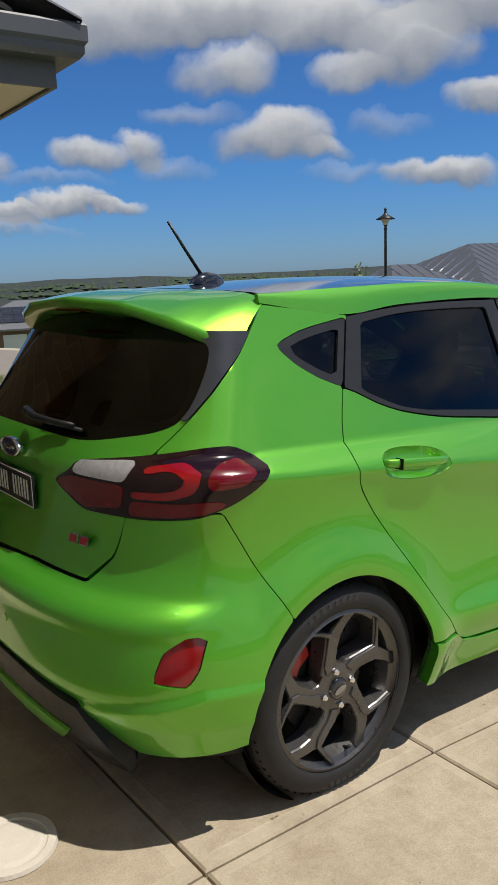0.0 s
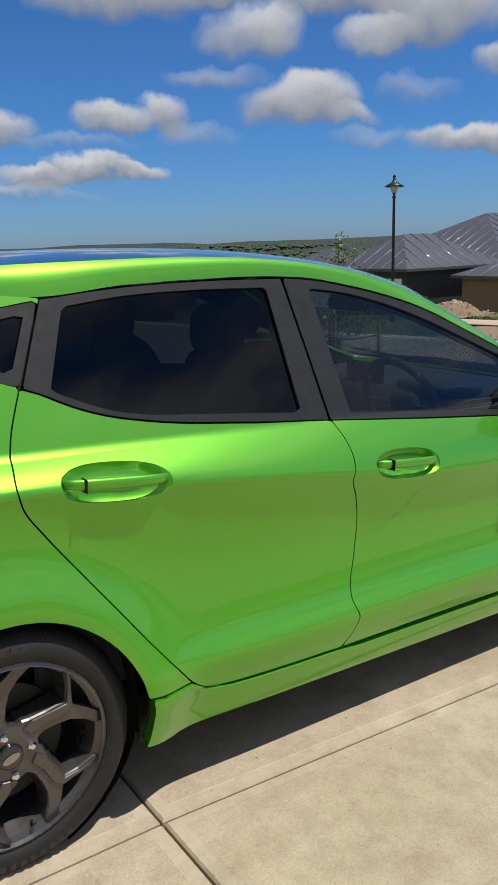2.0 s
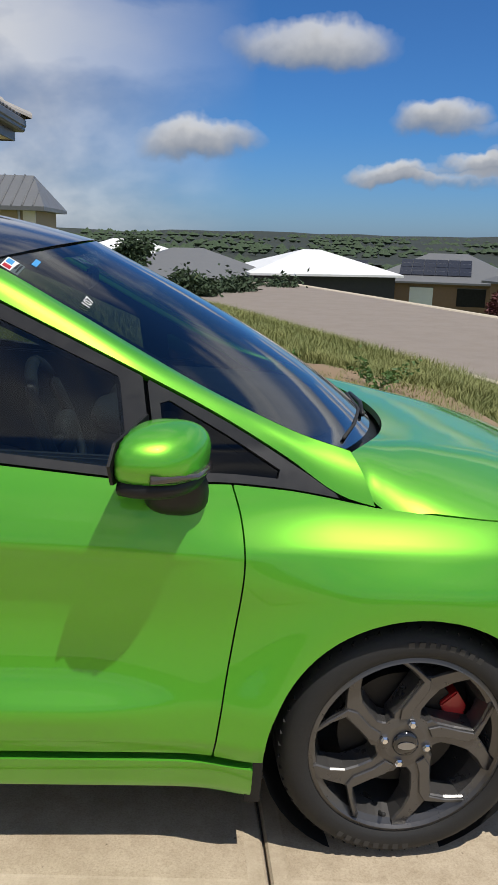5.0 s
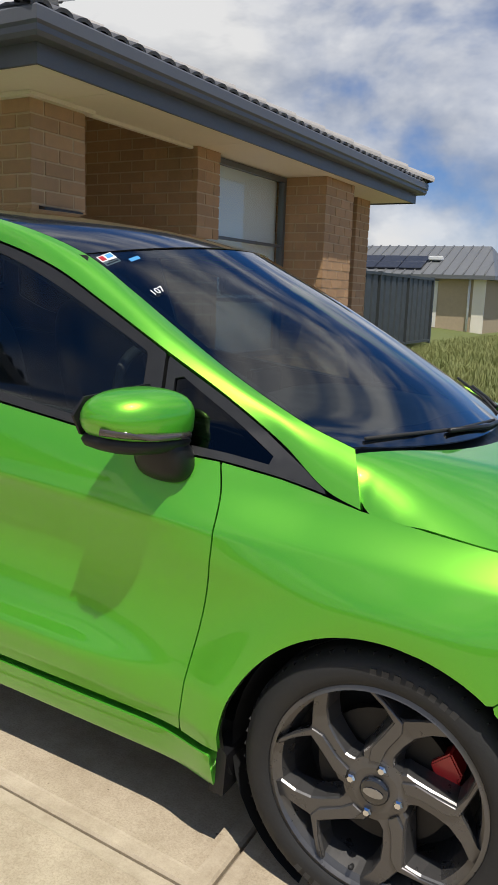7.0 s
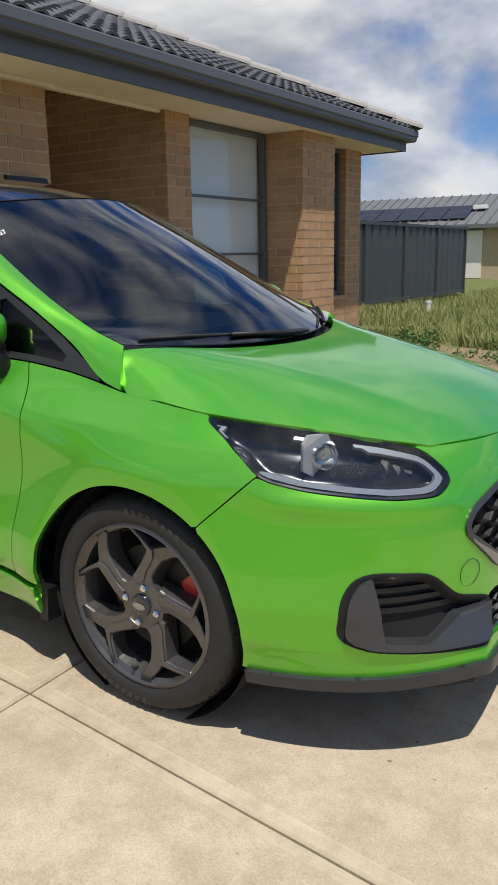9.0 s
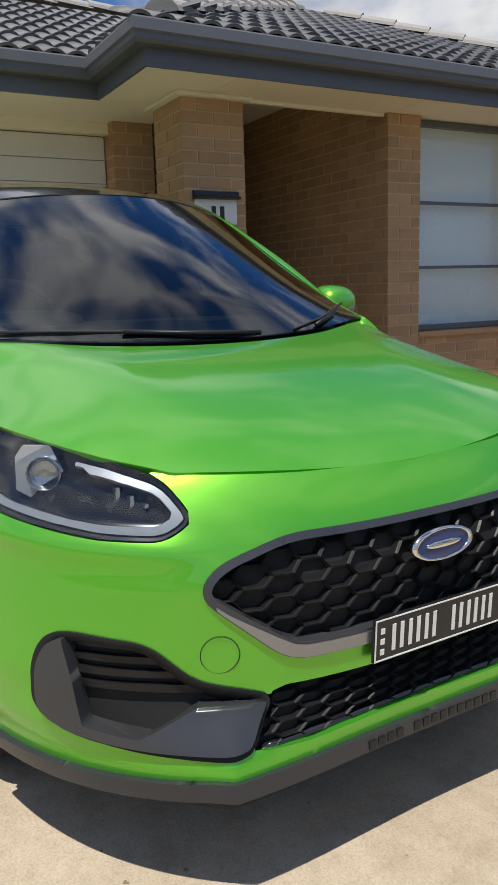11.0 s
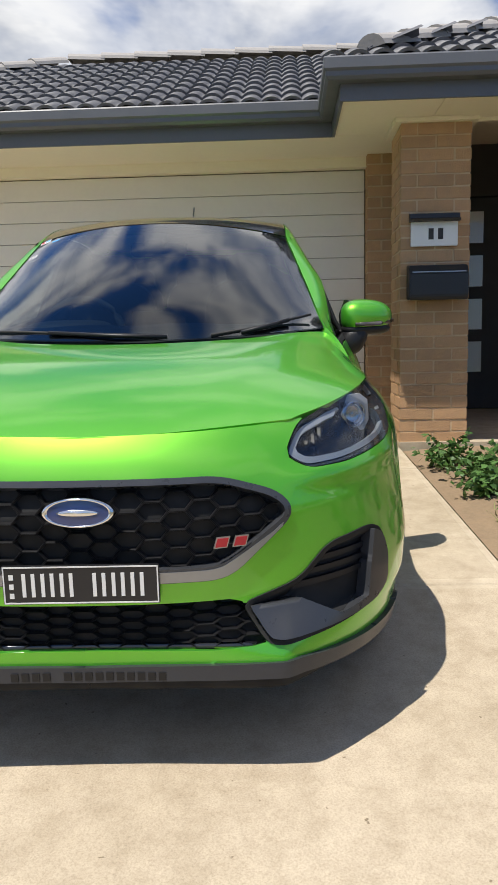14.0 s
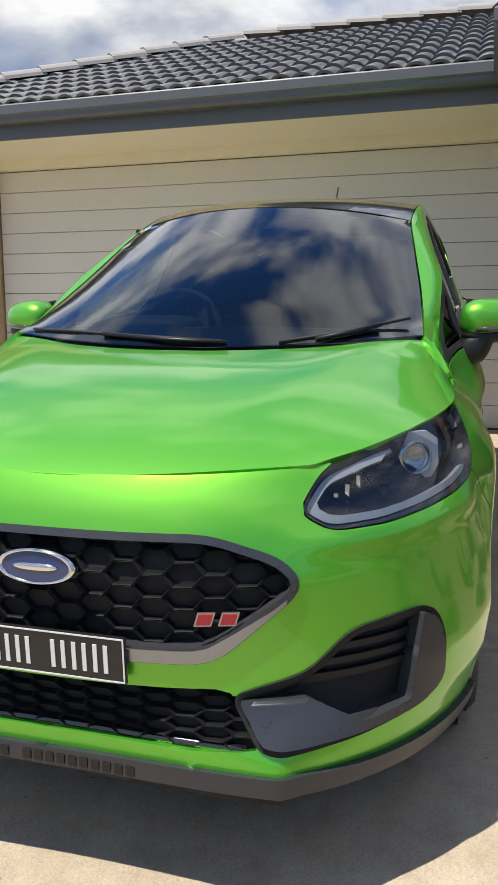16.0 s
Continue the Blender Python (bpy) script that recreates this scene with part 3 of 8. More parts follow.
QUARTER_WINDOW = [(-0.105, 1.263), (-0.09, 1.276), (-0.016, 1.303), (0.05, 1.318), (0.186, 1.343), (0.106, 1.145), (0.019, 1.177), (-0.051, 1.215)]
REAR_FRAME = curved([(0.192, 1.345), (0.42, 1.374), (0.632, 1.390), (0.942, 1.402)], 16) + [(0.976, 1.206), (1.008, 0.998)] + curved([(0.745, 1.015), (0.43, 1.047), (0.303, 1.072), (0.219, 1.100), (0.153, 1.131), (0.112, 1.145)], 20)
REAR_PANE = curved([(0.244, 1.327), (0.415, 1.353), (0.626, 1.368), (0.88, 1.376)], 14) + [(0.912, 1.026)] + curved([(0.435, 1.060), (0.323, 1.080), (0.239, 1.110), (0.178, 1.136)], 14)
FRONT_FRAME = curved([(0.950, 1.403), (1.052, 1.399), (1.199, 1.380), (1.356, 1.352), (1.525, 1.308), (1.72, 1.232), (1.935, 1.143)], 30) + [(1.972, 0.934)] + curved([(1.913, 0.938), (1.441, 0.968), (1.016, 0.997)], 12)
FRONT_PANE = curved([(1.041, 1.375), (1.195, 1.360), (1.351, 1.328), (1.53, 1.274), (1.73, 1.199), (1.885, 1.139)], 24) + [(1.915, 0.956)] + curved([(1.449, 0.987), (1.10, 1.009)], 4)
CORNER_FRAME = curved([(1.943, 1.139), (2.109, 1.062), (2.264, 0.977), (2.408, 0.896)], 14) + curved([(2.285, 0.914), (2.146, 0.929), (1.98, 0.936)], 8)
CORNER_PANE = [(1.972, 1.108), (2.125, 1.027), (2.292, 0.932), (2.148, 0.947), (1.998, 0.956)]
B_LINE = curved([(1.012, 0.996), (1.034, 0.945), (1.042, 0.895), (1.033, 0.842), (1.068, 0.765), (1.090, 0.68), (1.084, 0.58), (1.057, 0.482), (1.055, 0.445), (1.073, 0.388), (1.058, 0.345), (1.027, 0.2955)], 60)
A_LINE = curved([(2.142, 0.928), (2.164, 0.865), (2.177, 0.775), (2.176, 0.70), (2.168, 0.60), (2.155, 0.48), (2.14, 0.2955)], 40)
C_LINE = curved([(0.104, 1.145), (0.082, 1.091), (0.067, 1.05), (0.052, 0.985), (0.043, 0.945), (0.055, 0.90), (0.107, 0.823), (0.188, 0.718), (0.266, 0.618), (0.351, 0.509), (0.430, 0.414), (0.480, 0.358), (0.532, 0.322), (0.62, 0.308), (0.71, 0.303)], 70)
FRONT_DOOR = B_LINE[:1] + curved([(1.441, 0.965), (1.913, 0.936)], 4) + A_LINE + B_LINE[:0:-1]
REAR_DOOR = C_LINE + B_LINE[::-1] + curved([(0.745, 1.012), (0.43, 1.044), (0.303, 1.069), (0.219, 1.097), (0.153, 1.128)], 16)
QUARTER = C_LINE[:-12] + [(0.476, 0.362), (0.40, 0.368), (0.30, 0.378), (0.0, 0.5), (-0.15, 0.45), (-0.75, 0.45), (-0.75, 1.5), (-0.13, 1.40), (-0.128, 1.378), (0.186, 1.349), (0.19, 1.343)]
SKIRT = [(0.29, 0.375), (0.40, 0.365), (0.476, 0.358), (0.532, 0.319), (0.62, 0.304), (0.71, 0.299), (1.02, 0.2915), (1.12, 0.283), (2.13, 0.278), (2.235, 0.28), (2.24, 0.185), (1.4, 0.195), (0.42, 0.21), (0.32, 0.228)]
FENDER = A_LINE + [(2.29, 0.2935), (2.6, 0.4), (2.80, 0.595), (2.95, 0.755), (2.77, 0.868), (2.62, 0.876), (2.476, 0.885), (2.41, 0.894), (2.285, 0.9125)]
TAIL_LAMP = [(0.28, 0.90), (0.36, 0.935), (0.38, 0.965), (0.61, 1.0), (0.74, 1.022), (0.81, 1.025), (0.975, 0.968), (0.94, 0.93), (0.865, 0.89), (0.79, 0.863),
             (0.69, 0.853), (0.58, 0.848), (0.43, 0.843)]
HEAD_LAMP = [(0.485, 0.747), (0.525, 0.812), (0.62, 0.838), (0.72, 0.850), (0.83, 0.858), (1.035, 0.862), (0.985, 0.745), (0.89, 0.73), (0.83, 0.725), (0.67, 0.712), (0.55, 0.712)]
GRILLE = [(-0.338, 0.48), (-0.497, 0.62), (-0.457, 0.672), (-0.324, 0.715), (0.324, 0.715), (0.457, 0.672), (0.497, 0.62), (0.338, 0.48)]
LOW_GRILLE = [(-0.363, 0.43), (0.363, 0.43), (0.425, 0.328), (0.3, 0.316), (-0.3, 0.316), (-0.425, 0.328)]
FOG = [(0.364, 0.418), (0.50, 0.456), (0.575, 0.53), (0.69, 0.542), (0.722, 0.52), (0.742, 0.46), (0.742, 0.37), (0.70, 0.338), (0.60, 0.327), (0.46, 0.322), (0.425, 0.328)]
REFLECT = [(0.905, 0.578), (0.89, 0.50), (0.862, 0.458), (0.775, 0.468), (0.80, 0.545), (0.85, 0.578)]
BACK_PANE = [(-0.37, 1.012), (0.37, 1.012), (0.61, 1.058), (0.65, 1.10), (0.63, 1.225), (0.595, 1.282), (0.28, 1.36), (-0.28, 1.36), (-0.595, 1.282), (-0.63, 1.225), (-0.65, 1.10), (-0.61, 1.058)]
TAIL_LAMP, HEAD_LAMP, GRILLE = rounded(TAIL_LAMP, 0.03), rounded(HEAD_LAMP, 0.026), rounded(GRILLE, 0.045)
FOG, REFLECT, QUARTER_WINDOW = rounded(FOG, 0.03), rounded(REFLECT, 0.011), rounded(QUARTER_WINDOW, 0.02)
REAR_PANE, FRONT_PANE, CORNER_PANE = rounded(REAR_PANE, 0.008), rounded(FRONT_PANE, 0.008), rounded(CORNER_PANE, 0.006)
BACK_PANE = rounded(BACK_PANE, 0.07)
GAP = 0.0019


def arch_free(c, margin=0.0):
    far = np.minimum(np.hypot(c[:, X], c[:, Z] - 0.305) - 0.338, np.hypot(c[:, X] - 2.6, c[:, Z] - 0.32) - 0.346)
    return far > margin


def shut_arc(z):
    return np.interp(z, [0.85, 1.0, 1.09, 1.15, 1.25, 1.37, 1.45], [0.59, 0.62, 0.66, 0.68, 0.70, 0.705, 0.705])


def handle_dish(c, hx, hz):
    return 1 - (np.abs((c[:, X] - hx) / 0.142) ** 2.5 + np.abs((c[:, Z] - hz + (c[:, X] - hx) * 0.06) / 0.046) ** 2.5) ** 0.4


HANDLES = {"front_door": (1.27, 0.848), "rear_door": (0.285, 0.925)}


def build_car_body():
    G = body_grid()
    # doors, each with its handle
    for name, outline in (("front_door", FRONT_DOOR), ("rear_door", REAR_DOOR)):
        sd, (hx, hz) = polygon(outline, (X, Z)), HANDLES[name]
        doors = panel(name, G, lambda c: (sd(c) > GAP) & arch_free(c, 0.012) & (handle_dish(c, hx, hz) < 0) & (c[:, X] > 0), PAINT, car, "green door skin")
        for door, side in zip(doors, (1, -1)):
            panel("handle_cup", G, lambda c: handle_dish(c, hx, hz) > -0.02, PAINT, door, "green recessed handle cup", rim=0.0,
                  lift=lambda c: -0.0265 * np.clip(handle_dish(c, hx, hz) * 4.5, 0, 1) ** 0.8, sides=(side,))
            bm = bmesh.new()
            n = 14
            rings = []
            for i in range(n + 1):
                s = i / n * 2 - 1
                x = hx + 0.133 * s
                z = hz - (x - hx) * 0.06 + 0.006
                y = float(half_width(x, z)) + 0.014 - 0.020 * abs(s) ** 4
                h, d = 0.0145 * (1 - 0.25 * abs(s) ** 3), 0.008
                rings.append([bm.verts.new((x, side * (y + d * math.cos(a)), z + h * math.sin(a))) for a in [2 * math.pi * k / 10 for k in range(10)]])
            for r, q in zip(rings, rings[1:]):
                for k in range(10):
                    bm.faces.new((r[k], r[(k + 1) % 10], q[(k + 1) % 10], q[k]))
            bm.faces.new(rings[0]), bm.faces.new(rings[-1])
            bmesh.ops.recalc_face_normals(bm, faces=bm.faces)
            part("door_handle", bm, PAINT, door, "green grab handle", smooth=True)
            kx = hx - 0.09
            kz = hz + 0.012
            box("keyhole_seam", kx - 0.0015, kx + 0.0015, side * (float(half_width(kx, kz)) + 0.012) - 0.014, side * (float(half_width(kx, kz)) + 0.012) + 0.014, kz - 0.018, kz + 0.014, DARK_VOID, door)
    bump_top = lambda c: np.interp(np.abs(c[:, TAIL]), [0, 0.25, 0.5, 0.56, 0.585, 0.80], [0.652, 0.668, 0.668, 0.74, 0.847, 0.872]) + np.where(c[:, X] > -0.384, (-0.384 - c[:, X]) * 1.66, 0) - 2 * (c[:, X] > -0.19)
    q, qw, tl = polygon(QUARTER, (X, Z)), polygon(QUARTER_WINDOW, (X, Z)), polygon(TAIL_LAMP, (TAIL, Z))
    panel("quarter_panel", G, lambda c: (q(c) > GAP) & (qw(c) < -0.001) & (tl(c) < -0.002) & arch_free(c) & (c[:, TAIL] > shut_arc(c[:, Z]) + GAP) & (c[:, Z] > bump_top(c) + 0.003) & (c[:, X] < 0.7),
          PAINT, car, "green rear quarter panel")
    f, hl = polygon(FENDER, (X, Z)), polygon(HEAD_LAMP, (NOSE, Z))
    panel("front_fender", G, lambda c: (f(c) > GAP) & arch_free(c) & (hl(c) < -0.002) & (c[:, X] > 2), PAINT, car, "green front fender")
    k = polygon(SKIRT, (X, Z))
    panel("side_skirt", G, lambda c: (k(c) > 0.001) & arch_free(c, 0.01), PAINT, car, "green side skirt", lift=0.007, rim=0.05)
    # side windows in black frames
    for name, frame_poly, pane_poly, tint in (("rear_door_window", REAR_FRAME, REAR_PANE, GLASS_DARK), ("front_door_window", FRONT_FRAME, FRONT_PANE, GLASS_CLEAR),
                                              ("corner_window", CORNER_FRAME, CORNER_PANE, GLASS_DARK)):
        a, b = polygon(frame_poly, (X, Z)), polygon(pane_poly, (X, Z))
        frames = panel(name, G, lambda c: (a(c) > 0.001) & (b(c) < 0), BLACK_TRIM, car, "black window frame", lift=-0.002, rim=0.02)
        for fr, side in zip(frames, (1, -1)):
            panel("pane", G, lambda c: b(c) > -0.004, tint, fr, "tinted side glass", lift=-0.010, rim=0.0, sides=(side,))
    a = polygon(QUARTER_WINDOW, (X, Z))
    frames = panel("quarter_window", G, lambda c: (a(c) > 0.001) & (a(c) < 0.024), BLACK_TRIM, car, "black quarter window frame", lift=-0.002, rim=0.02)
    for fr, side in zip(frames, (1, -1)):
        panel("pane", G, lambda c: a(c) > 0.02, GLASS_DARK, fr, "dark quarter glass", lift=-0.010, rim=0.0, sides=(side,))
    # tail
    W2 = whole(G)
    W2[:len(G), :, TAIL] *= -1
    W2[:len(G), :, NOSE] *= 1
    bump_low = lambda c: np.interp(np.abs(c[:, TAIL]), [0, 0.3, 0.55, 0.65, 0.9, 1.0, 1.3], [0.41, 0.40, 0.37, 0.24, 0.262, 0.27, 0.27])
    back = lambda c: c[:, X] < -0.05
    absed = lambda fn: (lambda c: fn(np.column_stack([c[:, :3], np.abs(c[:, 3:])])))
    rf, tlm = absed(polygon(REFLECT, (TAIL, Z))), absed(polygon(TAIL_LAMP, (TAIL, Z)))
    rear_bumper = panel("rear_bumper", W2, lambda c: back(c) & (c[:, Z] < bump_top(c) - GAP) & (c[:, Z] > bump_low(c)) & arch_free(c) & (rf(c) < -0.002) & (tlm(c) < -0.003),
          PAINT, car, "green rear bumper", sides=(1,), rim=0.02,
          lift=lambda c: (0.013 * np.exp(-((c[:, Z] - 0.605) / 0.03) ** 2) * ease((1.0 - np.abs(c[:, TAIL])) / 0.2) + 0.011 * ease((np.interp(np.abs(c[:, TAIL]), [0.3, 0.49, 0.765, 0.915, 1.04], [0.352, 0.363, 0.411, 0.447, 0.440]) - c[:, Z]) / 0.012)) * ease((-0.22 - c[:, X]) / 0.10))[0]
    panel("diffuser", W2, lambda c: back(c) & (np.abs(c[:, TAIL]) < 0.62) & (c[:, Z] < bump_low(c) - 0.002) & (c[:, Z] > 0.20), BLACK_PLASTIC, rear_bumper, "black diffuser", sides=(1,), rim=0.06,
          lift=lambda c: 0.010 + 0.042 * np.clip((0.40 - c[:, Z]) / 0.13, 0, 1))
    panel("valance", W2, lambda c: back(c) & (np.abs(c[:, TAIL]) < 0.52) & (c[:, Z] < 0.325 - 0.03 * (np.abs(c[:, TAIL]) / 0.52) ** 2) & (c[:, Z] > 0.255 + 0.06 * (np.abs(c[:, TAIL]) < 0.52) * np.clip((np.abs(c[:, TAIL]) - 0.42) / 0.1, 0, 1)),
          PAINT, rear_bumper, "green lower valance over the diffuser", sides=(1,), rim=0.03,
          lift=lambda c: 0.016 + 0.046 * np.clip((0.40 - c[:, Z]) / 0.13, 0, 1))
    panel("reflector", G, lambda c: (rf(c) > 0) & (c[:, X] < 0), RED_BAND, rear_bumper, "red bumper reflector", lift=-0.006)
    back_pane = polygon(BACK_PANE, (TAIL, Z))
    gate_low = lambda c: np.interp(np.abs(c[:, TAIL]), [0, 0.25, 0.49, 0.556], [0.657, 0.673, 0.673, 0.742])
    tailgate = panel("tailgate", W2, lambda c: back(c) & (np.abs(c[:, TAIL]) < np.where(c[:, Z] < 0.85, np.interp(c[:, Z], [0.74, 0.85], [0.556, 0.588]), shut_arc(c[:, Z])) - GAP)
                     & (c[:, Z] > gate_low(c) + GAP) & (c[:, Z] < 1.09) & (back_pane(c) < -0.002) & (tlm(c) < -0.002), PAINT, car, "green tailgate", sides=(1,))[0]
    panel("rear_screen", W2, lambda c: back(c) & (back_pane(c) > 0), GLASS_DARK, tailgate, "dark rear screen", sides=(1,), lift=-0.004, rim=0.0)
    panel("screen_edge", W2, lambda c: back(c) & (np.abs(back_pane(c) - 0.012) < 0.014), BLACK_GLOSS, tailgate, "black screen border", sides=(1,), lift=-0.006, rim=0.0)
    panel("aero_blade", G, lambda c: back(c) & (c[:, TAIL] < shut_arc(c[:, Z]) - 0.003) & (back_pane(c) < -0.003) & (c[:, Z] > 1.085) & (c[:, Z] < 1.305) & (c[:, TAIL] > 0.5),
          GREY_PLASTIC, tailgate, "satin grey blade beside the rear screen", lift=0.006)
    seam = lambda c: np.interp(c[:, Z], [0.85, 1.0], [0.592, 0.622])
    for lamp, side in zip(panel("tail_lamp", G, lambda c: (tl(c) > 0) & (np.abs(c[:, TAIL] - seam(c)) > 0.0025), SMOKE_LENS, car, "smoked red tail lamp", lift=0.004), (1, -1)):
        bands = (("clear_lens", [(0.375, 0.938), (0.392, 0.966), (0.565, 0.985), (0.60, 0.985), (0.585, 0.935), (0.40, 0.932)], WHITE_LENS),
                 ("red_lens", [(0.295, 0.899), (0.37, 0.925), (0.585, 0.928), (0.58, 0.872), (0.44, 0.852)], RED_LENS),
                 ("red_light_bar", [(0.42, 0.885), (0.55, 0.886), (0.55, 0.872), (0.43, 0.868)], RED_BAND),
                 ("red_light_loop", [(0.63, 0.975), (0.72, 0.99), (0.79, 0.965), (0.78, 0.925), (0.72, 0.905), (0.61, 0.90), (0.608, 0.917), (0.70, 0.922), (0.745, 0.935), (0.752, 0.958), (0.70, 0.972), (0.635, 0.96)], RED_BAND),
                 ("red_lower_lens", [(0.605, 0.893), (0.75, 0.898), (0.84, 0.905), (0.86, 0.893), (0.79, 0.869), (0.69, 0.86), (0.60, 0.855)], RED_LENS),
                 ("red_side_lens", [(0.80, 0.985), (0.84, 0.998), (0.93, 0.965), (0.90, 0.94), (0.81, 0.93)], RED_LENS))
        for nm, outline, material in bands:
            sd = polygon(rounded(outline, 0.018), (TAIL, Z))
            panel(nm, G, lambda c: (sd(c) > 0) & (c[:, X] < 0), material, lamp, lift=0.0065, rim=0.004, sides=(side,))
    # nose
    gr, lg = polygon(GRILLE, (Y, Z)), polygon(LOW_GRILLE, (Y, Z))
    fg = polygon(FOG, (Y, Z))
    fog = lambda c: fg(np.column_stack([c[:, X], np.abs(c[:, Y]), c[:, 2:]]))
    hlm = absed(polygon(HEAD_LAMP, (NOSE, Z)))
    ahead = lambda c: c[:, X] > 2.75
    seam_x = lambda c: np.interp(c[:, Z], [0.2, 0.595, 0.755, 0.9], [2.80, 2.80, 2.95, 3.2])
    top = lambda c: np.interp(np.abs(c[:, Y]), [0, 0.26, 0.42, 0.49, 0.6], [0.806, 0.811, 0.817, 0.819, 0.834])
    lip_top = lambda c: np.interp(np.abs(c[:, Y]), [0, 0.5, 0.62, 0.8], [0.280, 0.290, 0.275, 0.25])
    bumper = panel("front_bumper", W2, lambda c: ahead(c) & (c[:, X] > seam_x(c) + GAP) & (c[:, Z] > lip_top(c)) & (c[:, Z] < top(c) - GAP) & arch_free(c)
                   & (gr(c) < 0) & (lg(c) < 0) & (fog(c) < 0) & (hlm(c) < -0.003), PAINT, car, "green front bumper", sides=(1,), rim=0.025,
                   lift=lambda c: 0.012 * np.exp(-((c[:, Z] - 0.692) / 0.026) ** 2) * ease((np.abs(c[:, Y]) - 0.42) / 0.14) * ease((c[:, X] - 2.92) / 0.12))[0]
    panel("splitter_lip", W2, lambda c: (c[:, X] > 2.95) & (c[:, Z] > lip_top(c) - 0.036) & (c[:, Z] < lip_top(c)), LIP_PLASTIC, bumper, "dark grey splitter lip", sides=(1,), lift=0.013, rim=0.07)
    panel("grille_surround", W2, lambda c: ahead(c) & (gr(c) > 0) & (gr(c) < 0.014 + 0.019 * np.clip((0.62 - c[:, Z]) / 0.1, 0, 1)), GREY_PLASTIC, bumper, "satin grey grille surround", sides=(1,), lift=0.006, rim=0.05)
    # silver on the lower surround is the concrete's reflection put in as colour
    panel("surround_edge", W2, lambda c: ahead(c) & (c[:, Z] < 0.60) & (gr(c) > 0.002) & (gr(c) < 0.008 + 0.019 * np.clip((0.585 - c[:, Z]) / 0.06, 0, 1)), GRILLE_SHEEN, bumper, "satin grille edge, silver for the concrete it reflects", sides=(1,), lift=0.0085, rim=0.006)
    panel("fog_recess", G, lambda c: ahead(c) & (fog(c) > 0), DARK_VOID, bumper, "black recess behind the blade", lift=lambda c: 0.004 - 0.05 * np.clip((fog(c) - 0.012) / 0.03, 0, 1) * (c[:, Z] > 0.36), rim=0.02)
    fog_ring = panel("fog_surround", G, lambda c: ahead(c) & (fog(c) > 0.010) & (c[:, Z] < np.interp(c[:, Y], [0.36, 0.5, 0.60, 0.672, 0.694, 0.75], [0.41, 0.412, 0.352, 0.365, 0.56, 0.6])), GREY_PLASTIC, bumper,
                     "satin grey bumper blade", lift=lambda c: 0.016 - 0.012 * np.clip((0.33 - c[:, Z]) / 0.04, 0, 1), rim=0.04)
    for ring, side in zip(fog_ring, (1, -1)):
        for i in range(4):
            z0 = 0.428 + i * 0.027
            panel("vane", G, lambda c: ahead(c) & (fog(c) > 0.004) & (c[:, Z] > z0) & (c[:, Z] < z0 + 0.0135) & (c[:, Y] < 0.715) & (c[:, Y] > 0.53 - 0.1 * (i < 2)), BLACK_PLASTIC, ring, lift=-0.016, rim=0.02, sides=(side,))
    # head lamps: a dark bowl, a bright bar, a projector, a clear cover
    sd = polygon(HEAD_LAMP, (NOSE, Z))
    for bowl, side in zip(panel("head_lamp", G, lambda c: (sd(c) > 0) & ahead(c), LAMP_DARK, car, "headlamp with projector and clear cover", lift=lambda c: -0.045 * np.clip(sd(c) / 0.022, 0, 1), rim=0.01), (1, -1)):
        panel("daylight_bar", G, lambda c: ahead(c) & (sd(c) > 0.009) & (sd(c) < np.where((c[:, Z] < 0.765) | (c[:, NOSE] < 0.66), 0.024, 0.016)), LAMP_GREY, bowl, "pale grey light bar", lift=-0.014, rim=0.012, sides=(side,))
        px, py, pz = 3.055, side * 0.665, 0.797
        v, fc = lathe([(0.0, 0.0), (0.026, -0.004), (0.031, 0.004), (0.033, 0.012), (0.033, -0.03)], 28)
        lens = raw("projector", v, fc, REFLECTOR, bowl, "round projector lens", smooth=True)
        lens.matrix_basis = Matrix.Translation((px + 0.008, py, pz)) @ Euler((0, radians(86), radians(side * 30))).to_matrix().to_4x4()
        housing = prism([(-0.052, -0.032), (-0.03, -0.047), (0.035, -0.047), (0.05, -0.02), (0.046, 0.03), (0.02, 0.047), (-0.035, 0.044), (-0.052, 0.02)], 0.012)
        h = part("projector_frame", housing, LAMP_GREY, bowl, "bright projector frame")
        h.matrix_basis = Matrix.Translation((px - 0.010, py, pz)) @ Euler((0, radians(86), radians(side * 30))).to_matrix().to_4x4()
        for i in range(3):
            yy = side * (0.565 - i * 0.018)
            b = box("lamp_fin", 3.12 + i * 0.025, 3.19 + i * 0.025, yy - 0.004, yy + 0.004, 0.745 + i * 0.004, 0.785 - i * 0.012, REFLECTOR, bowl)
        panel("cover", G, lambda c: (sd(c) > -0.001) & ahead(c), GLASS_LAMP, bowl, "clear lamp cover", lift=0.002, rim=0.0, sides=(side,))
    # dark shell behind the skin, open at the windows and arches
    shell_poly = [polygon(p, (X, Z)) for p in (REAR_PANE, FRONT_PANE, CORNER_PANE, QUARTER_WINDOW)]
    panel("inner_shell", W2, lambda c: arch_free(c) & np.all([s(c) < 0.01 for s in shell_poly], 0) & ((back_pane(c) < 0.01) | (c[:, X] > -0.1)) & (c[:, Z] > 0.2)
          & (c[:, Z] < np.where(c[:, X] > 2.45, np.interp(c[:, X], [2.45, 2.75, 3.0, 3.2, 3.3, 3.46], [0.86, 0.84, 0.82, 0.79, 0.77, 0.74]), np.where(c[:, X] > 1.6, np.interp(c[:, X], [1.6, 2.45], [1.33, 0.9]), 1.36)))
          & (hlm(c) < 0.004), DARK_VOID, car, "dark inner shell", sides=(1,), lift=-0.028, rim=0.0)
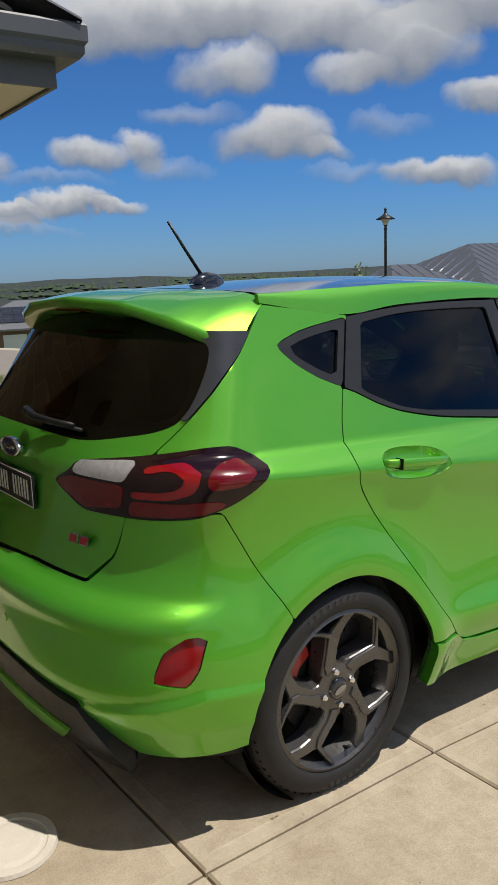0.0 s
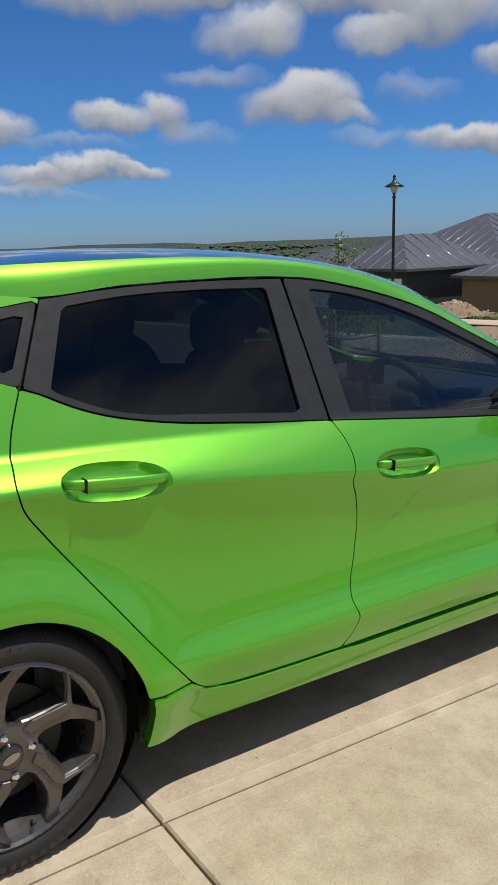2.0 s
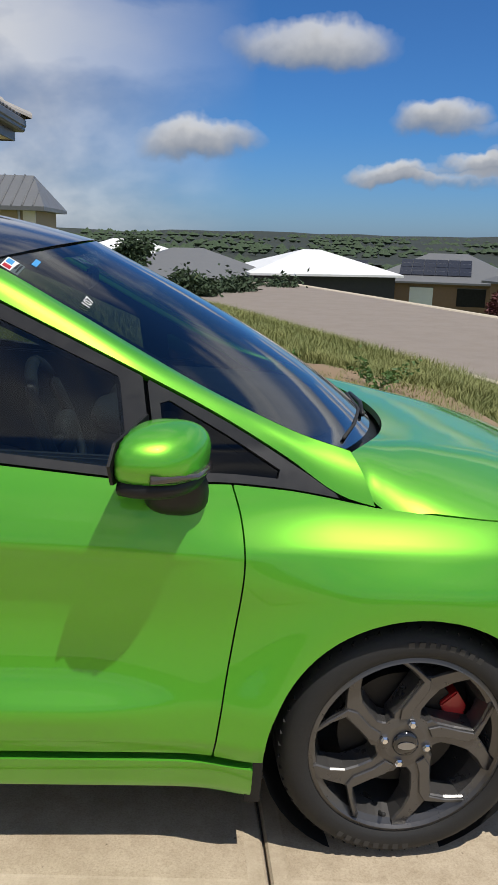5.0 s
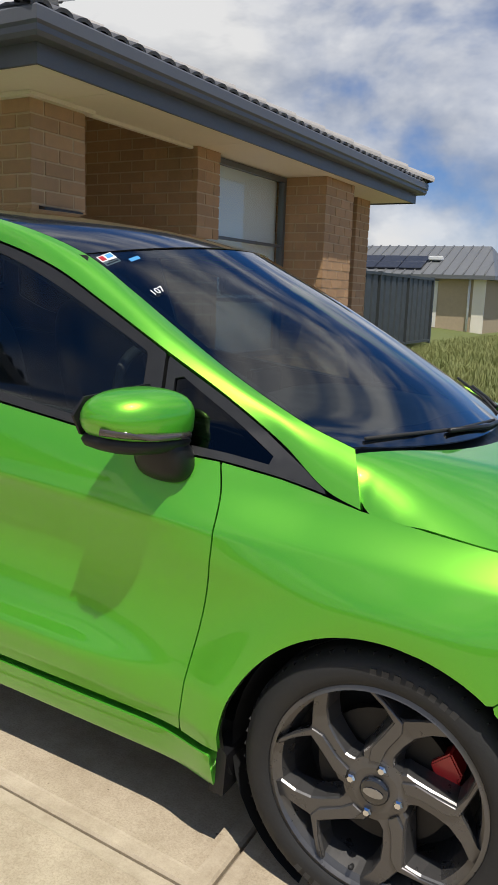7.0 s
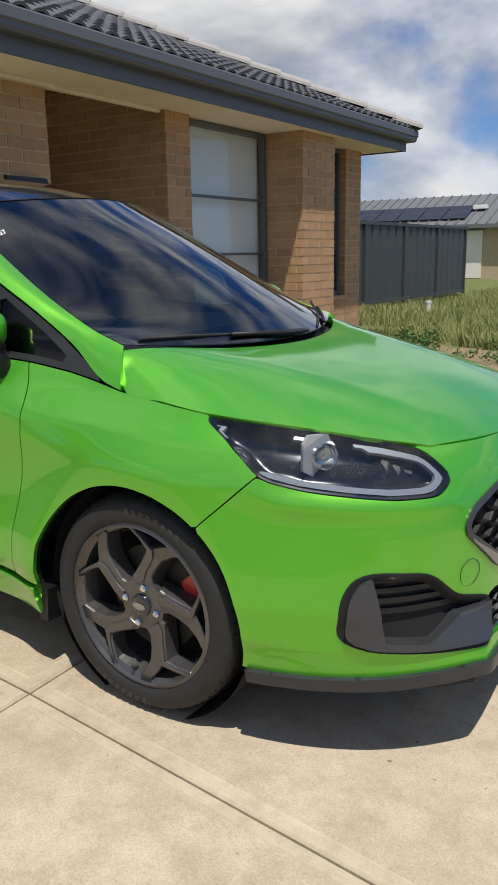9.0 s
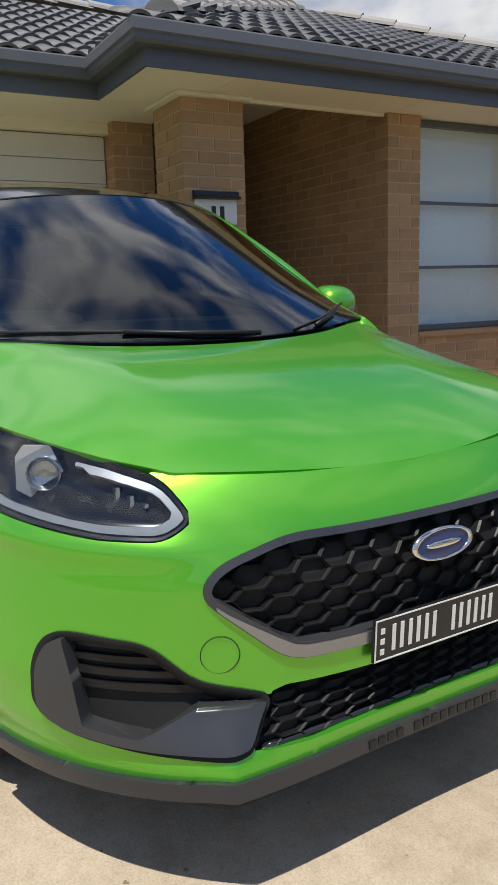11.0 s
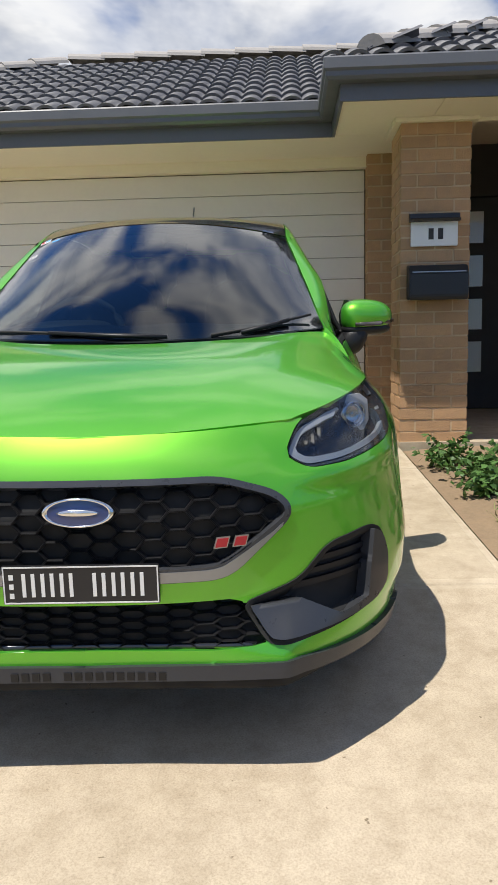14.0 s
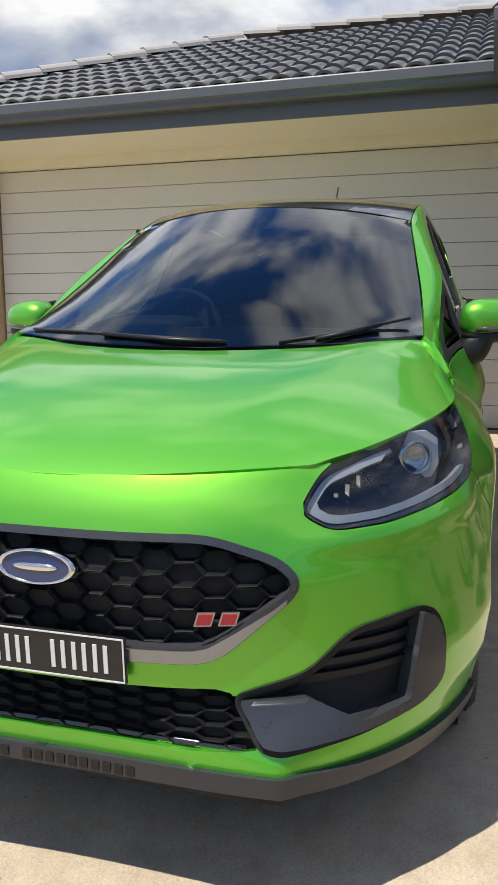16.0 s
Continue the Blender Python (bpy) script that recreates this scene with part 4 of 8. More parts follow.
    # wheel housings
    for wx in (0.0, 2.6):
        v, fc = lathe([(0.345, -0.02), (0.352, -0.26), (0.12, -0.27)], 40, "y")
        for side in (-1, 1):
            vv = [(wx + a, side * 0.80 - side * abs(b), 0.315 + c) for a, b, c in v]
            raw("wheel_housing", vv, fc, DARK_VOID, car, "dark wheel arch liner", smooth=True)
    return bumper, tailgate


def build_car_top():
    low_xz = [(-0.128, 1.380), (0.187, 1.350), (0.42, 1.379), (0.632, 1.395), (0.943, 1.407), (1.052, 1.404), (1.199, 1.385), (1.356, 1.357), (1.525, 1.313), (1.72, 1.237), (1.935, 1.148), (2.109, 1.067), (2.264, 0.982), (2.41, 0.900), (2.474, 0.886)]
    low = spline([(x, float(half_width(x, z)), z) for x, z in low_xz], 120)
    up_pts = [(-0.128, 0.557, 1.405), (0.2, 0.552, 1.428), (0.6, 0.546, 1.453), (0.9, 0.545, 1.457), (1.24, 0.546, 1.430), (1.42, 0.545, 1.397), (1.58, 0.545, 1.350), (1.75, 0.568, 1.272), (1.9, 0.59, 1.198), (2.05, 0.612, 1.126), (2.2, 0.629, 1.062), (2.3, 0.639, 1.025), (2.42, 0.648, 0.993)]
    up = spline(up_pts, 600)
    # match lengths along the car
    sx = np.linspace(0, 1, 160)
    lo_p = np.column_stack([np.interp(sx, np.linspace(0, 1, 120), low[:, i]) for i in range(3)])
    t_lo = (lo_p[:, 0] - lo_p[0, 0]) / (lo_p[-1, 0] - lo_p[0, 0])
    t_up = (up[:, 0] - up[0, 0]) / (up[-1, 0] - up[0, 0])
    up_p = np.column_stack([np.interp(t_lo, t_up, up[:, i]) for i in range(3)])
    cols = []
    for k in range(9):
        s = k / 8
        p = lo_p + (up_p - lo_p) * s
        p = p + np.array([0, 0.35, 0.9]) * (0.011 * math.sin(math.pi * s))
        cols.append(p)
    rail = np.stack(cols, 1)
    rail = np.concatenate([rail, 0 * rail[..., :2]], -1)
    panel("roof_rail", rail, lambda c: c[:, 0] > -9, PAINT, car, "green roof rail and windscreen pillar", rim=0.02)

    def crown(edge, mid, n, power=2.3):
        rows = []
        for e, c in zip(edge, mid):
            b = np.linspace(1, 0, n)
            rows.append(np.column_stack([e[0] + (c[0] - e[0]) * (1 - b**2), e[1] * b, e[2] + (c[2] - e[2]) * (1 - b**power)]))
        P = np.stack(rows, 1)[::-1]
        return np.concatenate([P, 0 * P[..., :2]], -1)

    s = np.linspace(0, 1, 60)
    edge = np.column_stack([np.interp(-0.10 + s * 1.67, up[:, 0], up[:, i]) for i in range(3)])
    edge[:, 1] -= 0.004
    mx = -0.13 + s * 1.885
    mid = np.column_stack([mx, 0 * s, flow(mx, [-0.13, 0.1, 0.3, 0.6, 0.9, 1.2, 1.5, 1.755], [1.425, 1.447, 1.465, 1.483, 1.49, 1.48, 1.452, 1.408])])
    panel("roof", whole(crown(edge, mid, 30)), lambda c: c[:, 0] > -9, BLACK_GLOSS, car, "gloss black roof panel", sides=(1,), rim=0.02)
    edge = np.column_stack([np.interp(1.576 + s * 0.834, up[:, 0], up[:, i]) for i in range(3)])
    edge[:, 1] -= 0.006
    mx = 1.762 + s * 0.835
    mid = np.column_stack([mx, 0 * s, 0 * s])
    mid[:, 2] = flow(mx, [1.762, 2.1, 2.4, 2.597], [1.404, 1.255, 1.1, 0.975])
    glass_grid = whole(crown(edge, mid, 30, 2.0))
    screen = panel("windscreen", glass_grid, lambda c: c[:, 0] > -9, GLASS_SCREEN, car, "clear windscreen reflecting clouds", sides=(1,), rim=0.0)[0]
    half_w = lambda c: np.interp(c[:, 0], [1.58, 1.75, 1.9, 2.05, 2.2, 2.42], [0.545, 0.568, 0.59, 0.612, 0.629, 0.648])
    rel = lambda c: (c[:, 0] - np.interp(np.abs(c[:, 1]) / half_w(c), [0, 0.5, 1], [1.762, 1.716, 1.576]))
    base = lambda c: np.interp(np.abs(c[:, 1]) / half_w(c), [0, 0.5, 0.8, 1], [2.597, 2.55, 2.475, 2.40]) - c[:, 0]
    panel("screen_border", glass_grid, lambda c: (half_w(c) - np.abs(c[:, 1]) < 0.022) | (rel(c) < 0.035) | (base(c) < 0.07), BLACK_GLOSS, screen, "black ceramic border", sides=(1,), lift=-0.004, rim=0.0)
    pod = prism([(-0.05, 0), (0.05, 0), (0.035, 0.09), (-0.035, 0.09)], 0.03)
    p = part("sensor_pod", pod, BLACK_PLASTIC, screen, "black mirror sensor pod")
    p.matrix_basis = pose(1.83, 0, 1.335, 0, 24, 0) @ pose(0, 0, 0, 0, 0, -90)
    mirror = box("inside_mirror", 1.74, 1.765, -0.12, 0.12, 1.27, 1.33, BLACK_PLASTIC, car, "inside mirror", 0.01)
    # bonnet: one smooth sheet, cut along its shut lines
    side_edge = curved([(2.415, 0.645), (2.45, 0.695), (2.49, 0.721), (2.62, 0.733), (2.77, 0.735), (2.98, 0.69), (3.17, 0.582), (3.265, 0.49)], 50)
    lead = [(3.366 - 0.101 * (y / 0.49) ** 2, y) for y in np.linspace(0.45, -0.45, 31)]
    rear_edge = [(2.64 - 0.225 * (y / 0.645) ** 2, y) for y in np.linspace(-0.60, 0.60, 31)]
    plan = polygon(side_edge + lead + [(x, -y) for x, y in side_edge[::-1]] + rear_edge, (0, 1))
    hx, hy = np.meshgrid(np.linspace(2.36, 3.42, 110), np.concatenate([np.linspace(-0.78, -0.56, 46), np.linspace(-0.55, 0.55, 60), np.linspace(0.56, 0.78, 46)]), indexing="ij")
    spine = np.polyfit([2.35, 2.64, 2.85, 3.05, 3.2, 3.30, 3.366], [0.984, 0.966, 0.943, 0.908, 0.869, 0.833, 0.803], 4)
    fall = flow(hx, [2.36, 2.42, 2.45, 2.49, 2.55, 2.62, 2.77, 3.05, 3.27, 3.42], [0.150, 0.156, 0.162, 0.128, 0.104, 0.091, 0.082, 0.069, 0.074, 0.08])
    bend = flow(hx, [2.36, 2.43, 2.5, 2.62, 2.85, 3.1, 3.42], [26.0, 19.0, 12.0, 6.5, 3.7, 2.8, 2.6])
    flank = 0.0035 * np.exp(-((np.abs(hy) - (0.50 - 0.20 * np.clip((hx - 2.5) / 0.8, 0, 1))) / 0.09) ** 2) * ease((3.3 - hx) / 0.4) + 0.008 * ease((np.abs(hy) - 0.30) / 0.3) * ease((2.60 - hx) / 0.2)
    hood = np.stack([hx, hy, np.polyval(spine, hx) - fall * (np.abs(hy) / 0.735) ** bend + flank, 0 * hx, 0 * hx], -1)
    panel("bonnet", hood, lambda c: plan(c) > 0, PAINT, car, "green bonnet with raised flanks", sides=(1,), rim=0.02)
    # cowl under the wipers
    cow = np.stack([np.column_stack([mid_x - 0.20 * (np.linspace(-1, 1, 40)) ** 2, 0.645 * np.linspace(-1, 1, 40), z + 0 * np.linspace(-1, 1, 40)]) for mid_x, z in ((2.56, 0.985), (2.60, 0.958), (2.66, 0.948))], 1)
    cow = np.concatenate([cow, 0 * cow[..., :2]], -1)
    cow[..., 2] -= 0.02
    panel("cowl", cow, lambda c: c[:, 0] > -9, BLACK_PLASTIC, car, "black wiper cowl", sides=(1,), rim=0.03)
    # spoiler
    bl = np.linspace(0, 1, 26)
    front = np.column_stack([np.interp(bl, [0, 1], [-0.135, -0.132]), 0.562 * bl, np.interp(bl, [0, 0.6, 0.9, 1], [1.423, 1.42, 1.408, 1.388])])
    rear = np.column_stack([np.interp(bl, [0, 0.5, 0.78, 0.92, 1], [-0.44, -0.418, -0.382, -0.325, -0.265]), 0.618 * bl, np.interp(bl, [0, 0.5, 0.78, 0.92, 1], [1.392, 1.376, 1.338, 1.296, 1.262])])
    for line in (front, rear):
        line[:, 1] *= 1.02
        line[:, 0] += 0.03 * bl**6
    rows = [front + (rear - front) * k + np.array([0, 0, 0.012]) * math.sin(math.pi * k) for k in np.linspace(0, 1, 12)]
    rows += [rear + np.array([0.004, 0, -0.022]), rear + np.array([0.07, -0.01, -0.045]), np.column_stack([rear[:, 0] * 0 - 0.27 + 0.05 * bl**3, rear[:, 1] * 0.95, rear[:, 2] - 0.045])]
    P = np.stack(rows, 1)
    P = np.concatenate([P, 0 * P[..., :2]], -1)
    spoiler = panel("roof_spoiler", whole(P), lambda c: c[:, 0] > -9, PAINT, car, "green roof spoiler", sides=(1,), rim=0.0)[0]
    box("brake_lamp", -0.405, -0.385, -0.13, 0.13, 1.352, 1.364, RED_LENS, spoiler, "red high brake lamp", 0.002)
    # aerial
    fin = lathe([(0.001, 0.042), (0.02, 0.036), (0.034, 0.018), (0.04, 0.0)], 24)
    a = raw("aerial", [(x * 1.9 + 0.10 - 0.02 * z, y * 0.85, z + 1.444) for x, y, z in fin[0]], fin[1], BLACK_GLOSS, car, "black roof aerial", smooth=True)
    tube("mast", [(0.075, 0, 1.475), (0.01, 0.005, 1.56), (-0.052, 0.01, 1.645)], 0.0065, BLACK_TRIM, a, sides=8, taper=0.0045)



def wheel_parts(parent_pose):
    """One wheel, facing -y at its own origin: the rim with the tyre, nuts, cap, disc and caliper under it."""
    bm = bmesh.new()
    # barrel and lip
    v, f = lathe([(0.228, 0.008), (0.238, 0.004), (0.240, -0.004), (0.232, -0.012), (0.218, -0.02), (0.205, -0.06), (0.20, -0.17)], 64, "y")
    vs = [bm.verts.new(p) for p in v]
    for q in f:
        bm.faces.new([vs[i] for i in q])

    v, f = lathe([(0.0, -0.014), (0.05, -0.013), (0.072, -0.018), (0.075, -0.06)], 40, "y")
    vs = [bm.verts.new(p) for p in v]
    for q in f:
        bm.faces.new([vs[i] for i in dict.fromkeys(q)])
    bmesh.ops.remove_doubles(bm, verts=bm.verts, dist=1e-5)
    bmesh.ops.recalc_face_normals(bm, faces=bm.faces)
    rim = part("wheel", bm, MAGNET, car, "dark grey five-spoke alloy wheel")
    rim.matrix_basis = parent_pose
    # forked spokes: a thin arm one way, a broad one the other, with a raised rib along the thin side
    outline = [(0.060, -26), (0.080, -13), (0.092, -10), (0.125, -12.5), (0.158, -15.5), (0.190, -21.5), (0.219, -28), (0.2345, -27.5), (0.2345, -18), (0.224, -17.5), (0.200, -10), (0.183, -3.5), (0.181, 1.0),
               (0.204, 9.5), (0.224, 16.5), (0.2345, 17.5), (0.2345, 22.5), (0.224, 22), (0.192, 12.0), (0.169, 4.2), (0.125, 12.5), (0.092, 27), (0.084, 36), (0.060, 44)]
    rib = [(0.066, 6), (0.100, 1.5), (0.150, -5.5), (0.176, -3.2), (0.204, 10.2), (0.229, 18.0), (0.229, 21.3), (0.194, 11.0), (0.168, 2.4), (0.128, 9.4), (0.094, 22), (0.066, 28)]
    for i in range(5):
        a = radians(72 * i + 8.5)

        def at(r, da):
            return (r * math.cos(a + radians(da)), r * math.sin(a + radians(da)))

        def dish(bm, lift):
            for v in bm.verts:
                r = math.hypot(v.co.x, v.co.y)
                v.co = Vector((v.co.x, -(v.co.z - 0.066 + lift + 0.04 * max(0, r - 0.06)), v.co.y))
            bmesh.ops.recalc_face_normals(bm, faces=bm.faces)

        bm = prism([at(r, da) for r, da in outline], 0.044)
        top = max(bm.faces, key=lambda f: f.calc_center_median().z)
        bmesh.ops.inset_region(bm, faces=[top], thickness=0.0032, depth=0.0045)
        low = [v for v in bm.verts if v.co.z < 0.001]
        for v in low:
            # the openings narrow towards the back
            r, g = math.hypot(v.co.x, v.co.y), math.atan2(v.co.y, v.co.x)
            q = (g - a + math.pi) % (2 * math.pi) - math.pi
            grow = 0.011 / max(r, 0.05) * (1 if q > radians(3) else -1 if q < radians(-4) else 0)
            v.co.x, v.co.y = r * math.cos(g + grow), r * math.sin(g + grow)
        dish(bm, 0.0)
        spoke = part("spoke", bm, MAGNET, rim, "forked grey alloy spoke")
        bm = prism([at(r, da) for r, da in rib], 0.006)
        top = max(bm.faces, key=lambda f: f.calc_center_median().z)
        bmesh.ops.inset_region(bm, faces=[top], thickness=0.0022, depth=0.0022)
        dish(bm, 0.0462)
        part("rib", bm, MAGNET, spoke)
    profile = [(0.238, 0.000), (0.2395, 0.006), (0.246, 0.011), (0.254, 0.0135), (0.264, 0.0145), (0.276, 0.013), (0.288, 0.008), (0.297, 0.0), (0.303, -0.009), (0.308, -0.020)]
    for k in range(4):
        y0 = -0.03 - k * 0.042
        profile += [(0.311, y0), (0.311, y0 - 0.034), (0.304, y0 - 0.036), (0.304, y0 - 0.040)]
    profile += [(0.306, -0.20), (0.285, -0.212), (0.24, -0.205)]
    v, f = lathe(profile, 96, "y")
    tyre = raw("tyre", v, f, RUBBER, rim, "low-profile black tyre", smooth=True)
    tyre.data.set_sharp_from_angle(angle=radians(35))
    bars = bmesh.new()
    for start, count in ((60, 8), (240, 8)):
        for k in range(count):
            ang = radians(start + k * 5.2)
            mtx = Matrix.Rotation(-ang, 4, "Y") @ Matrix.Translation((0.272, -0.0128, 0))
            box_bm(-0.010, 0.010, -0.0012, 0.0012, -0.007, 0.007, 0, bars, mtx)
    part("sidewall_marking", bars, surface("raised_rubber", (0.034, 0.034, 0.034), 0.6), tyre, "raised sidewall lettering as plain bars")["kind"] = "stuff"
    grooves = bmesh.new()
    for k in range(60):
        ang = 2 * math.pi * k / 60
        mtx = Matrix.Rotation(-ang, 4, "Y") @ Matrix.Translation((0.3035, 0.028, 0)) @ Matrix.Rotation(radians(-24), 4, "X")
        box_bm(-0.012, 0.0038, -0.022, 0.026, -0.0016, 0.0016, 0, grooves, mtx)
    part("tread_groove", grooves, DARK_VOID, tyre, "dark shoulder tread grooves")["kind"] = "stuff"
    v, f = lathe([(0.0, -0.002), (0.024, -0.003), (0.031, -0.006), (0.033, -0.016)], 32, "y")
    cap = raw("centre_cap", v, f, BLACK_GLOSS, rim, "black centre cap", smooth=True)
    v, f = lathe([(0.0, 0.0), (1.0, 0.0), (1.0, -0.15)], 28, "y")
    raw("cap_emblem", [(x * 0.022, y * 0.01 - 0.0005, z * 0.010) for x, y, z in v], f, STEEL, cap, "oval emblem")
    for k in range(4):
        ang = radians(-10 + 90 * k)
        v, f = lathe([(0.0, -0.002), (0.007, -0.002), (0.011, -0.006), (0.0115, -0.02)], 6, "y")
        raw("wheel_nut", [(x + 0.054 * math.cos(ang), y, z + 0.054 * math.sin(ang)) for x, y, z in v], f, CHROME, rim, "chrome wheel nut")
    v, f = lathe([(0.06, -0.075), (0.152, -0.075), (0.152, -0.10), (0.06, -0.10)], 48, "y")
    # disc colour is near-black to hold the shade behind the spokes
    raw("brake_disc", v, f, surface("shaded_disc_iron", (0.03, 0.028, 0.026), 0.5, metal=0.5, vary=0.3), rim, "steel brake disc")
    v, f = lathe([(0.06, -0.13), (0.2, -0.14)], 32, "y")
    raw("brake_shield", v, f, DARK_VOID, rim)
    va = radians(-98)
    tube("valve", [(r * math.cos(va), y, r * math.sin(va)) for r, y in ((0.222, 0.045), (0.212, 0.020), (0.200, 0.006))], 0.0055, RUBBER, rim, "black valve stem")
    return rim


def caliper(rim, ang):
    arc = [(r, a) for r, a in ((0.118, -24), (0.172, -26), (0.176, -8), (0.166, -6), (0.166, 6), (0.176, 8), (0.172, 26), (0.118, 24), (0.122, 0))]
    bm = prism([(r * math.cos(radians(a + ang)), r * math.sin(radians(a + ang))) for r, a in arc], 0.05)
    bmesh.ops.bevel(bm, geom=list(bm.edges), offset=0.004, segments=2, affect="EDGES")
    bmesh.ops.transform(bm, matrix=Matrix.Translation((0, -0.0, 0)) @ Matrix.Rotation(radians(90), 4, "X"), verts=bm.verts)
    bmesh.ops.transform(bm, matrix=Matrix.Translation((0, 0.112, 0)), verts=bm.verts)
    part("brake_caliper", bm, RED, rim, "red brake caliper")


def build_wheels():
    for x, z, roll, ang in ((0.0, 0.303, 22, 146), (2.604, 0.317, 0, 14)):
        for side in (-1, 1):
            rim = wheel_parts(pose(x, side * 0.808, z, 0, -roll, 0 if side < 0 else 180))
            caliper(rim, (ang if side < 0 else 180 - ang) - roll)


def round_shell(center, size, power=2.6, nu=20, nv=12):
    """A pillow-shaped lump."""
    v, f = [], []
    s = lambda a: math.copysign(abs(math.sin(a)) ** (2 / power), math.sin(a))
    c = lambda a: math.copysign(abs(math.cos(a)) ** (2 / power), math.cos(a))
    for i in range(nv + 1):
        b = -math.pi / 2 + math.pi * i / nv
        for j in range(nu):
            a = 2 * math.pi * j / nu
            v.append((center[0] + size[0] * c(b) * c(a), center[1] + size[1] * c(b) * s(a), center[2] + size[2] * s(b)))
    for i in range(nv):
        for j in range(nu):
            f.append((i * nu + j, i * nu + (j + 1) % nu, (i + 1) * nu + (j + 1) % nu, (i + 1) * nu + j))
    return v, f


def build_mirrors():
    for side in (-1, 1):
        v, f = round_shell((1.985, 0.845, 1.014), (0.09, 0.106, 0.066), 2.5, 36, 20)
        # the cap slims towards its outer end, and its back is cut flat
        v = [(max(x, 1.925) - 0.35 * (y - 0.845), y, z + (0.016 if z > 1.01 else -0.012) * (0.5 - (y - 0.74) / 0.21)) for x, y, z in v]
        shell = raw("door_mirror", [(x, side * y, z) for x, y, z in v], f if side > 0 else [q[::-1] for q in f], PAINT, car, "green door mirror cap", smooth=True)
        v, f = round_shell((1.982, 0.842, 0.966), (0.088, 0.102, 0.028), 2.5, 36, 8)
        raw("mirror_base", [(max(x, 1.928) - 0.35 * (y - 0.845), side * y, z) for x, y, z in v], f, BLACK_PLASTIC, shell, "black lower mirror housing", smooth=True)
        v, f = round_shell((0, 0, 0), (0.066, 0.05, 0.062), 2.6, 24, 12)
        raw("mirror_stalk", [(x * (1.05 - 1.5 * z) + 2.02, side * (y * 1.1 + z * 0.35 + 0.785), z + 0.925) for x, y, z in v], f if side > 0 else [q[::-1] for q in f], BLACK_PLASTIC, shell, "black mirror stalk", smooth=True)
        bm = prism([(0.742, 0.965), (0.925, 0.972), (0.945, 1.015), (0.92, 1.055), (0.76, 1.078), (0.738, 1.02)], 0.006)
        bmesh.ops.transform(bm, matrix=Matrix(((-0.35, 0, 1, 1.917 + 0.35 * 0.845), (side, 0, 0, 0), (0, 1, 0, 0), (0, 0, 0, 1))), verts=bm.verts)
        part("mirror_rim", bm, BLACK_PLASTIC, shell)
        bm = prism([(0.752, 0.975), (0.915, 0.981), (0.934, 1.015), (0.91, 1.047), (0.766, 1.066), (0.748, 1.02)], 0.002)
        bmesh.ops.transform(bm, matrix=Matrix(((-0.35, 0, 1, 1.9145 + 0.35 * 0.845), (side, 0, 0, 0), (0, 1, 0, 0), (0, 0, 0, 1))), verts=bm.verts)
        part("mirror_glass", bm, surface("mirror_silver", (0.8, 0.81, 0.82), 0.02, metal=1.0, vary=0.02), shell, "silvered mirror glass")
        tube("turn_signal", [(2.085, side * 0.79, 0.986), (2.078, side * 0.835, 0.987), (2.054, side * 0.89, 0.989), (2.018, side * 0.925, 0.991), (1.965, side * 0.951, 0.994)], 0.0085, surface("smoked_signal_lens", (0.06, 0.05, 0.045), 0.12, coat=1.0), shell, "smoked turn signal strip")


def hex_mesh(name, outline, reach, rise, depth, parent, margin):
    """A honeycomb over the nose: each cell a ring with walls, pointed at its sides; reach: half its width, rise: its height."""
    bm = bmesh.new()
    pts = np.array(outline)
    sd = polygon(outline, (0, 1))
    cols = int(pts[:, 0].max() / (1.5 * reach)) + 2
    rows = int((pts[:, 1].max() - pts[:, 1].min()) / rise) + 3
    squash = rise / (reach * math.sqrt(3))
    for c in range(-cols, cols + 1):
        for r in range(-1, rows):
            cy, cz = c * 1.5 * reach, pts[:, 1].min() + (r + 0.5 * (c % 2)) * rise
            if sd(np.array([[cy, cz]]))[0] < -margin:
                continue
            rings = []
            for scale, back in ((1.0, 0.010), (0.985, 0.002), (0.95, 0.0), (0.90, 0.003), (0.87, depth)):
                ring = []
                for k in range(6):
                    a = radians(60 * k)
                    y, z = cy + reach * scale * math.cos(a), cz + reach * scale * squash * math.sin(a)
                    ring.append(bm.verts.new((float(nose_x(y, z)) - 0.012 - back, y, z)))
                rings.append(ring)
            for a, b in zip(rings, rings[1:]):
                for k in range(6):
                    bm.faces.new((a[k], a[(k + 1) % 6], b[(k + 1) % 6], b[k]))
    bmesh.ops.recalc_face_normals(bm, faces=bm.faces)
    return part(name, bm, BLACK_PLASTIC, parent, "black honeycomb grille mesh")


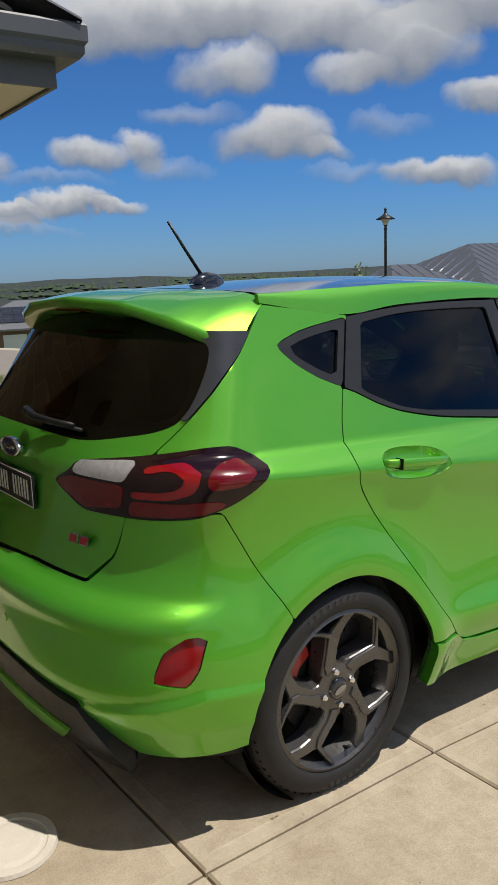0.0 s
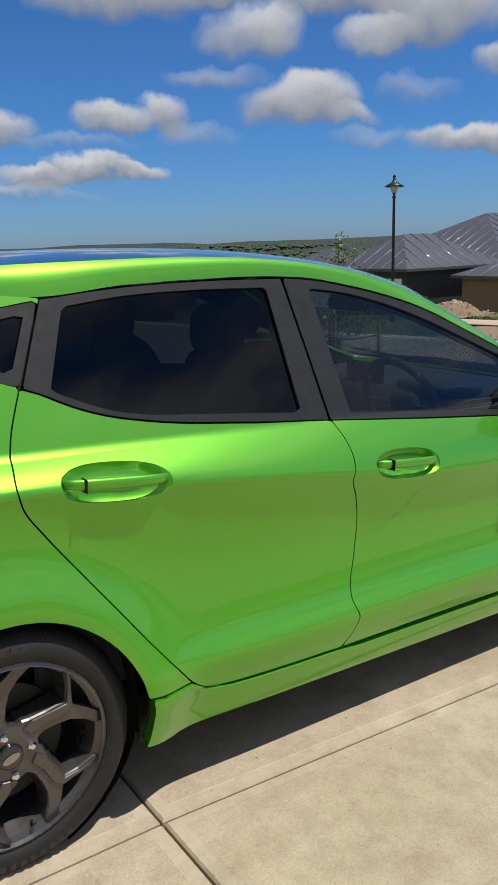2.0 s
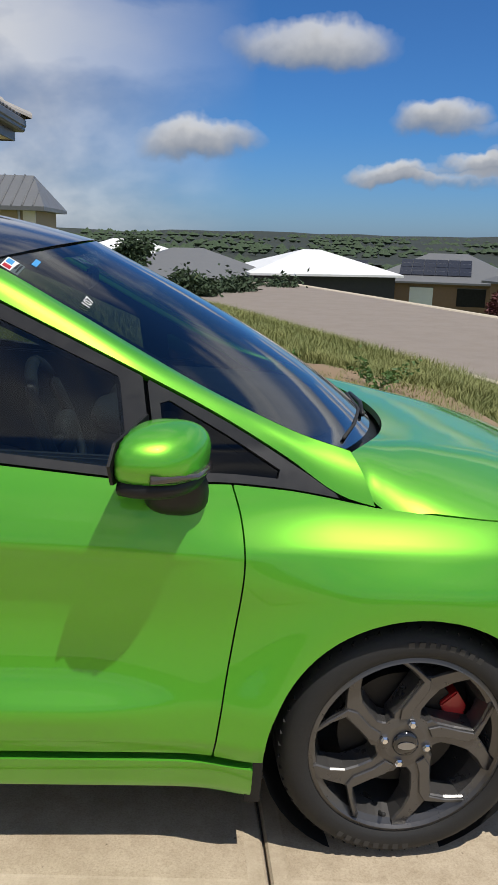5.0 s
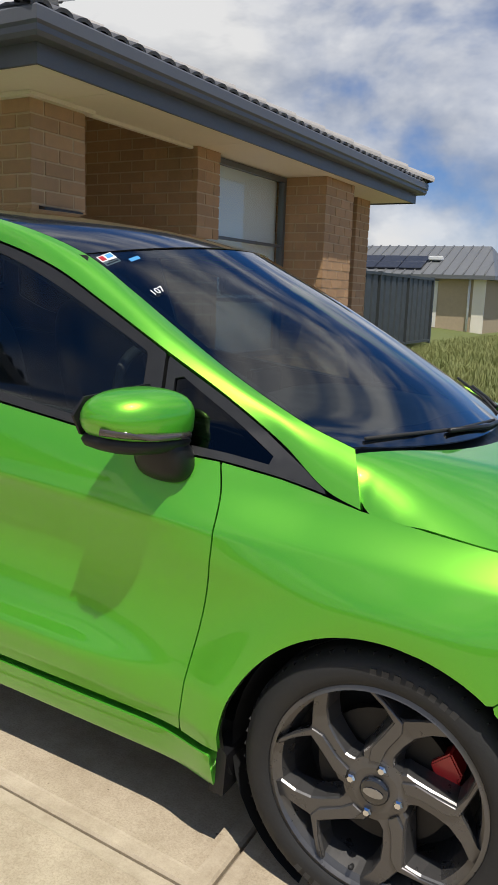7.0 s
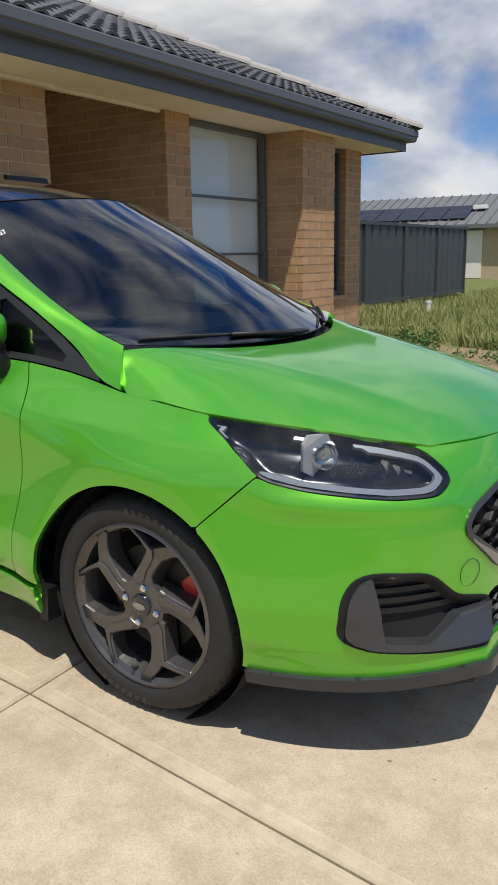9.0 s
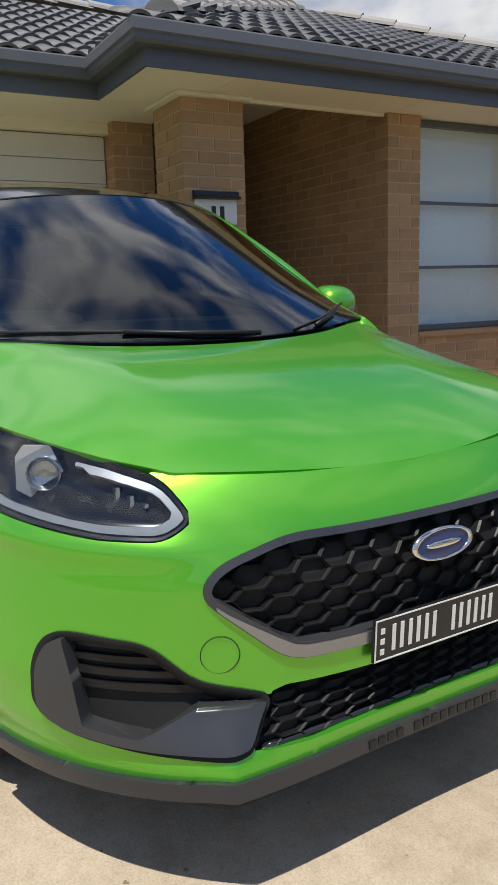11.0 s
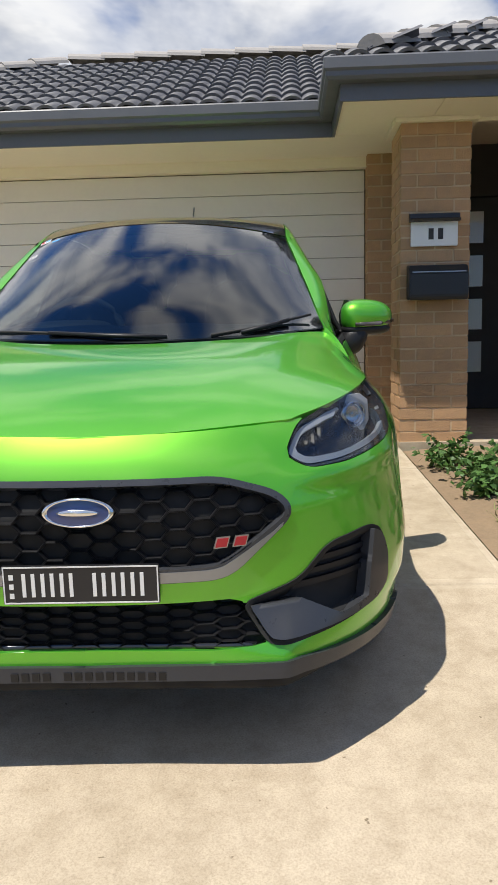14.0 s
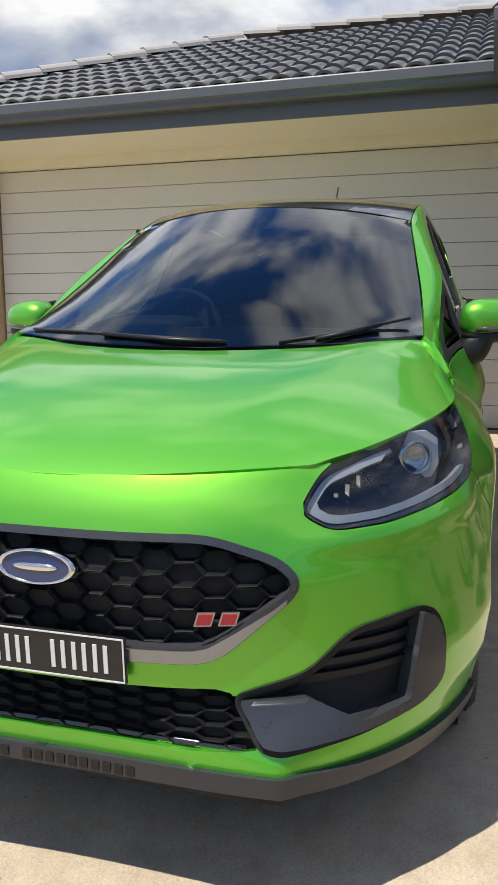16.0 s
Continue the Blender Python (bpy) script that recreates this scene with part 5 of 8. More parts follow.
def bars_plate(cx, cy, cz, w, h, facing, tilt, parent, label):
    """A black number plate: its characters are plain pale bars."""
    m = Matrix.Translation((cx, cy, cz)) @ Euler((0, radians(tilt), 0)).to_matrix().to_4x4()
    plate = part("number_plate", box_bm(-0.004, 0.004, -w / 2, w / 2, -h / 2, h / 2, 0.0015), surface("black_plate", (0.012, 0.012, 0.014), 0.4, vary=0.1), parent, label)
    plate.matrix_basis = m
    f = facing
    for y0, y1, z0, z1 in ((-w / 2 + 0.002, w / 2 - 0.002, h / 2 - 0.005, h / 2 - 0.002), (-w / 2 + 0.002, w / 2 - 0.002, -h / 2 + 0.002, -h / 2 + 0.005),
                           (-w / 2 + 0.002, -w / 2 + 0.005, -h / 2 + 0.005, h / 2 - 0.005), (w / 2 - 0.005, w / 2 - 0.002, -h / 2 + 0.005, h / 2 - 0.005)):
        box("plate_border", f * 0.004 - 0.0012, f * 0.004 + 0.0012, y0, y1, z0, z1, WHITE_BAR, plate)
    for k, y in enumerate((-0.118, -0.075, -0.032, 0.042, 0.085, 0.128)):
        for dy in (-0.0105, 0.0105):
            box("plate_bar", f * 0.004 - 0.0015, f * 0.004 + 0.0015, f * y + dy - 0.0042, f * y + dy + 0.0042, -h * 0.30, h * 0.30, WHITE_BAR, plate)
    for k in range(3):
        box("plate_mark", f * 0.004 - 0.0012, f * 0.004 + 0.0012, f * -0.157 - 0.005, f * -0.157 + 0.005, -0.031 + k * 0.022, -0.019 + k * 0.022, WHITE_BAR, plate)


def oval_badge(m, a, b, parent):
    v, f = lathe([(0.0, 0.004), (0.8, 0.0035), (0.88, 0.003)], 48)
    badge = raw("badge", [(x * a, y * b, z) for x, y, z in v], f, BLUE_BADGE, parent, "blue oval badge", smooth=True)
    badge.matrix_basis = m
    v, f = lathe([(0.84, 0.003), (0.87, 0.007), (0.96, 0.006), (1.0, 0.0), (0.97, -0.012)], 48)
    raw("badge_ring", [(x * a, y * b, z) for x, y, z in v], f, CHROME, badge, "chrome badge ring", smooth=True)
    v, f = round_shell((0, 0, 0.005), (a * 0.58, b * 0.22, 0.0025), 2.2, 24, 6)
    raw("badge_mark", v, f, CHROME, badge, "pale mark as a plain shape", smooth=True)


def letter_badge(m, parent):
    """Two slanted strokes of red enamel with a bright edge."""
    for k, x in enumerate((-0.022, 0.022)):
        bm = prism([(x - 0.019, -0.013), (x + 0.013, -0.013), (x + 0.021, 0.013), (x - 0.011, 0.013)], 0.004)
        back = part("model_badge", bm, STEEL, parent, "small red slanted badge")
        back.matrix_basis = m
        bm = prism([(x - 0.015, -0.010), (x + 0.011, -0.010), (x + 0.017, 0.010), (x - 0.009, 0.010)], 0.0055)
        part("badge_face", bm, RED_BADGE, back)


def build_front(bumper, tailgate):
    inner = [(y * 0.965, 0.6 + (z - 0.6) * 0.90) for y, z in GRILLE]
    hex_mesh("grille_mesh", inner, 0.0375, 0.043, 0.035, bumper, 0.004)
    hex_mesh("lower_grille_mesh", LOW_GRILLE, 0.0375, 0.027, 0.035, bumper, 0.002)
    bm = bmesh.new()
    for k in range(9):
        z = 0.50 + k * 0.026
        box_bm(3.30, 3.345, -0.42, 0.42, z, z + 0.008, 0, bm)
    part("grille_slat", bm, BLACK_TRIM, bumper, "black slats behind the mesh")
    rows = []
    for k in range(25):
        y = -0.40 + k * 0.8 / 24
        rows.append((float(nose_x(y, 0.32)) - 0.022, y, 0.318))
    tube("lower_bar", rows, 0.009, BLACK_GLOSS, bumper, "black lower grille bar")
    bars_plate(3.472, 0.007, 0.488, 0.355, 0.092, 1, 0, car, "black plate with pale bars on the grille")
    oval_badge(Matrix.Translation((3.462, 0.008, 0.652)) @ Euler((radians(90), 0, radians(90))).to_matrix().to_4x4() @ pose(0, 0, 0, -6, 0, 0), 0.082, 0.034, bumper)
    letter_badge(Matrix.Translation((float(nose_x(0.345, 0.57)) + 0.004, 0.345, 0.57)) @ Euler((radians(90), 0, radians(90 + 16))).to_matrix().to_4x4(), bumper)
    # tow-eye cover
    v, f = lathe([(0.0352, 0.0), (0.036, 0.0012), (0.0368, 0.0)], 36)
    tow = raw("tow_cover_seam", v, f, DARK_VOID, bumper, "round tow-eye cover seam")
    tow.matrix_basis = Matrix.Translation((float(nose_x(0.46, 0.505)) + 0.0005, -0.46, 0.505)) @ Euler((0, radians(90), radians(-24))).to_matrix().to_4x4()
    # raised bars on the lip where its lettering is
    bm = bmesh.new()
    for k in range(15):
        if k == 4:
            continue
        y = -0.17 + k * 0.0245
        box_bm(float(nose_x(y, 0.262)) + 0.012, float(nose_x(y, 0.262)) + 0.0155, y, y + 0.017, 0.252, 0.271, 0, bm)
    part("lip_marking", bm, BLACK_PLASTIC, bumper, "embossed lip lettering as plain bars")["kind"] = "stuff"
    # rear plate, badge, wiper, exhausts
    bars_plate(-0.624, 0, 0.842, 0.355, 0.10, -1, -3, tailgate, "black rear plate with pale bars")
    letter_badge(Matrix.Translation((-0.609, -0.435, 0.765)) @ Euler((radians(90), 0, radians(-90 + 13))).to_matrix().to_4x4(), tailgate)
    oval_badge(Matrix.Translation((-0.622, 0, 0.95)) @ Euler((radians(90), 0, radians(-90))).to_matrix().to_4x4(), 0.075, 0.03, tailgate)
    arm = tube("rear_wiper", [(-0.575, -0.02, 1.06), (-0.585, -0.1, 1.05), (-0.57, -0.2, 1.045), (-0.555, -0.30, 1.045)], 0.014, BLACK_PLASTIC, tailgate, "black rear wiper", taper=0.008)
    tube("wiper_blade", [(-0.56, -0.12, 1.035), (-0.545, -0.33, 1.035)], 0.006, RUBBER, arm)
    for dy in (-0.36, -0.45):
        v, f = lathe([(0.034, 0.0), (0.039, 0.003), (0.040, -0.01), (0.038, -0.12), (0.030, -0.12), (0.032, -0.01)], 28, "z", True)
        pipe = raw("exhaust_tip", v, f, STEEL, car, "polished exhaust tip", smooth=True)
        pipe.matrix_basis = Matrix.Translation((-0.585, dy, 0.262)) @ Euler((0, radians(-90), 0)).to_matrix().to_4x4()
    for y, z in ((-0.20, 0.50), (-0.70, 0.475), (0.20, 0.50), (0.70, 0.475)):
        v, f = lathe([(0.0, 0.001), (0.011, 0.001), (0.012, -0.002)], 20)
        s = raw("parking_sensor", v, f, PAINT, car, "round parking sensor")
        ang = 0 if abs(y) < 0.5 else (38 if y > 0 else -38)
        xr = -0.2 - 0.535 * (1 - (abs(y) / 0.81) ** 3) ** (1 / 3)
        s.matrix_basis = Matrix.Translation((xr - 0.002, y, z)) @ Euler((0, radians(-90), radians(-ang))).to_matrix().to_4x4()
    # front wipers, lying along the foot of the glass
    def on_glass(y, u, lift):
        b = abs(y) / 0.632
        x = 2.40 + 0.197 * (1 - b * b) - u
        return (x + lift * 0.5, y, 0.975 + 0.022 * b * b + u * 0.56 + lift)

    for arm_way, blade_way in ((((0.12, 0.0), (-0.05, 0.012), (-0.28, 0.025)), ((0.10, 0.015), (-0.2, 0.032), (-0.42, 0.03), (-0.58, 0.015))),
                               (((0.36, 0.0), (0.44, 0.02), (0.52, 0.045)), ((0.26, 0.005), (0.42, 0.03), (0.60, 0.07)))):
        arm = tube("wiper_arm", [on_glass(y, u, 0.009) for y, u in arm_way], 0.007, BLACK_PLASTIC, car, "black wiper arm", taper=0.007)
        tube("wiper_blade", [on_glass(y, u, 0.004) for y, u in blade_way], 0.0045, RUBBER, arm)
    # windscreen stickers, lying on the glass
    def on_screen(p, n):
        n = Vector(n).normalized()
        across = (Vector((0, 1, 0)) - n * n.y).normalized()
        up = n.cross(across)
        return Matrix.Translation(Vector(p) + n * 0.003) @ Matrix((across, up, n)).transposed().to_4x4()

    s = box("screen_sticker", -0.035, 0.035, -0.030, 0.030, -0.0005, 0.0005, WHITE_PAINT, car, "white and blue registration sticker")
    s.matrix_basis = on_screen((1.625, -0.512, 1.342), (0.43, -0.38, 0.82)) @ Matrix.Scale(0.72, 4)
    for x0, x1, y0, y1, material in ((-0.030, -0.008, 0.0, 0.026, RED_BADGE), (0.0, 0.030, 0.004, 0.026, STICKER_BLUE), (-0.028, 0.028, -0.024, -0.018, BLACK_TRIM), (-0.010, 0.028, -0.014, -0.008, BLACK_TRIM)):
        box("sticker_mark", x0, x1, y0, y1, 0.0005, 0.0012, material, s)
    b = box("sticker_band", -0.018, 0.018, -0.006, 0.007, -0.0005, 0.0005, STICKER_BLUE, car, "blue sticker on the windscreen")
    b.matrix_basis = on_screen((1.668, -0.455, 1.349), (0.43, -0.34, 0.84))
    text = bpy.data.curves.new("lot_number", "FONT")
    text.body, text.size, text.extrude = "107", 0.030, 0.0004
    text.materials.append(WHITE_PAINT)
    t = new("lot_number", text)
    t.parent = car
    t["label"] = "white 107 written on the windscreen"
    t.matrix_basis = on_screen((1.800, -0.545, 1.262), (0.45, -0.38, 0.81))
    for side in (-1, 1):
        bm = prism([(2.235, 0.30), (2.262, 0.27), (2.262, 0.165), (2.225, 0.165), (2.222, 0.25)], 0.09)
        bmesh.ops.transform(bm, matrix=Matrix(((1, 0, 0, 0), (0, 0, side, side * 0.725), (0, 1, 0, 0), (0, 0, 0, 1))), verts=bm.verts)
        part("mud_flap", bm, BLACK_PLASTIC, car, "black arch mud flap")
    # added blocks stop light leaking through and darken the gap above the skirt
    for side in (-1, 1):
        box("sill_beam", 0.36, 2.24, side * 0.67 - 0.085, side * 0.67 + 0.085, 0.205, 0.32, DARK_VOID, car, "added dark block behind the skirt against light leaks")
    box("underbody", -0.55, 3.2, -0.62, 0.62, 0.20, 0.24, DARK_VOID, car, "dark underbody tray")


def build_cabin():
    tub = box("cabin_floor", -0.3, 2.3, -0.66, 0.66, 0.25, 0.32, LINING, car, "dark cabin floor")
    box("parcel_shelf", -0.42, -0.02, -0.6, 0.6, 0.93, 0.95, LINING, car, "dark parcel shelf", 0.004)
    for side in (-1, 1):
        box("door_card", 0.1, 2.1, side * 0.70 - 0.012, side * 0.70 + 0.012, 0.35, 0.965, LINING, car, "dark door lining", 0.006)
    v, f = round_shell((2.18, 0, 0.86), (0.38, 0.66, 0.125), 4.0, 36, 12)
    dash = raw("dashboard", v, f, LINING, car, "dark moulded dashboard", smooth=True)
    v, f = round_shell((1.93, -0.36, 0.985), (0.13, 0.17, 0.035), 3.0, 24, 8)
    raw("instrument_hood", v, f, LINING, dash, smooth=True)
    box("centre_screen", 1.86, 1.88, -0.11, 0.11, 0.93, 1.05, BLACK_GLOSS, dash, "black centre screen", 0.006)
    ring = [(1.70 + 0.02 + 0.185 * math.cos(a) * -0.38, -0.36 + 0.185 * math.sin(a), 0.93 + 0.185 * math.cos(a) * 0.92) for a in [2 * math.pi * k / 32 for k in range(33)]]
    wheel = tube("steering_wheel", ring, 0.016, LINING, car, "black steering wheel", sides=10)
    v, f = round_shell((1.735, -0.36, 0.92), (0.03, 0.075, 0.06), 2.6, 18, 8)
    raw("wheel_hub", v, f, LINING, wheel, smooth=True)
    for a in (0, 180, 270):
        p = (1.72 - 0.185 * math.sin(radians(a)) * 0.38, -0.36 + 0.185 * math.cos(radians(a)), 0.93 + 0.185 * math.sin(radians(a)) * 0.92)
        tube("wheel_spoke", [(1.735, -0.36, 0.92), p], 0.013, LINING, wheel)
    for x, ys, wd in ((1.02, (-0.36, 0.36), 0.24), (0.12, (-0.38, 0.0, 0.38), 0.19)):
        for y in ys:
            v, f = round_shell((x + 0.24, y, 0.55), (0.27, wd, 0.09), 3.2, 24, 10)
            seat = raw("seat", v, f, SEAT_CLOTH, car, "dark bucket seat", smooth=True)
            v, f = round_shell((0, 0, 0), (0.075, wd, 0.33), 3.4, 24, 12)
            raw("seat_back", [(a + x - 0.05 - c * 0.30, b + y, c + 0.85) for a, b, c in v], f, SEAT_CLOTH, seat, "dark seat back", smooth=True)
            v, f = round_shell((x - 0.165, y, 1.235 if x > 0.5 else 1.18), (0.05, 0.12, 0.085), 3.0, 20, 10)
            raw("head_rest", v, f, SEAT_CLOTH, seat, "dark head restraint", smooth=True)
    box("roof_lining", 0.05, 1.42, -0.46, 0.46, 1.372, 1.385, surface("pale_roof_lining", (0.25, 0.25, 0.24), 0.9), car, "grey roof lining", 0.004)


bumper_part, tailgate_part = build_car_body()
build_car_top()
build_wheels()
build_mirrors()
build_front(bumper_part, tailgate_part)
build_cabin()

# ---- ground ----
T = math.tan(radians(SLOPE))


def ground_z(x, y):
    """The height of the ground: the drive falls to the street, the land beyond falls to a valley."""
    d = 0.96 * x + 0.27 * y
    if x < 4:
        z = 0.03 if x < -0.5 else -T * x
    else:
        reach = max(((14.1 - 0.27 * y) / 0.96 - 4), 1.5)
        z = -T * 4 - min((x - 4) / reach, 1) * (2.1 - T * 4)
        if 14.2 < d < 25:
            z -= 0.15
    r = math.hypot(x, y)
    fall = min(max(r - 38, 0) * 0.055, 9) * (0.25 + 0.75 * (y > 5))
    across = min(max((d - 17) / 6, 0), 1)
    slide = min(max(d - 30, 0) * 0.055 + max(-0.27 * x + 0.963 * y - 15, 0) * 0.05 * across, 9)
    z -= max(fall, slide)
    # the side yard drops away past the house
    z -= min(max(y - 12, 0) * 0.075, 2.2) * min(max((x + 4) / 8, 0), 1) * min(max((19 - d) / 4, 0), 1)
    if r > 300:
        z -= 6
    return z


def build_ground():
    near = [-14, -8, -5, -3, -1.5, -0.5, 0.37, 1.3, 2.29, 3.2, 4, 5, 6, 7, 8, 9, 10, 11, 12, 13, 14, 15, 16, 17, 18, 20, 22, 25, 30, 36, 44, 55, 75, 110, 160, 240, 400, 800, 1500, 3000]
    xs = sorted(set([-3000, -1200, -400, -150, -60, -30, -20] + near))
    ys = sorted(set([-3000, -1200, -400, -150, -60, -30, -20, -12, -8, -5, -3, -1, 1.4, 2, 3, 4, 5, 6, 7] + near[4:]))
    verts = [(x, y, ground_z(x, y) - 0.06) for x in xs for y in ys]
    n = len(ys)
    faces = [(i * n + j, (i + 1) * n + j, (i + 1) * n + j + 1, i * n + j + 1) for i in range(len(xs) - 1) for j in range(n - 1)]
    tagged(raw("ground", verts, faces, LAWN, smooth=True), "grassy ground falling away to a valley", "ground", kind="structure")


build_ground()


def joint(x, y):
    """The long joint beside the car runs slightly askew."""
    return y if abs(y + 0.87) > 0.1 else float(np.interp(x, [-1.6, 0.37, 1.4, 2.29, 4.0, 8.0], [-0.845, -0.835, -0.856, -0.908, -1.02, -1.2])) + (y + 0.87)


def slab(parent, x0, x1, y0, y1, border=0.04):
    """One concrete slab with a tooled, smoother edge."""
    bm = bmesh.new()
    corner = lambda x, y, a, b, h: bm.verts.new((x + a, joint(x, y) + b, ground_z(x + a, y) + h))
    pts = lambda a, h: [corner(x0, y0, a, a, h), corner(x1, y0, -a, a, h), corner(x1, y1, -a, -a, h), corner(x0, y1, a, -a, h)]
    rings = [pts(0.0, -0.09), pts(0.0, -0.008), pts(0.006, -0.001), pts(border, 0.0), pts(border + 0.006, 0.0015)]
    for a, b in zip(rings, rings[1:]):
        for k in range(4):
            f = bm.faces.new((a[k], a[(k + 1) % 4], b[(k + 1) % 4], b[k]))
            f.material_index = 1
    bm.faces.new(rings[-1])
    me = bpy.data.meshes.new("slab")
    bm.to_mesh(me)
    bm.free()
    me.materials.append(CONCRETE), me.materials.append(CONCRETE_SMOOTH)
    return place("slab", me, None, parent)


def build_drive():
    xs = [-1.62, -0.5, 0.37, 1.33, 2.29, 4.0, 5.9, 7.8, 9.7, 11.6, 13.5]
    ys = [-5.2, -2.95, -0.87, 1.42]
    drive = raw("driveway", [(x, y, ground_z(x, y) - 0.022) for x in xs for y in (ys[0], ys[-1])],
                [(2 * i, 2 * i + 2, 2 * i + 3, 2 * i + 1) for i in range(len(xs) - 1)], JOINT)
    tagged(drive, "pale sunlit concrete driveway with tooled joints", "driveway", kind="structure")
    cuts = [x for x in xs if x != 1.33]
    for a, b in zip(cuts, cuts[1:]):
        for c, d in zip(ys, ys[1:]):
            slab(drive, a + 0.004, b - 0.004, c + 0.004, d - 0.004)
    porch = raw("porch_slab", [(x, y, z) for z in (-0.1, 0.045) for x, y in ((-2.7, 1.424), (-0.33, 1.424), (-0.2, 3.2), (-0.12, 7.3), (-2.4, 7.3))],
                [(5, 6, 7, 8, 9), (0, 1, 6, 5), (1, 2, 7, 6), (2, 3, 8, 7), (3, 4, 9, 8), (4, 0, 5, 9)], CONCRETE_SMOOTH)
    tagged(porch, "pale concrete porch and path along the house", "path", kind="structure")
    v, f = lathe([(0.0, 0.010), (0.075, 0.010), (0.082, 0.0085), (0.085, 0.0075), (0.093, 0.0075), (0.098, 0.010), (0.118, 0.010), (0.122, 0.0)], 40)
    lid = raw("inspection_cover", v, f, COVER_IRON)
    tagged(lid, "round pale inspection cover set in the driveway", "drain cover")
    lid.location = (-0.84, -0.44, 0.033)


build_drive()

# ---- the house ----
HOUSE = pose(0, 0, 0, 0, 0, -2)
house = thing("house", "single-storey tan brick house with charcoal tile roof", "house", m=HOUSE)


def brick_rows(u0, u1, z0, z1, skip=None):
    """Places of bricks in running bond: start, end, height."""
    out, c = [], 0
    z = z0
    while z + 0.076 <= z1 + 0.02:
        u = u0 - (0.12 if c % 2 else 0)
        while u < u1 - 0.02:
            a, b = max(u, u0), min(u + 0.23, u1)
            if b - a > 0.03:
                out.append((a, b, z + 0.005))
            u += 0.24
        z += 0.086
        c += 1
    return out


def brick_wall(name, p, q, z0, z1, thick, label="tan brick wall"):
    """A wall from p to q, its face on the right hand as one walks from p to q: mortar core and bricks a little proud."""
    p, q = Vector((*p, 0)), Vector((*q, 0))
    d = (q - p).normalized()
    n = Vector((d.y, -d.x, 0))
    bm = bmesh.new()
    m = Matrix(((d.x, n.x, 0, p.x), (d.y, n.y, 0, p.y), (0, 0, 1, 0), (0, 0, 0, 1)))
    length = (q - p).length
    box_bm(0.008, length - 0.008, -thick, -0.006, z0, z1, 0, bm, m)
    wall = part(name, bm, MORTAR, house, label)
    verts, faces = [], []
    for a, b, z in brick_rows(0.0, length, z0, z1):
        k = len(verts)
        e = 0.0015 * math.sin(a * 37 + z * 91)
        for y in (-0.05, -0.001 + e):
            for x, h in ((a + 0.003, z), (b - 0.003, z), (b - 0.003, min(z + 0.074, z1)), (a + 0.003, min(z + 0.074, z1))):
                verts.append(m @ Vector((x, y, h)))
        faces += [(k + 4, k + 5, k + 6, k + 7), (k, k + 1, k + 5, k + 4), (k + 1, k + 2, k + 6, k + 5), (k + 2, k + 3, k + 7, k + 6), (k + 3, k, k + 4, k + 7)]
    r = raw("brickwork", verts, faces, BRICK, wall)
    r["kind"] = "stuff"
    return wall


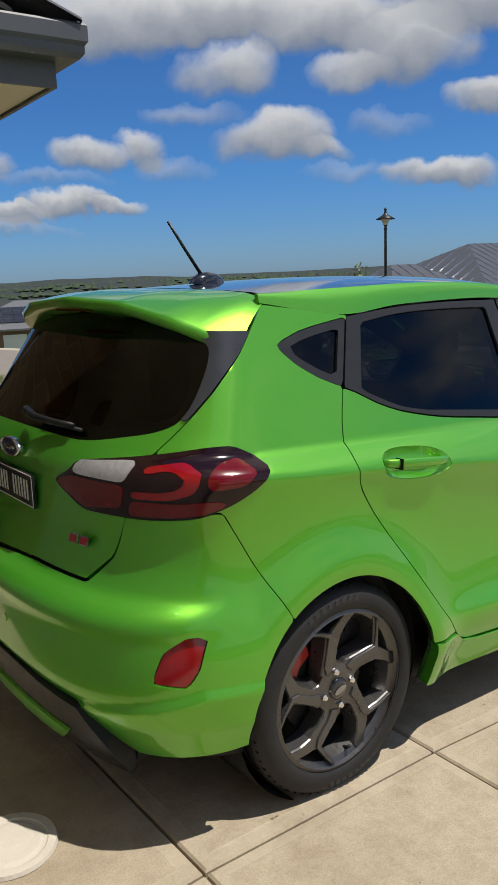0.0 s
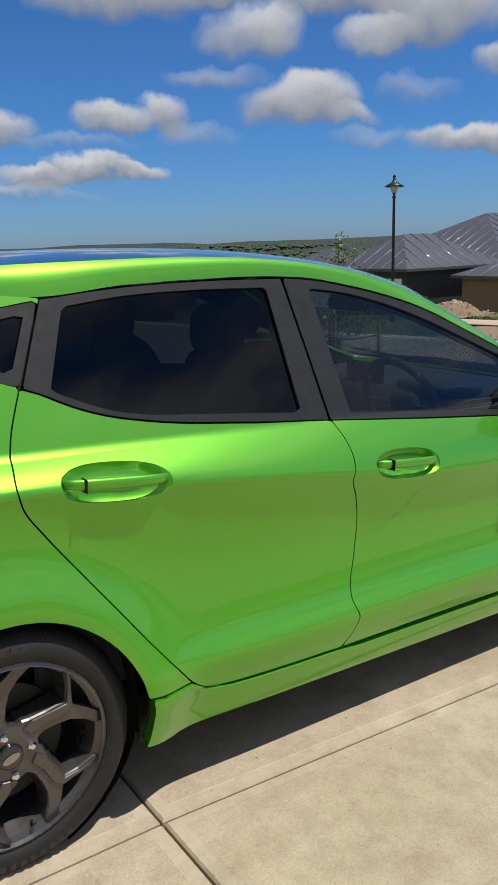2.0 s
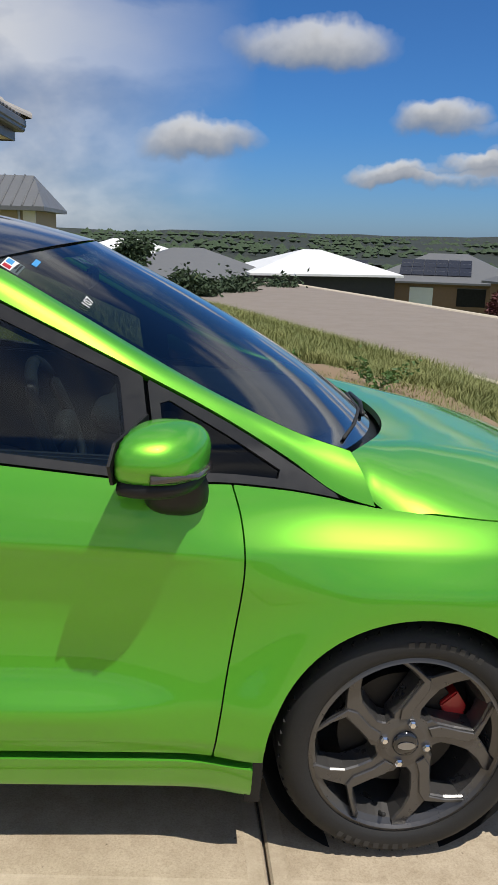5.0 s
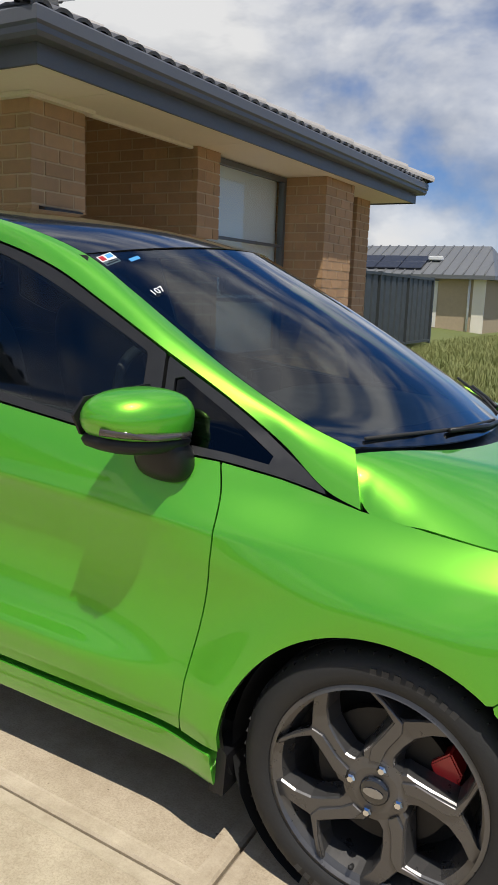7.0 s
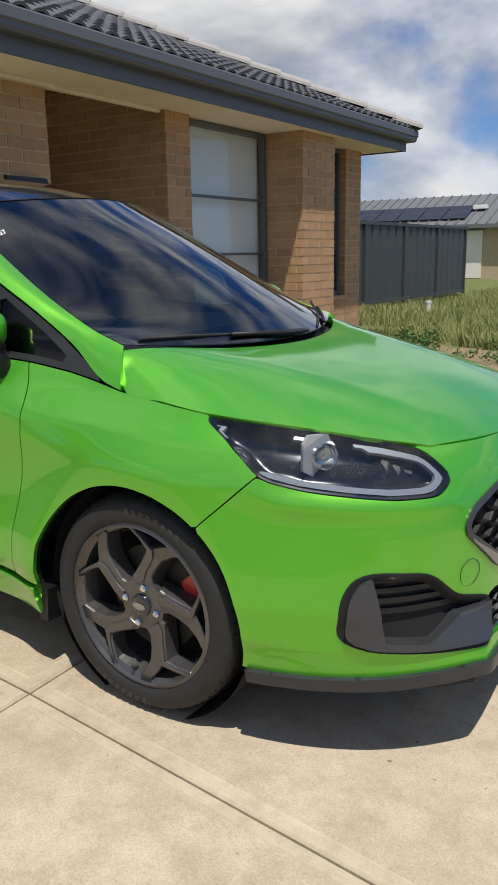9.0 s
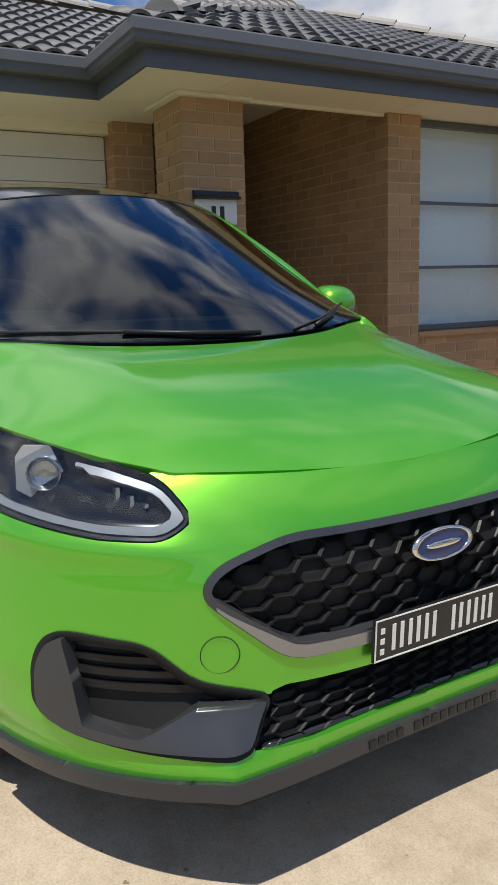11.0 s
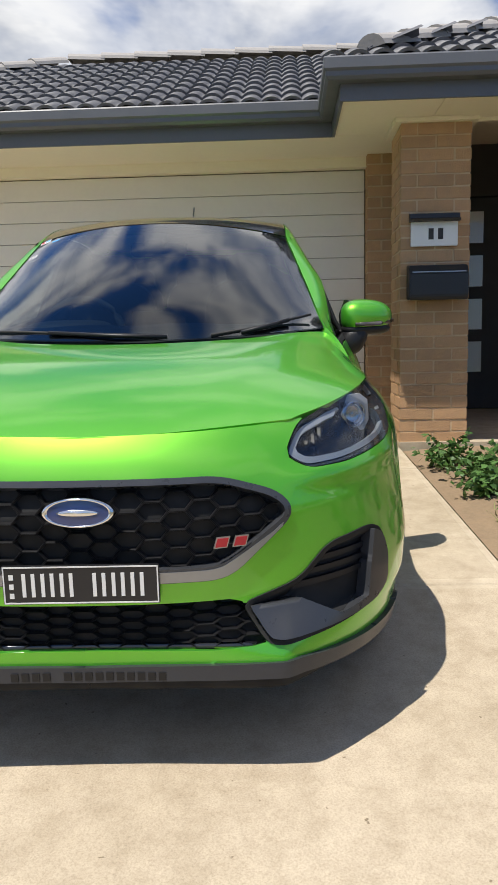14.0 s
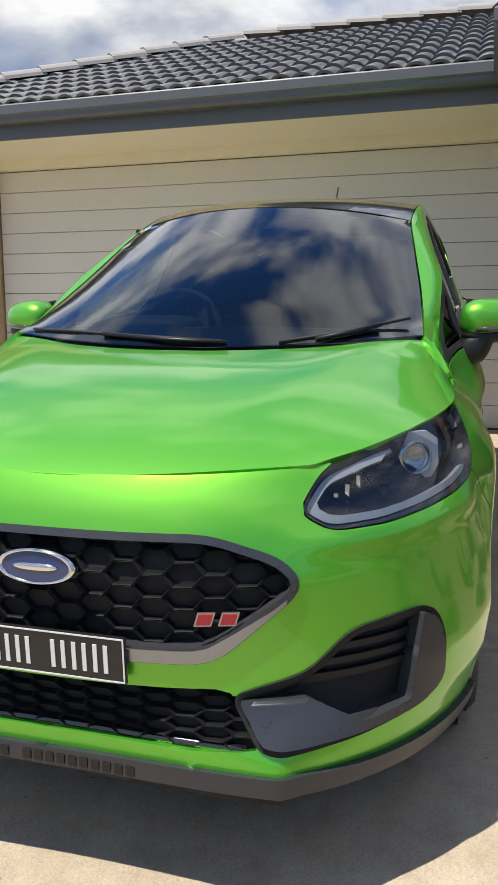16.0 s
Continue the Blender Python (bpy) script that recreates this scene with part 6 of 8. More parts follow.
def build_walls():
    # garage side
    brick_wall("garage_return_wall", (-1.40, 1.285), (-1.40, 1.62), 0.03, 2.27, 0.2)
    brick_wall("garage_return_side", (-1.62, 1.285), (-1.405, 1.285), 0.03, 2.27, 0.2)
    brick_wall("porch_left_wall", (-1.405, 1.62), (-2.7, 1.62), 0.03, 2.60, 0.12)
    brick_wall("garage_left_wall", (-1.40, -4.15), (-1.40, -3.40), 0.03, 2.27, 0.24)
    # porch
    brick_wall("porch_right_wall", (-2.7, 3.15), (-0.385, 3.15), 0.03, 2.60, 0.12)
    brick_wall("porch_end_wall", (-0.38, 3.15), (-0.38, 3.48), 0.03, 2.27, 0.3)
    brick_wall("porch_back_wall", (-2.7, 1.5), (-2.7, 2.08), 0.03, 2.60, 0.12)
    box("porch_lintel", -2.82, -2.7, 2.08, 3.15, 2.12, 2.60, RENDER_DARK, house)
    # window wall and piers
    brick_wall("window_reveal", (-0.385, 3.48), (-0.52, 3.48), 0.03, 2.27, 0.1)
    brick_wall("window_apron", (-0.44, 3.48), (-0.44, 4.84), 0.03, 0.52, 0.2)
    brick_wall("front_pier_side", (-0.60, 4.84), (-0.055, 4.84), 0.03, 2.27, 0.3)
    brick_wall("front_pier_face", (-0.05, 4.84), (-0.05, 5.52), 0.03, 2.27, 0.3)
    brick_wall("front_pier_back_side", (-0.055, 5.52), (-0.60, 5.52), 0.03, 2.27, 0.2)
    brick_wall("slot_apron", (-0.36, 5.52), (-0.36, 6.38), 0.03, 0.55, 0.2)
    brick_wall("corner_pier_side", (-0.56, 6.38), (-0.365, 6.38), 0.03, 2.27, 0.12)
    brick_wall("corner_pier_face", (-0.36, 6.38), (-0.36, 6.78), 0.03, 2.27, 0.3)
    brick_wall("end_wall", (-0.365, 6.78), (-7.5, 6.78), 0.03, 2.27, 0.2)
    box("back_wall", -9.0, -7.5, -4.15, 6.78, 0.03, 2.27, WALL_BRICK, house, "plain rear wall")
    box("left_wall", -7.5, -1.64, -4.15, -3.95, 0.03, 2.27, WALL_BRICK, house, "plain side wall")
    # soffits
    box("soffit", -1.66, -0.79, -4.55, 1.62, 2.262, 2.28, SOFFIT, house, "cream painted eave lining")
    box("soffit", -0.42, 0.075, 1.624, 3.17, 2.262, 2.28, SOFFIT, house, "cream painted eave lining")
    box("soffit", -0.62, 0.075, 3.174, 7.0, 2.262, 2.28, SOFFIT, house, "cream painted eave lining")
    box("porch_bulkhead", -0.46, -0.424, 1.60, 3.148, 2.24, 2.62, SOFFIT, house, "cream painted bulkhead over the porch opening")
    box("porch_ceiling", -2.9, -0.464, 1.50, 3.30, 2.60, 2.62, SOFFIT, house, "cream raised porch ceiling")
    box("soffit", -0.786, 0.075, 0.985, 1.62, 2.262, 2.28, SOFFIT, house, "cream painted eave lining")
    for y0, y1 in ((1.36, 1.94),):
        box("soffit_mould", -0.93, -0.35, y0, y1, 2.235, 2.262, SOFFIT, house, "cream moulding at the pier", 0.008)
    box("garage_lintel", -1.66, -1.50, -3.40, 1.29, 2.18, 2.262, SOFFIT, house, "cream beam over the garage door")
    # sun-bleached sills
    box("window_sill", -0.52, -0.40, 3.49, 4.83, 0.52, 0.57, BRICK, house, "sloping brick sill", 0.006)
    box("slot_sill", -0.52, -0.33, 5.53, 6.37, 0.55, 0.60, BRICK, house, "sloping brick sill", 0.006)


def build_garage_door():
    frame = box("garage_door", -1.63, -1.60, -3.40, 1.285, 0.03, 2.18, JOINT, house, "closed pale sectional garage door")
    n = 12
    h = 2.13 / n
    bm = prism([(0.0, 0.0035), (0.013, 0.003), (0.016, 0.005), (0.016, h - 0.005), (0.013, h - 0.001), (0.0, h - 0.001)], 4.66)
    me = bpy.data.meshes.new("slat")
    bmesh.ops.transform(bm, matrix=Matrix(((1, 0, 0, 0), (0, 0, 1, -3.385), (0, 1, 0, 0), (0, 0, 0, 1))), verts=bm.verts)
    bmesh.ops.recalc_face_normals(bm, faces=bm.faces)
    bm.to_mesh(me)
    bm.free()
    for k in range(n):
        s = place("slat", me, DOOR_PAINT, frame)
        s.location = (-1.60, 0, 0.042 + k * h)
    box("door_seal", -1.60, -1.585, -3.39, 1.28, 0.032, 0.045, RUBBER, frame)


def build_windows():
    def window(name, x, y0, y1, z0, z1, rails, blind, label):
        f = 0.045
        w = box(name, x - 0.03, x + 0.03, y0, y0 + f, z0, z1, ALUMINIUM, house, label)
        box("frame_side", x - 0.03, x + 0.03, y1 - f, y1, z0, z1, ALUMINIUM, w)
        box("frame_top", x - 0.03, x + 0.03, y0 + f, y1 - f, z1 - f, z1, ALUMINIUM, w)
        box("frame_sill", x - 0.03, x + 0.04, y0 + f, y1 - f, z0, z0 + f, ALUMINIUM, w)
        edges = [z0 + f] + [z0 + (z1 - z0) * r for r in rails] + [z1 - f]
        for r in edges[1:-1]:
            box("glazing_bar", x - 0.02, x + 0.02, y0 + f, y1 - f, r - 0.012, r + 0.012, ALUMINIUM, w)
        for a, b in zip(edges, edges[1:]):
            pane = raw("pane", [(x, y0 + f, a + 0.012), (x, y1 - f, a + 0.012), (x, y1 - f, b - 0.012), (x, y0 + f, b - 0.012)], [(0, 1, 2, 3)], PANE, w)
            pane.visible_shadow = False
        box("blind", x - 0.075, x - 0.07, y0 + 0.01, y1 - 0.01, z0 + 0.02, z1 - 0.02, blind, w, "pale blind, or dark sheet for an unlit room")

    window("front_window", -0.50, 3.485, 4.835, 0.575, 2.255, (0.31, 0.62), BLIND, "aluminium window with pale blind drawn")
    # no blind in the slot: a near-black sheet stands in for its unlit room
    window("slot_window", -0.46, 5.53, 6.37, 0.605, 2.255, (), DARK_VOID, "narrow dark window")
    box("front_recess", -0.62, -0.58, 3.4, 6.5, 0.05, 2.26, RENDER_DARK, house)
    d = box("front_door", -2.78, -2.74, 2.12, 3.10, 0.05, 2.11, RENDER_DARK, house, "dark front door with glass panes", 0.004)
    for k in range(4):
        z = 0.42 + k * 0.42
        pane = raw("door_pane", [(-2.73, 2.30, z), (-2.73, 2.55, z), (-2.73, 2.55, z + 0.30), (-2.73, 2.30, z + 0.30)], [(0, 1, 2, 3)], PANE, d)
        box("pane_backing", -2.738, -2.736, 2.30, 2.55, z, z + 0.30, BLIND, d)
    box("door_latch", -2.735, -2.69, 2.16, 2.2, 1.0, 1.16, CHROME, d, "bright door lock", 0.004)
    tube("door_lever", [(-2.70, 2.18, 1.04), (-2.66, 2.18, 1.04), (-2.66, 2.30, 1.04)], 0.009, CHROME, d)


def build_letterbox():
    sign = box("number_sign", -0.398, -0.375, 1.48, 1.80, 1.41, 1.575, WHITE_PAINT, house, "white sign whose digits are plain bars", 0.003)
    for y in (1.60, 1.665):
        box("sign_bar", -0.3755, -0.3735, y, y + 0.035, 1.455, 1.53, RENDER_DARK, sign)
    bm = prism([(0.0, 1.575), (0.075, 1.575), (0.08, 1.59), (0.05, 1.597), (0.045, 1.625), (0.0, 1.635)], 0.34)
    bmesh.ops.transform(bm, matrix=Matrix(((1, 0, 0, -0.40), (0, 0, 1, 1.47), (0, 1, 0, 0), (0, 0, 0, 1))), verts=bm.verts)
    part("sign_hood", bm, IRON_BLACK, sign, "small black hood over the sign")
    bm = prism([(0.0, 1.05), (0.13, 1.04), (0.14, 1.07), (0.14, 1.22), (0.10, 1.275), (0.0, 1.285)], 0.40)
    bmesh.ops.bevel(bm, geom=list(bm.edges), offset=0.006, segments=2, affect="EDGES")
    bmesh.ops.transform(bm, matrix=Matrix(((1, 0, 0, -0.40), (0, 0, 1, 1.455), (0, 1, 0, 0), (0, 0, 0, 1))), verts=bm.verts)
    lb = part("letterbox", bm, IRON_BLACK, None, smooth=False)
    lb.matrix_basis = HOUSE
    tagged(lb, "black steel letterbox fixed to the brick pier", "letterbox")
    box("letter_flap", -0.262, -0.257, 1.475, 1.835, 1.225, 1.232, STEEL, lb)


def sweep(name, path, profile, material, parent, label=""):
    """A profile of (outwards, up) drawn along a plan path with mitred corners; outwards is to the right of the way."""
    pts = [Vector((*p, 0)) for p in path]
    rows = []
    for i, p in enumerate(pts):
        ds = []
        if i:
            ds.append((p - pts[i - 1]).normalized())
        if i < len(pts) - 1:
            ds.append((pts[i + 1] - p).normalized())
        ns = [Vector((d.y, -d.x, 0)) for d in ds]
        n = sum(ns, Vector()) / len(ns)
        n = n / max(n.length_squared, 0.2)
        rows.append([(p + n * o + Vector((0, 0, z))) for o, z in profile])
    k = len(profile)
    verts = [v for r in rows for v in r]
    faces = []
    for i in range(len(rows) - 1):
        for j in range(k):
            faces.append((i * k + j, (i + 1) * k + j, (i + 1) * k + (j + 1) % k, i * k + (j + 1) % k))
    faces.append(tuple(range(k)))
    faces.append(tuple((len(rows) - 1) * k + j for j in range(k))[::-1])
    return raw(name, verts, faces, material, parent, label)


def build_roof():
    path = [(-6.5, -4.55), (-0.79, -4.55), (-0.79, 0.985), (0.08, 0.985), (0.08, 7.02), (-7.5, 7.02)]
    sweep("fascia", path, [(0.0, 2.25), (0.018, 2.25), (0.018, 2.44), (0.0, 2.44)], GUTTER, house, "charcoal fascia board")
    sweep("gutter", path, [(0.020, 2.352), (0.095, 2.352), (0.112, 2.372), (0.112, 2.40), (0.125, 2.415), (0.125, 2.475), (0.118, 2.485), (0.10, 2.485), (0.10, 2.42), (0.03, 2.39), (0.02, 2.44)], GUTTER, house, "charcoal steel gutter")
    slope = radians(24)
    run = 0.30
    c, s = math.cos(slope), math.sin(slope)
    roof_z = 2.465
    # under-sheets: garage front, porch front, porch left side, and the plain rest
    ridge_run = 2.95
    h = ridge_run * math.tan(slope)
    ex, gx = 0.17, -0.70
    V = [(gx, -4.65, roof_z), (gx, 0.90, roof_z), (gx - ridge_run, -4.65 + ridge_run, roof_z + h), (gx - ridge_run, 0.90 + ridge_run, roof_z + h),
         (ex, 0.90, roof_z), (ex, 7.12, roof_z), (ex - 3.11, 0.90 + 3.11, roof_z + 3.11 * math.tan(slope)), (ex - 3.11, 7.12 - 3.11, roof_z + 3.11 * math.tan(slope)),
         (-8.0, -4.65, roof_z), (-8.0, 7.12, roof_z), (ex - 3.11 - 0.5, 4.01, roof_z + 3.11 * math.tan(slope))]
    V = [(x, y, z - 0.045) for x, y, z in V]
    roof = raw("roof", V, [(0, 1, 3, 2), (4, 5, 7, 6), (4, 6, 3, 1), (0, 2, 8), (5, 9, 7), (2, 3, 10, 9, 8), (3, 6, 7, 9, 10)], JOINT, house, "charcoal double-roll tile roof")
    # one tile: two rolls, .30 wide, .36 long, at its own slope
    seg = 12
    prof = [(0.302 * k / seg, 0.034 * abs(math.sin(math.pi * 2 * k / seg)) ** 0.75) for k in range(seg + 1)]
    verts, faces = [], []
    for dist, lift in ((0.0, 0.026), (0.36, 0.0)):
        verts += [(-dist, u - 0.151, z + lift) for u, z in prof]
    verts += [(0.0, u - 0.151, z + 0.026 - 0.020) for u, z in prof]
    n = seg + 1
    for k in range(seg):
        faces += [(k, k + 1, n + k + 1, n + k), (k, 2 * n + k, 2 * n + k + 1, k + 1)]
    tile = bpy.data.meshes.new("tile")
    tile.from_pydata(verts, [], faces)
    tile.materials.append(ROOF_TILE)
    tile.polygons.foreach_set("use_smooth", [i % 2 == 0 for i in range(len(faces))])
    left, jv, jf = [290], [], []

    def lay(m):
        if left[0] > 0:
            left[0] -= 1
            ob = place("tile", tile, None, roof)
            ob.matrix_basis = m
        else:
            k = len(jv)
            jv.extend(m @ Vector(v) for v in verts)
            jf.extend(tuple(i + k for i in f) for f in faces)

    pitch = Matrix.Rotation(slope, 4, "Y")
    for r in range(10):
        d = r * run * c + 0.0
        ys = [-4.5 + 0.3 * k for k in range(40)]
        for y in ys:
            if -4.65 + d - 0.08 < y < 0.90 + d + 0.1:
                lay(Matrix.Translation((gx - d, y, roof_z + d * math.tan(slope))) @ pitch)
    for r in range(10):
        d = r * run * c
        for k in range(30):
            x = ex - 0.1 - 0.3 * k
            if gx - d - 0.05 < x < ex - d - 0.10:
                lay(Matrix.Translation((x, 0.90 + d, roof_z + d * math.tan(slope))) @ Matrix.Rotation(radians(-90), 4, "Z") @ pitch)
    for r in range(11):
        d = r * run * c
        for k in range(40):
            y = 1.0 + 0.3 * k
            if 0.90 + d + 0.08 < y < 7.12 - d - 0.02:
                lay(Matrix.Translation((ex - d, y, roof_z + d * math.tan(slope))) @ pitch)
    if jv:
        far = raw("roof_tiles", jv, jf, ROOF_TILE, roof, smooth=True)
        far["kind"] = "stuff"
    # ridge and hip caps
    def caps(p, q):
        p, q = Vector(p), Vector(q)
        d = (q - p).normalized()
        count = int((q - p).length / 0.36)
        side = d.cross(Vector((0, 0, 1))).normalized()
        up = side.cross(d)
        for i in range(count):
            a = p + d * (i * 0.36)
            b = a + d * 0.40
            v, f = [], []
            for base, lift in ((a, 0.052), (b, 0.03)):
                for k in range(9):
                    g = math.pi * k / 8
                    v.append(base + side * 0.115 * math.cos(g) + up * (0.085 * math.sin(g) + lift - 0.02))
            for k in range(8):
                f.append((k, k + 1, 10 + k, 9 + k))
            f.append(tuple(range(9)))
            raw("ridge_cap", v, f, RIDGE_TILE, roof, "grey ridge capping")
    H = roof_z
    caps((gx + 0.05, -4.7, H), (gx - ridge_run, -4.65 + ridge_run, H + h))
    caps((gx - ridge_run, -4.65 + ridge_run, H + h), (gx - ridge_run, 0.90 + ridge_run - 0.3, H + h))
    caps((ex - 0.28, 1.18, H + 0.28 * math.tan(slope)), (ex - 3.11, 0.90 + 3.11, H + 3.11 * math.tan(slope)))
    caps((ex + 0.03, 7.15, H), (ex - 3.11, 7.12 - 3.11, H + 3.11 * math.tan(slope)))


build_walls()
build_garage_door()
build_windows()
build_letterbox()


def build_pier():
    """The square porch pier, brick by brick."""
    x0, x1, y0, y1 = -0.88, -0.40, 1.41, 1.89
    core = box("porch_pier", x0 + 0.006, x1 - 0.006, y0 + 0.006, y1 - 0.006, 0.03, 2.235, MORTAR, house, "square tan brick pier")
    shapes = {}

    def shape(w, d):
        key = (round(w, 3), round(d, 3))
        if key not in shapes:
            bm = box_bm(-w / 2, w / 2, -d / 2, d / 2, 0, 0.075, 0.003)
            me = bpy.data.meshes.new("brick")
            bm.to_mesh(me)
            bm.free()
            me.materials.append(BRICK)
            shapes[key] = me
        return shapes[key]

    rng = random.Random(4)
    for k in range(26):
        z = 0.035 + k * 0.0848
        t = 0.11
        if k % 2 == 0:
            spots = [(x1 - t / 2, y0 + 0.1185, t, 0.231), (x1 - t / 2, y1 - 0.1185, t, 0.231), (x0 + t / 2, y0 + 0.1185, t, 0.231), (x0 + t / 2, y1 - 0.1185, t, 0.231),
                     ((x0 + x1) / 2, y0 + t / 2, 0.242, t), ((x0 + x1) / 2, y1 - t / 2, 0.242, t)]
        else:
            spots = [(x1 - 0.1185, y0 + t / 2, 0.231, t), (x1 - 0.1185, y1 - t / 2, 0.231, t), (x0 + 0.1185, y0 + t / 2, 0.231, t), (x0 + 0.1185, y1 - t / 2, 0.231, t),
                     (x1 - t / 2, (y0 + y1) / 2, t, 0.242), (x0 + t / 2, (y0 + y1) / 2, t, 0.242)]
        for x, y, w, d in spots:
            b = place("brick", shape(w, d), None, core)
            b.location = (x + rng.uniform(-0.0012, 0.0012), y + rng.uniform(-0.0012, 0.0012), z)



# ---- street and surroundings ----
STREET = Vector((-0.27, 0.963, 0)).normalized()
ACROSS = Vector((0.963, 0.27, 0)).normalized()


def street_point(d, along, z):
    p = ACROSS * d + STREET * along
    return (p.x, p.y, z)


def build_road():
    road = raw("road", [street_point(d, a, -2.15) for a in (-120, 160) for d in (14.25, 24.95)], [(0, 1, 3, 2)], ASPHALT)
    tagged(road, "sun-bleached grey asphalt road", "road", kind="structure")
    for name, d0, d1 in (("kerb_near", 13.9, 14.35), ("kerb_far", 24.85, 25.3)):
        lo, hi = (-2.09, -2.2) if name == "kerb_near" else (-2.2, -2.09)
        prof = [(d0, -2.35), (d0, lo), (d0 + 0.16, -2.085 if lo > -2.1 else -2.10), (d1 - 0.16, -2.085 if hi > -2.1 else -2.10), (d1, hi), (d1, -2.35)]
        v = [street_point(d, a, z) for a in (-120, 160) for d, z in prof]
        k = len(prof)
        tagged(raw(name, v, [(i, i + 1, k + i + 1, k + i) for i in range(k - 1)], KERB), "pale rolled concrete kerb", "kerb", kind="structure")
    path = [street_point(d, a, -2.07) for d, a in ((29.7, -80), (31.6, -80), (31.6, 12), (29.7, 12))]
    tagged(raw("footpath", path, [(0, 1, 2, 3)], CONCRETE_SMOOTH), "pale concrete footpath", "footpath", kind="structure")
    bed = [street_point(d, a, -2.085) for d, a in ((25.5, 2.0), (29.4, 2.0), (29.4, 10.0), (27.5, 11.4), (25.5, 8.5))]
    tagged(raw("bare_verge", bed, [(0, 1, 2, 3, 4)], SOIL), "bare brown soil on the verge", "soil", kind="structure")


def build_lamp():
    base = Vector((25.8, 22.8, -2.3))
    lamp = thing("street_lamp", "tall black heritage street lamp with lantern", "street lamp", m=Matrix.Translation(base))
    prof = [(0.075, 0.0), (0.085, 0.02), (0.075, 0.25), (0.055, 0.32), (0.05, 0.5), (0.038, 3.75), (0.05, 3.78), (0.05, 3.82), (0.03, 3.86), (0.06, 3.92), (0.0, 3.94)]
    v, f = lathe(prof, 20)
    raw("pole", v, f, IRON_BLACK, lamp, smooth=True)
    v, f = lathe([(0.06, 3.92), (0.13, 4.10), (0.12, 4.12), (0.05, 3.95)], 16)
    raw("lantern_glass", v, f, FROST, lamp, "frosted lantern glass")
    v, f = lathe([(0.28, 4.09), (0.285, 4.10), (0.16, 4.18), (0.07, 4.24), (0.04, 4.30), (0.03, 4.36), (0.05, 4.39), (0.02, 4.43), (0.0, 4.47)], 20)
    raw("lantern_hood", v, f, IRON_BLACK, lamp, "black lantern hood", smooth=True)
    lamp.scale = (1.54, 1.54, 1.455)


def leaf_cloud(name, spots, size, material, parent, rng, label=""):
    """Leaves as small folded blades round the given spots."""
    v, f = [], []
    for p in spots:
        d = Vector((rng.uniform(-1, 1), rng.uniform(-1, 1), rng.uniform(-0.8, 0.4))).normalized()
        s = d.orthogonal().normalized()
        s.rotate(Matrix.Rotation(rng.uniform(0, 6.28), 3, d))
        l, w = size * rng.uniform(0.7, 1.3), size * 0.24
        k = len(v)
        v += [p, p + d * l * 0.45 + s * w, p + d * l, p + d * l * 0.45 - s * w]
        f += [(k, k + 1, k + 2), (k, k + 2, k + 3)]
    return raw(name, v, f, material, parent, label)


def build_sapling():
    rng = random.Random(11)
    def out(x, y, z):
        return Vector((0.893 + (x - 0.893) * 0.968, -2.434 + (y + 2.434) * 0.968, 1.379 + (z - 1.379) * 0.968))

    base = Vector((9.32, 8.31, ground_z(9.32, 8.31) - 0.06))
    tree = thing("sapling", "young street tree tied between timber stakes", "tree", m=Matrix.Translation(base) @ Matrix.Diagonal((0.968, 0.968, 1.12, 1)))
    trunk = [(0, 0, 0), (0.02, 0.01, 0.5), (0.0, 0.03, 1.1), (0.03, 0.0, 1.7), (0.02, 0.02, 2.45)]
    tube("trunk", trunk, 0.028, BARK, tree, taper=0.008)
    spots = []
    for k in range(30):
        z = rng.uniform(0.35, 2.4)
        a = rng.uniform(0, 6.28)
        l = rng.uniform(0.18, 0.55) * (1.15 - 0.35 * abs(z - 1.2))
        tip = Vector((math.cos(a) * l, math.sin(a) * l, z + l * 0.45))
        root = Vector((0.01, 0.01, z))
        tube("branch", [root, root.lerp(tip, 0.55) + Vector((0, 0, 0.03)), tip], 0.008, BARK, tree, sides=5, taper=0.003)
        for _ in range(34):
            spots.append(root.lerp(tip, rng.uniform(0.3, 1.1)) + Vector((rng.gauss(0, 0.06), rng.gauss(0, 0.06), rng.gauss(0, 0.07))))
    for _ in range(170):
        spots.append(Vector((rng.gauss(0.02, 0.06), rng.gauss(0.02, 0.06), rng.uniform(1.9, 2.75))))
    leaf_cloud("crown", spots, 0.075, LEAF, tree, rng, "sparse olive-green leaves")
    stakes = [(9.75, 7.75), (9.45, 8.75), (8.95, 9.75), (9.2, 8.35)]
    for x, y in stakes:
        s = thing("tree_stake", "weathered timber stake beside the sapling", "stake", "tree stakes", Matrix.Translation((out(x, y, 0).x, out(x, y, 0).y, ground_z(out(x, y, 0).x, out(x, y, 0).y) - 0.1)))
        part("post", box_bm(-0.026, 0.026, -0.026, 0.026, 0, 0.06 - ground_z(out(x, y, 0).x, out(x, y, 0).y) + 0.1, 0.005), STAKE_WOOD, s)
    tie = tube("tree_tie", [out(*p) for p in ((9.75, 7.75, -0.25), (9.5, 8.3, -0.36), (9.37, 8.9, -0.33), (9.15, 9.3, -0.27), (8.95, 9.75, -0.17))], 0.018, STAKE_WOOD)
    tagged(tie, "grey hessian tie slung between stakes", "tree tie")


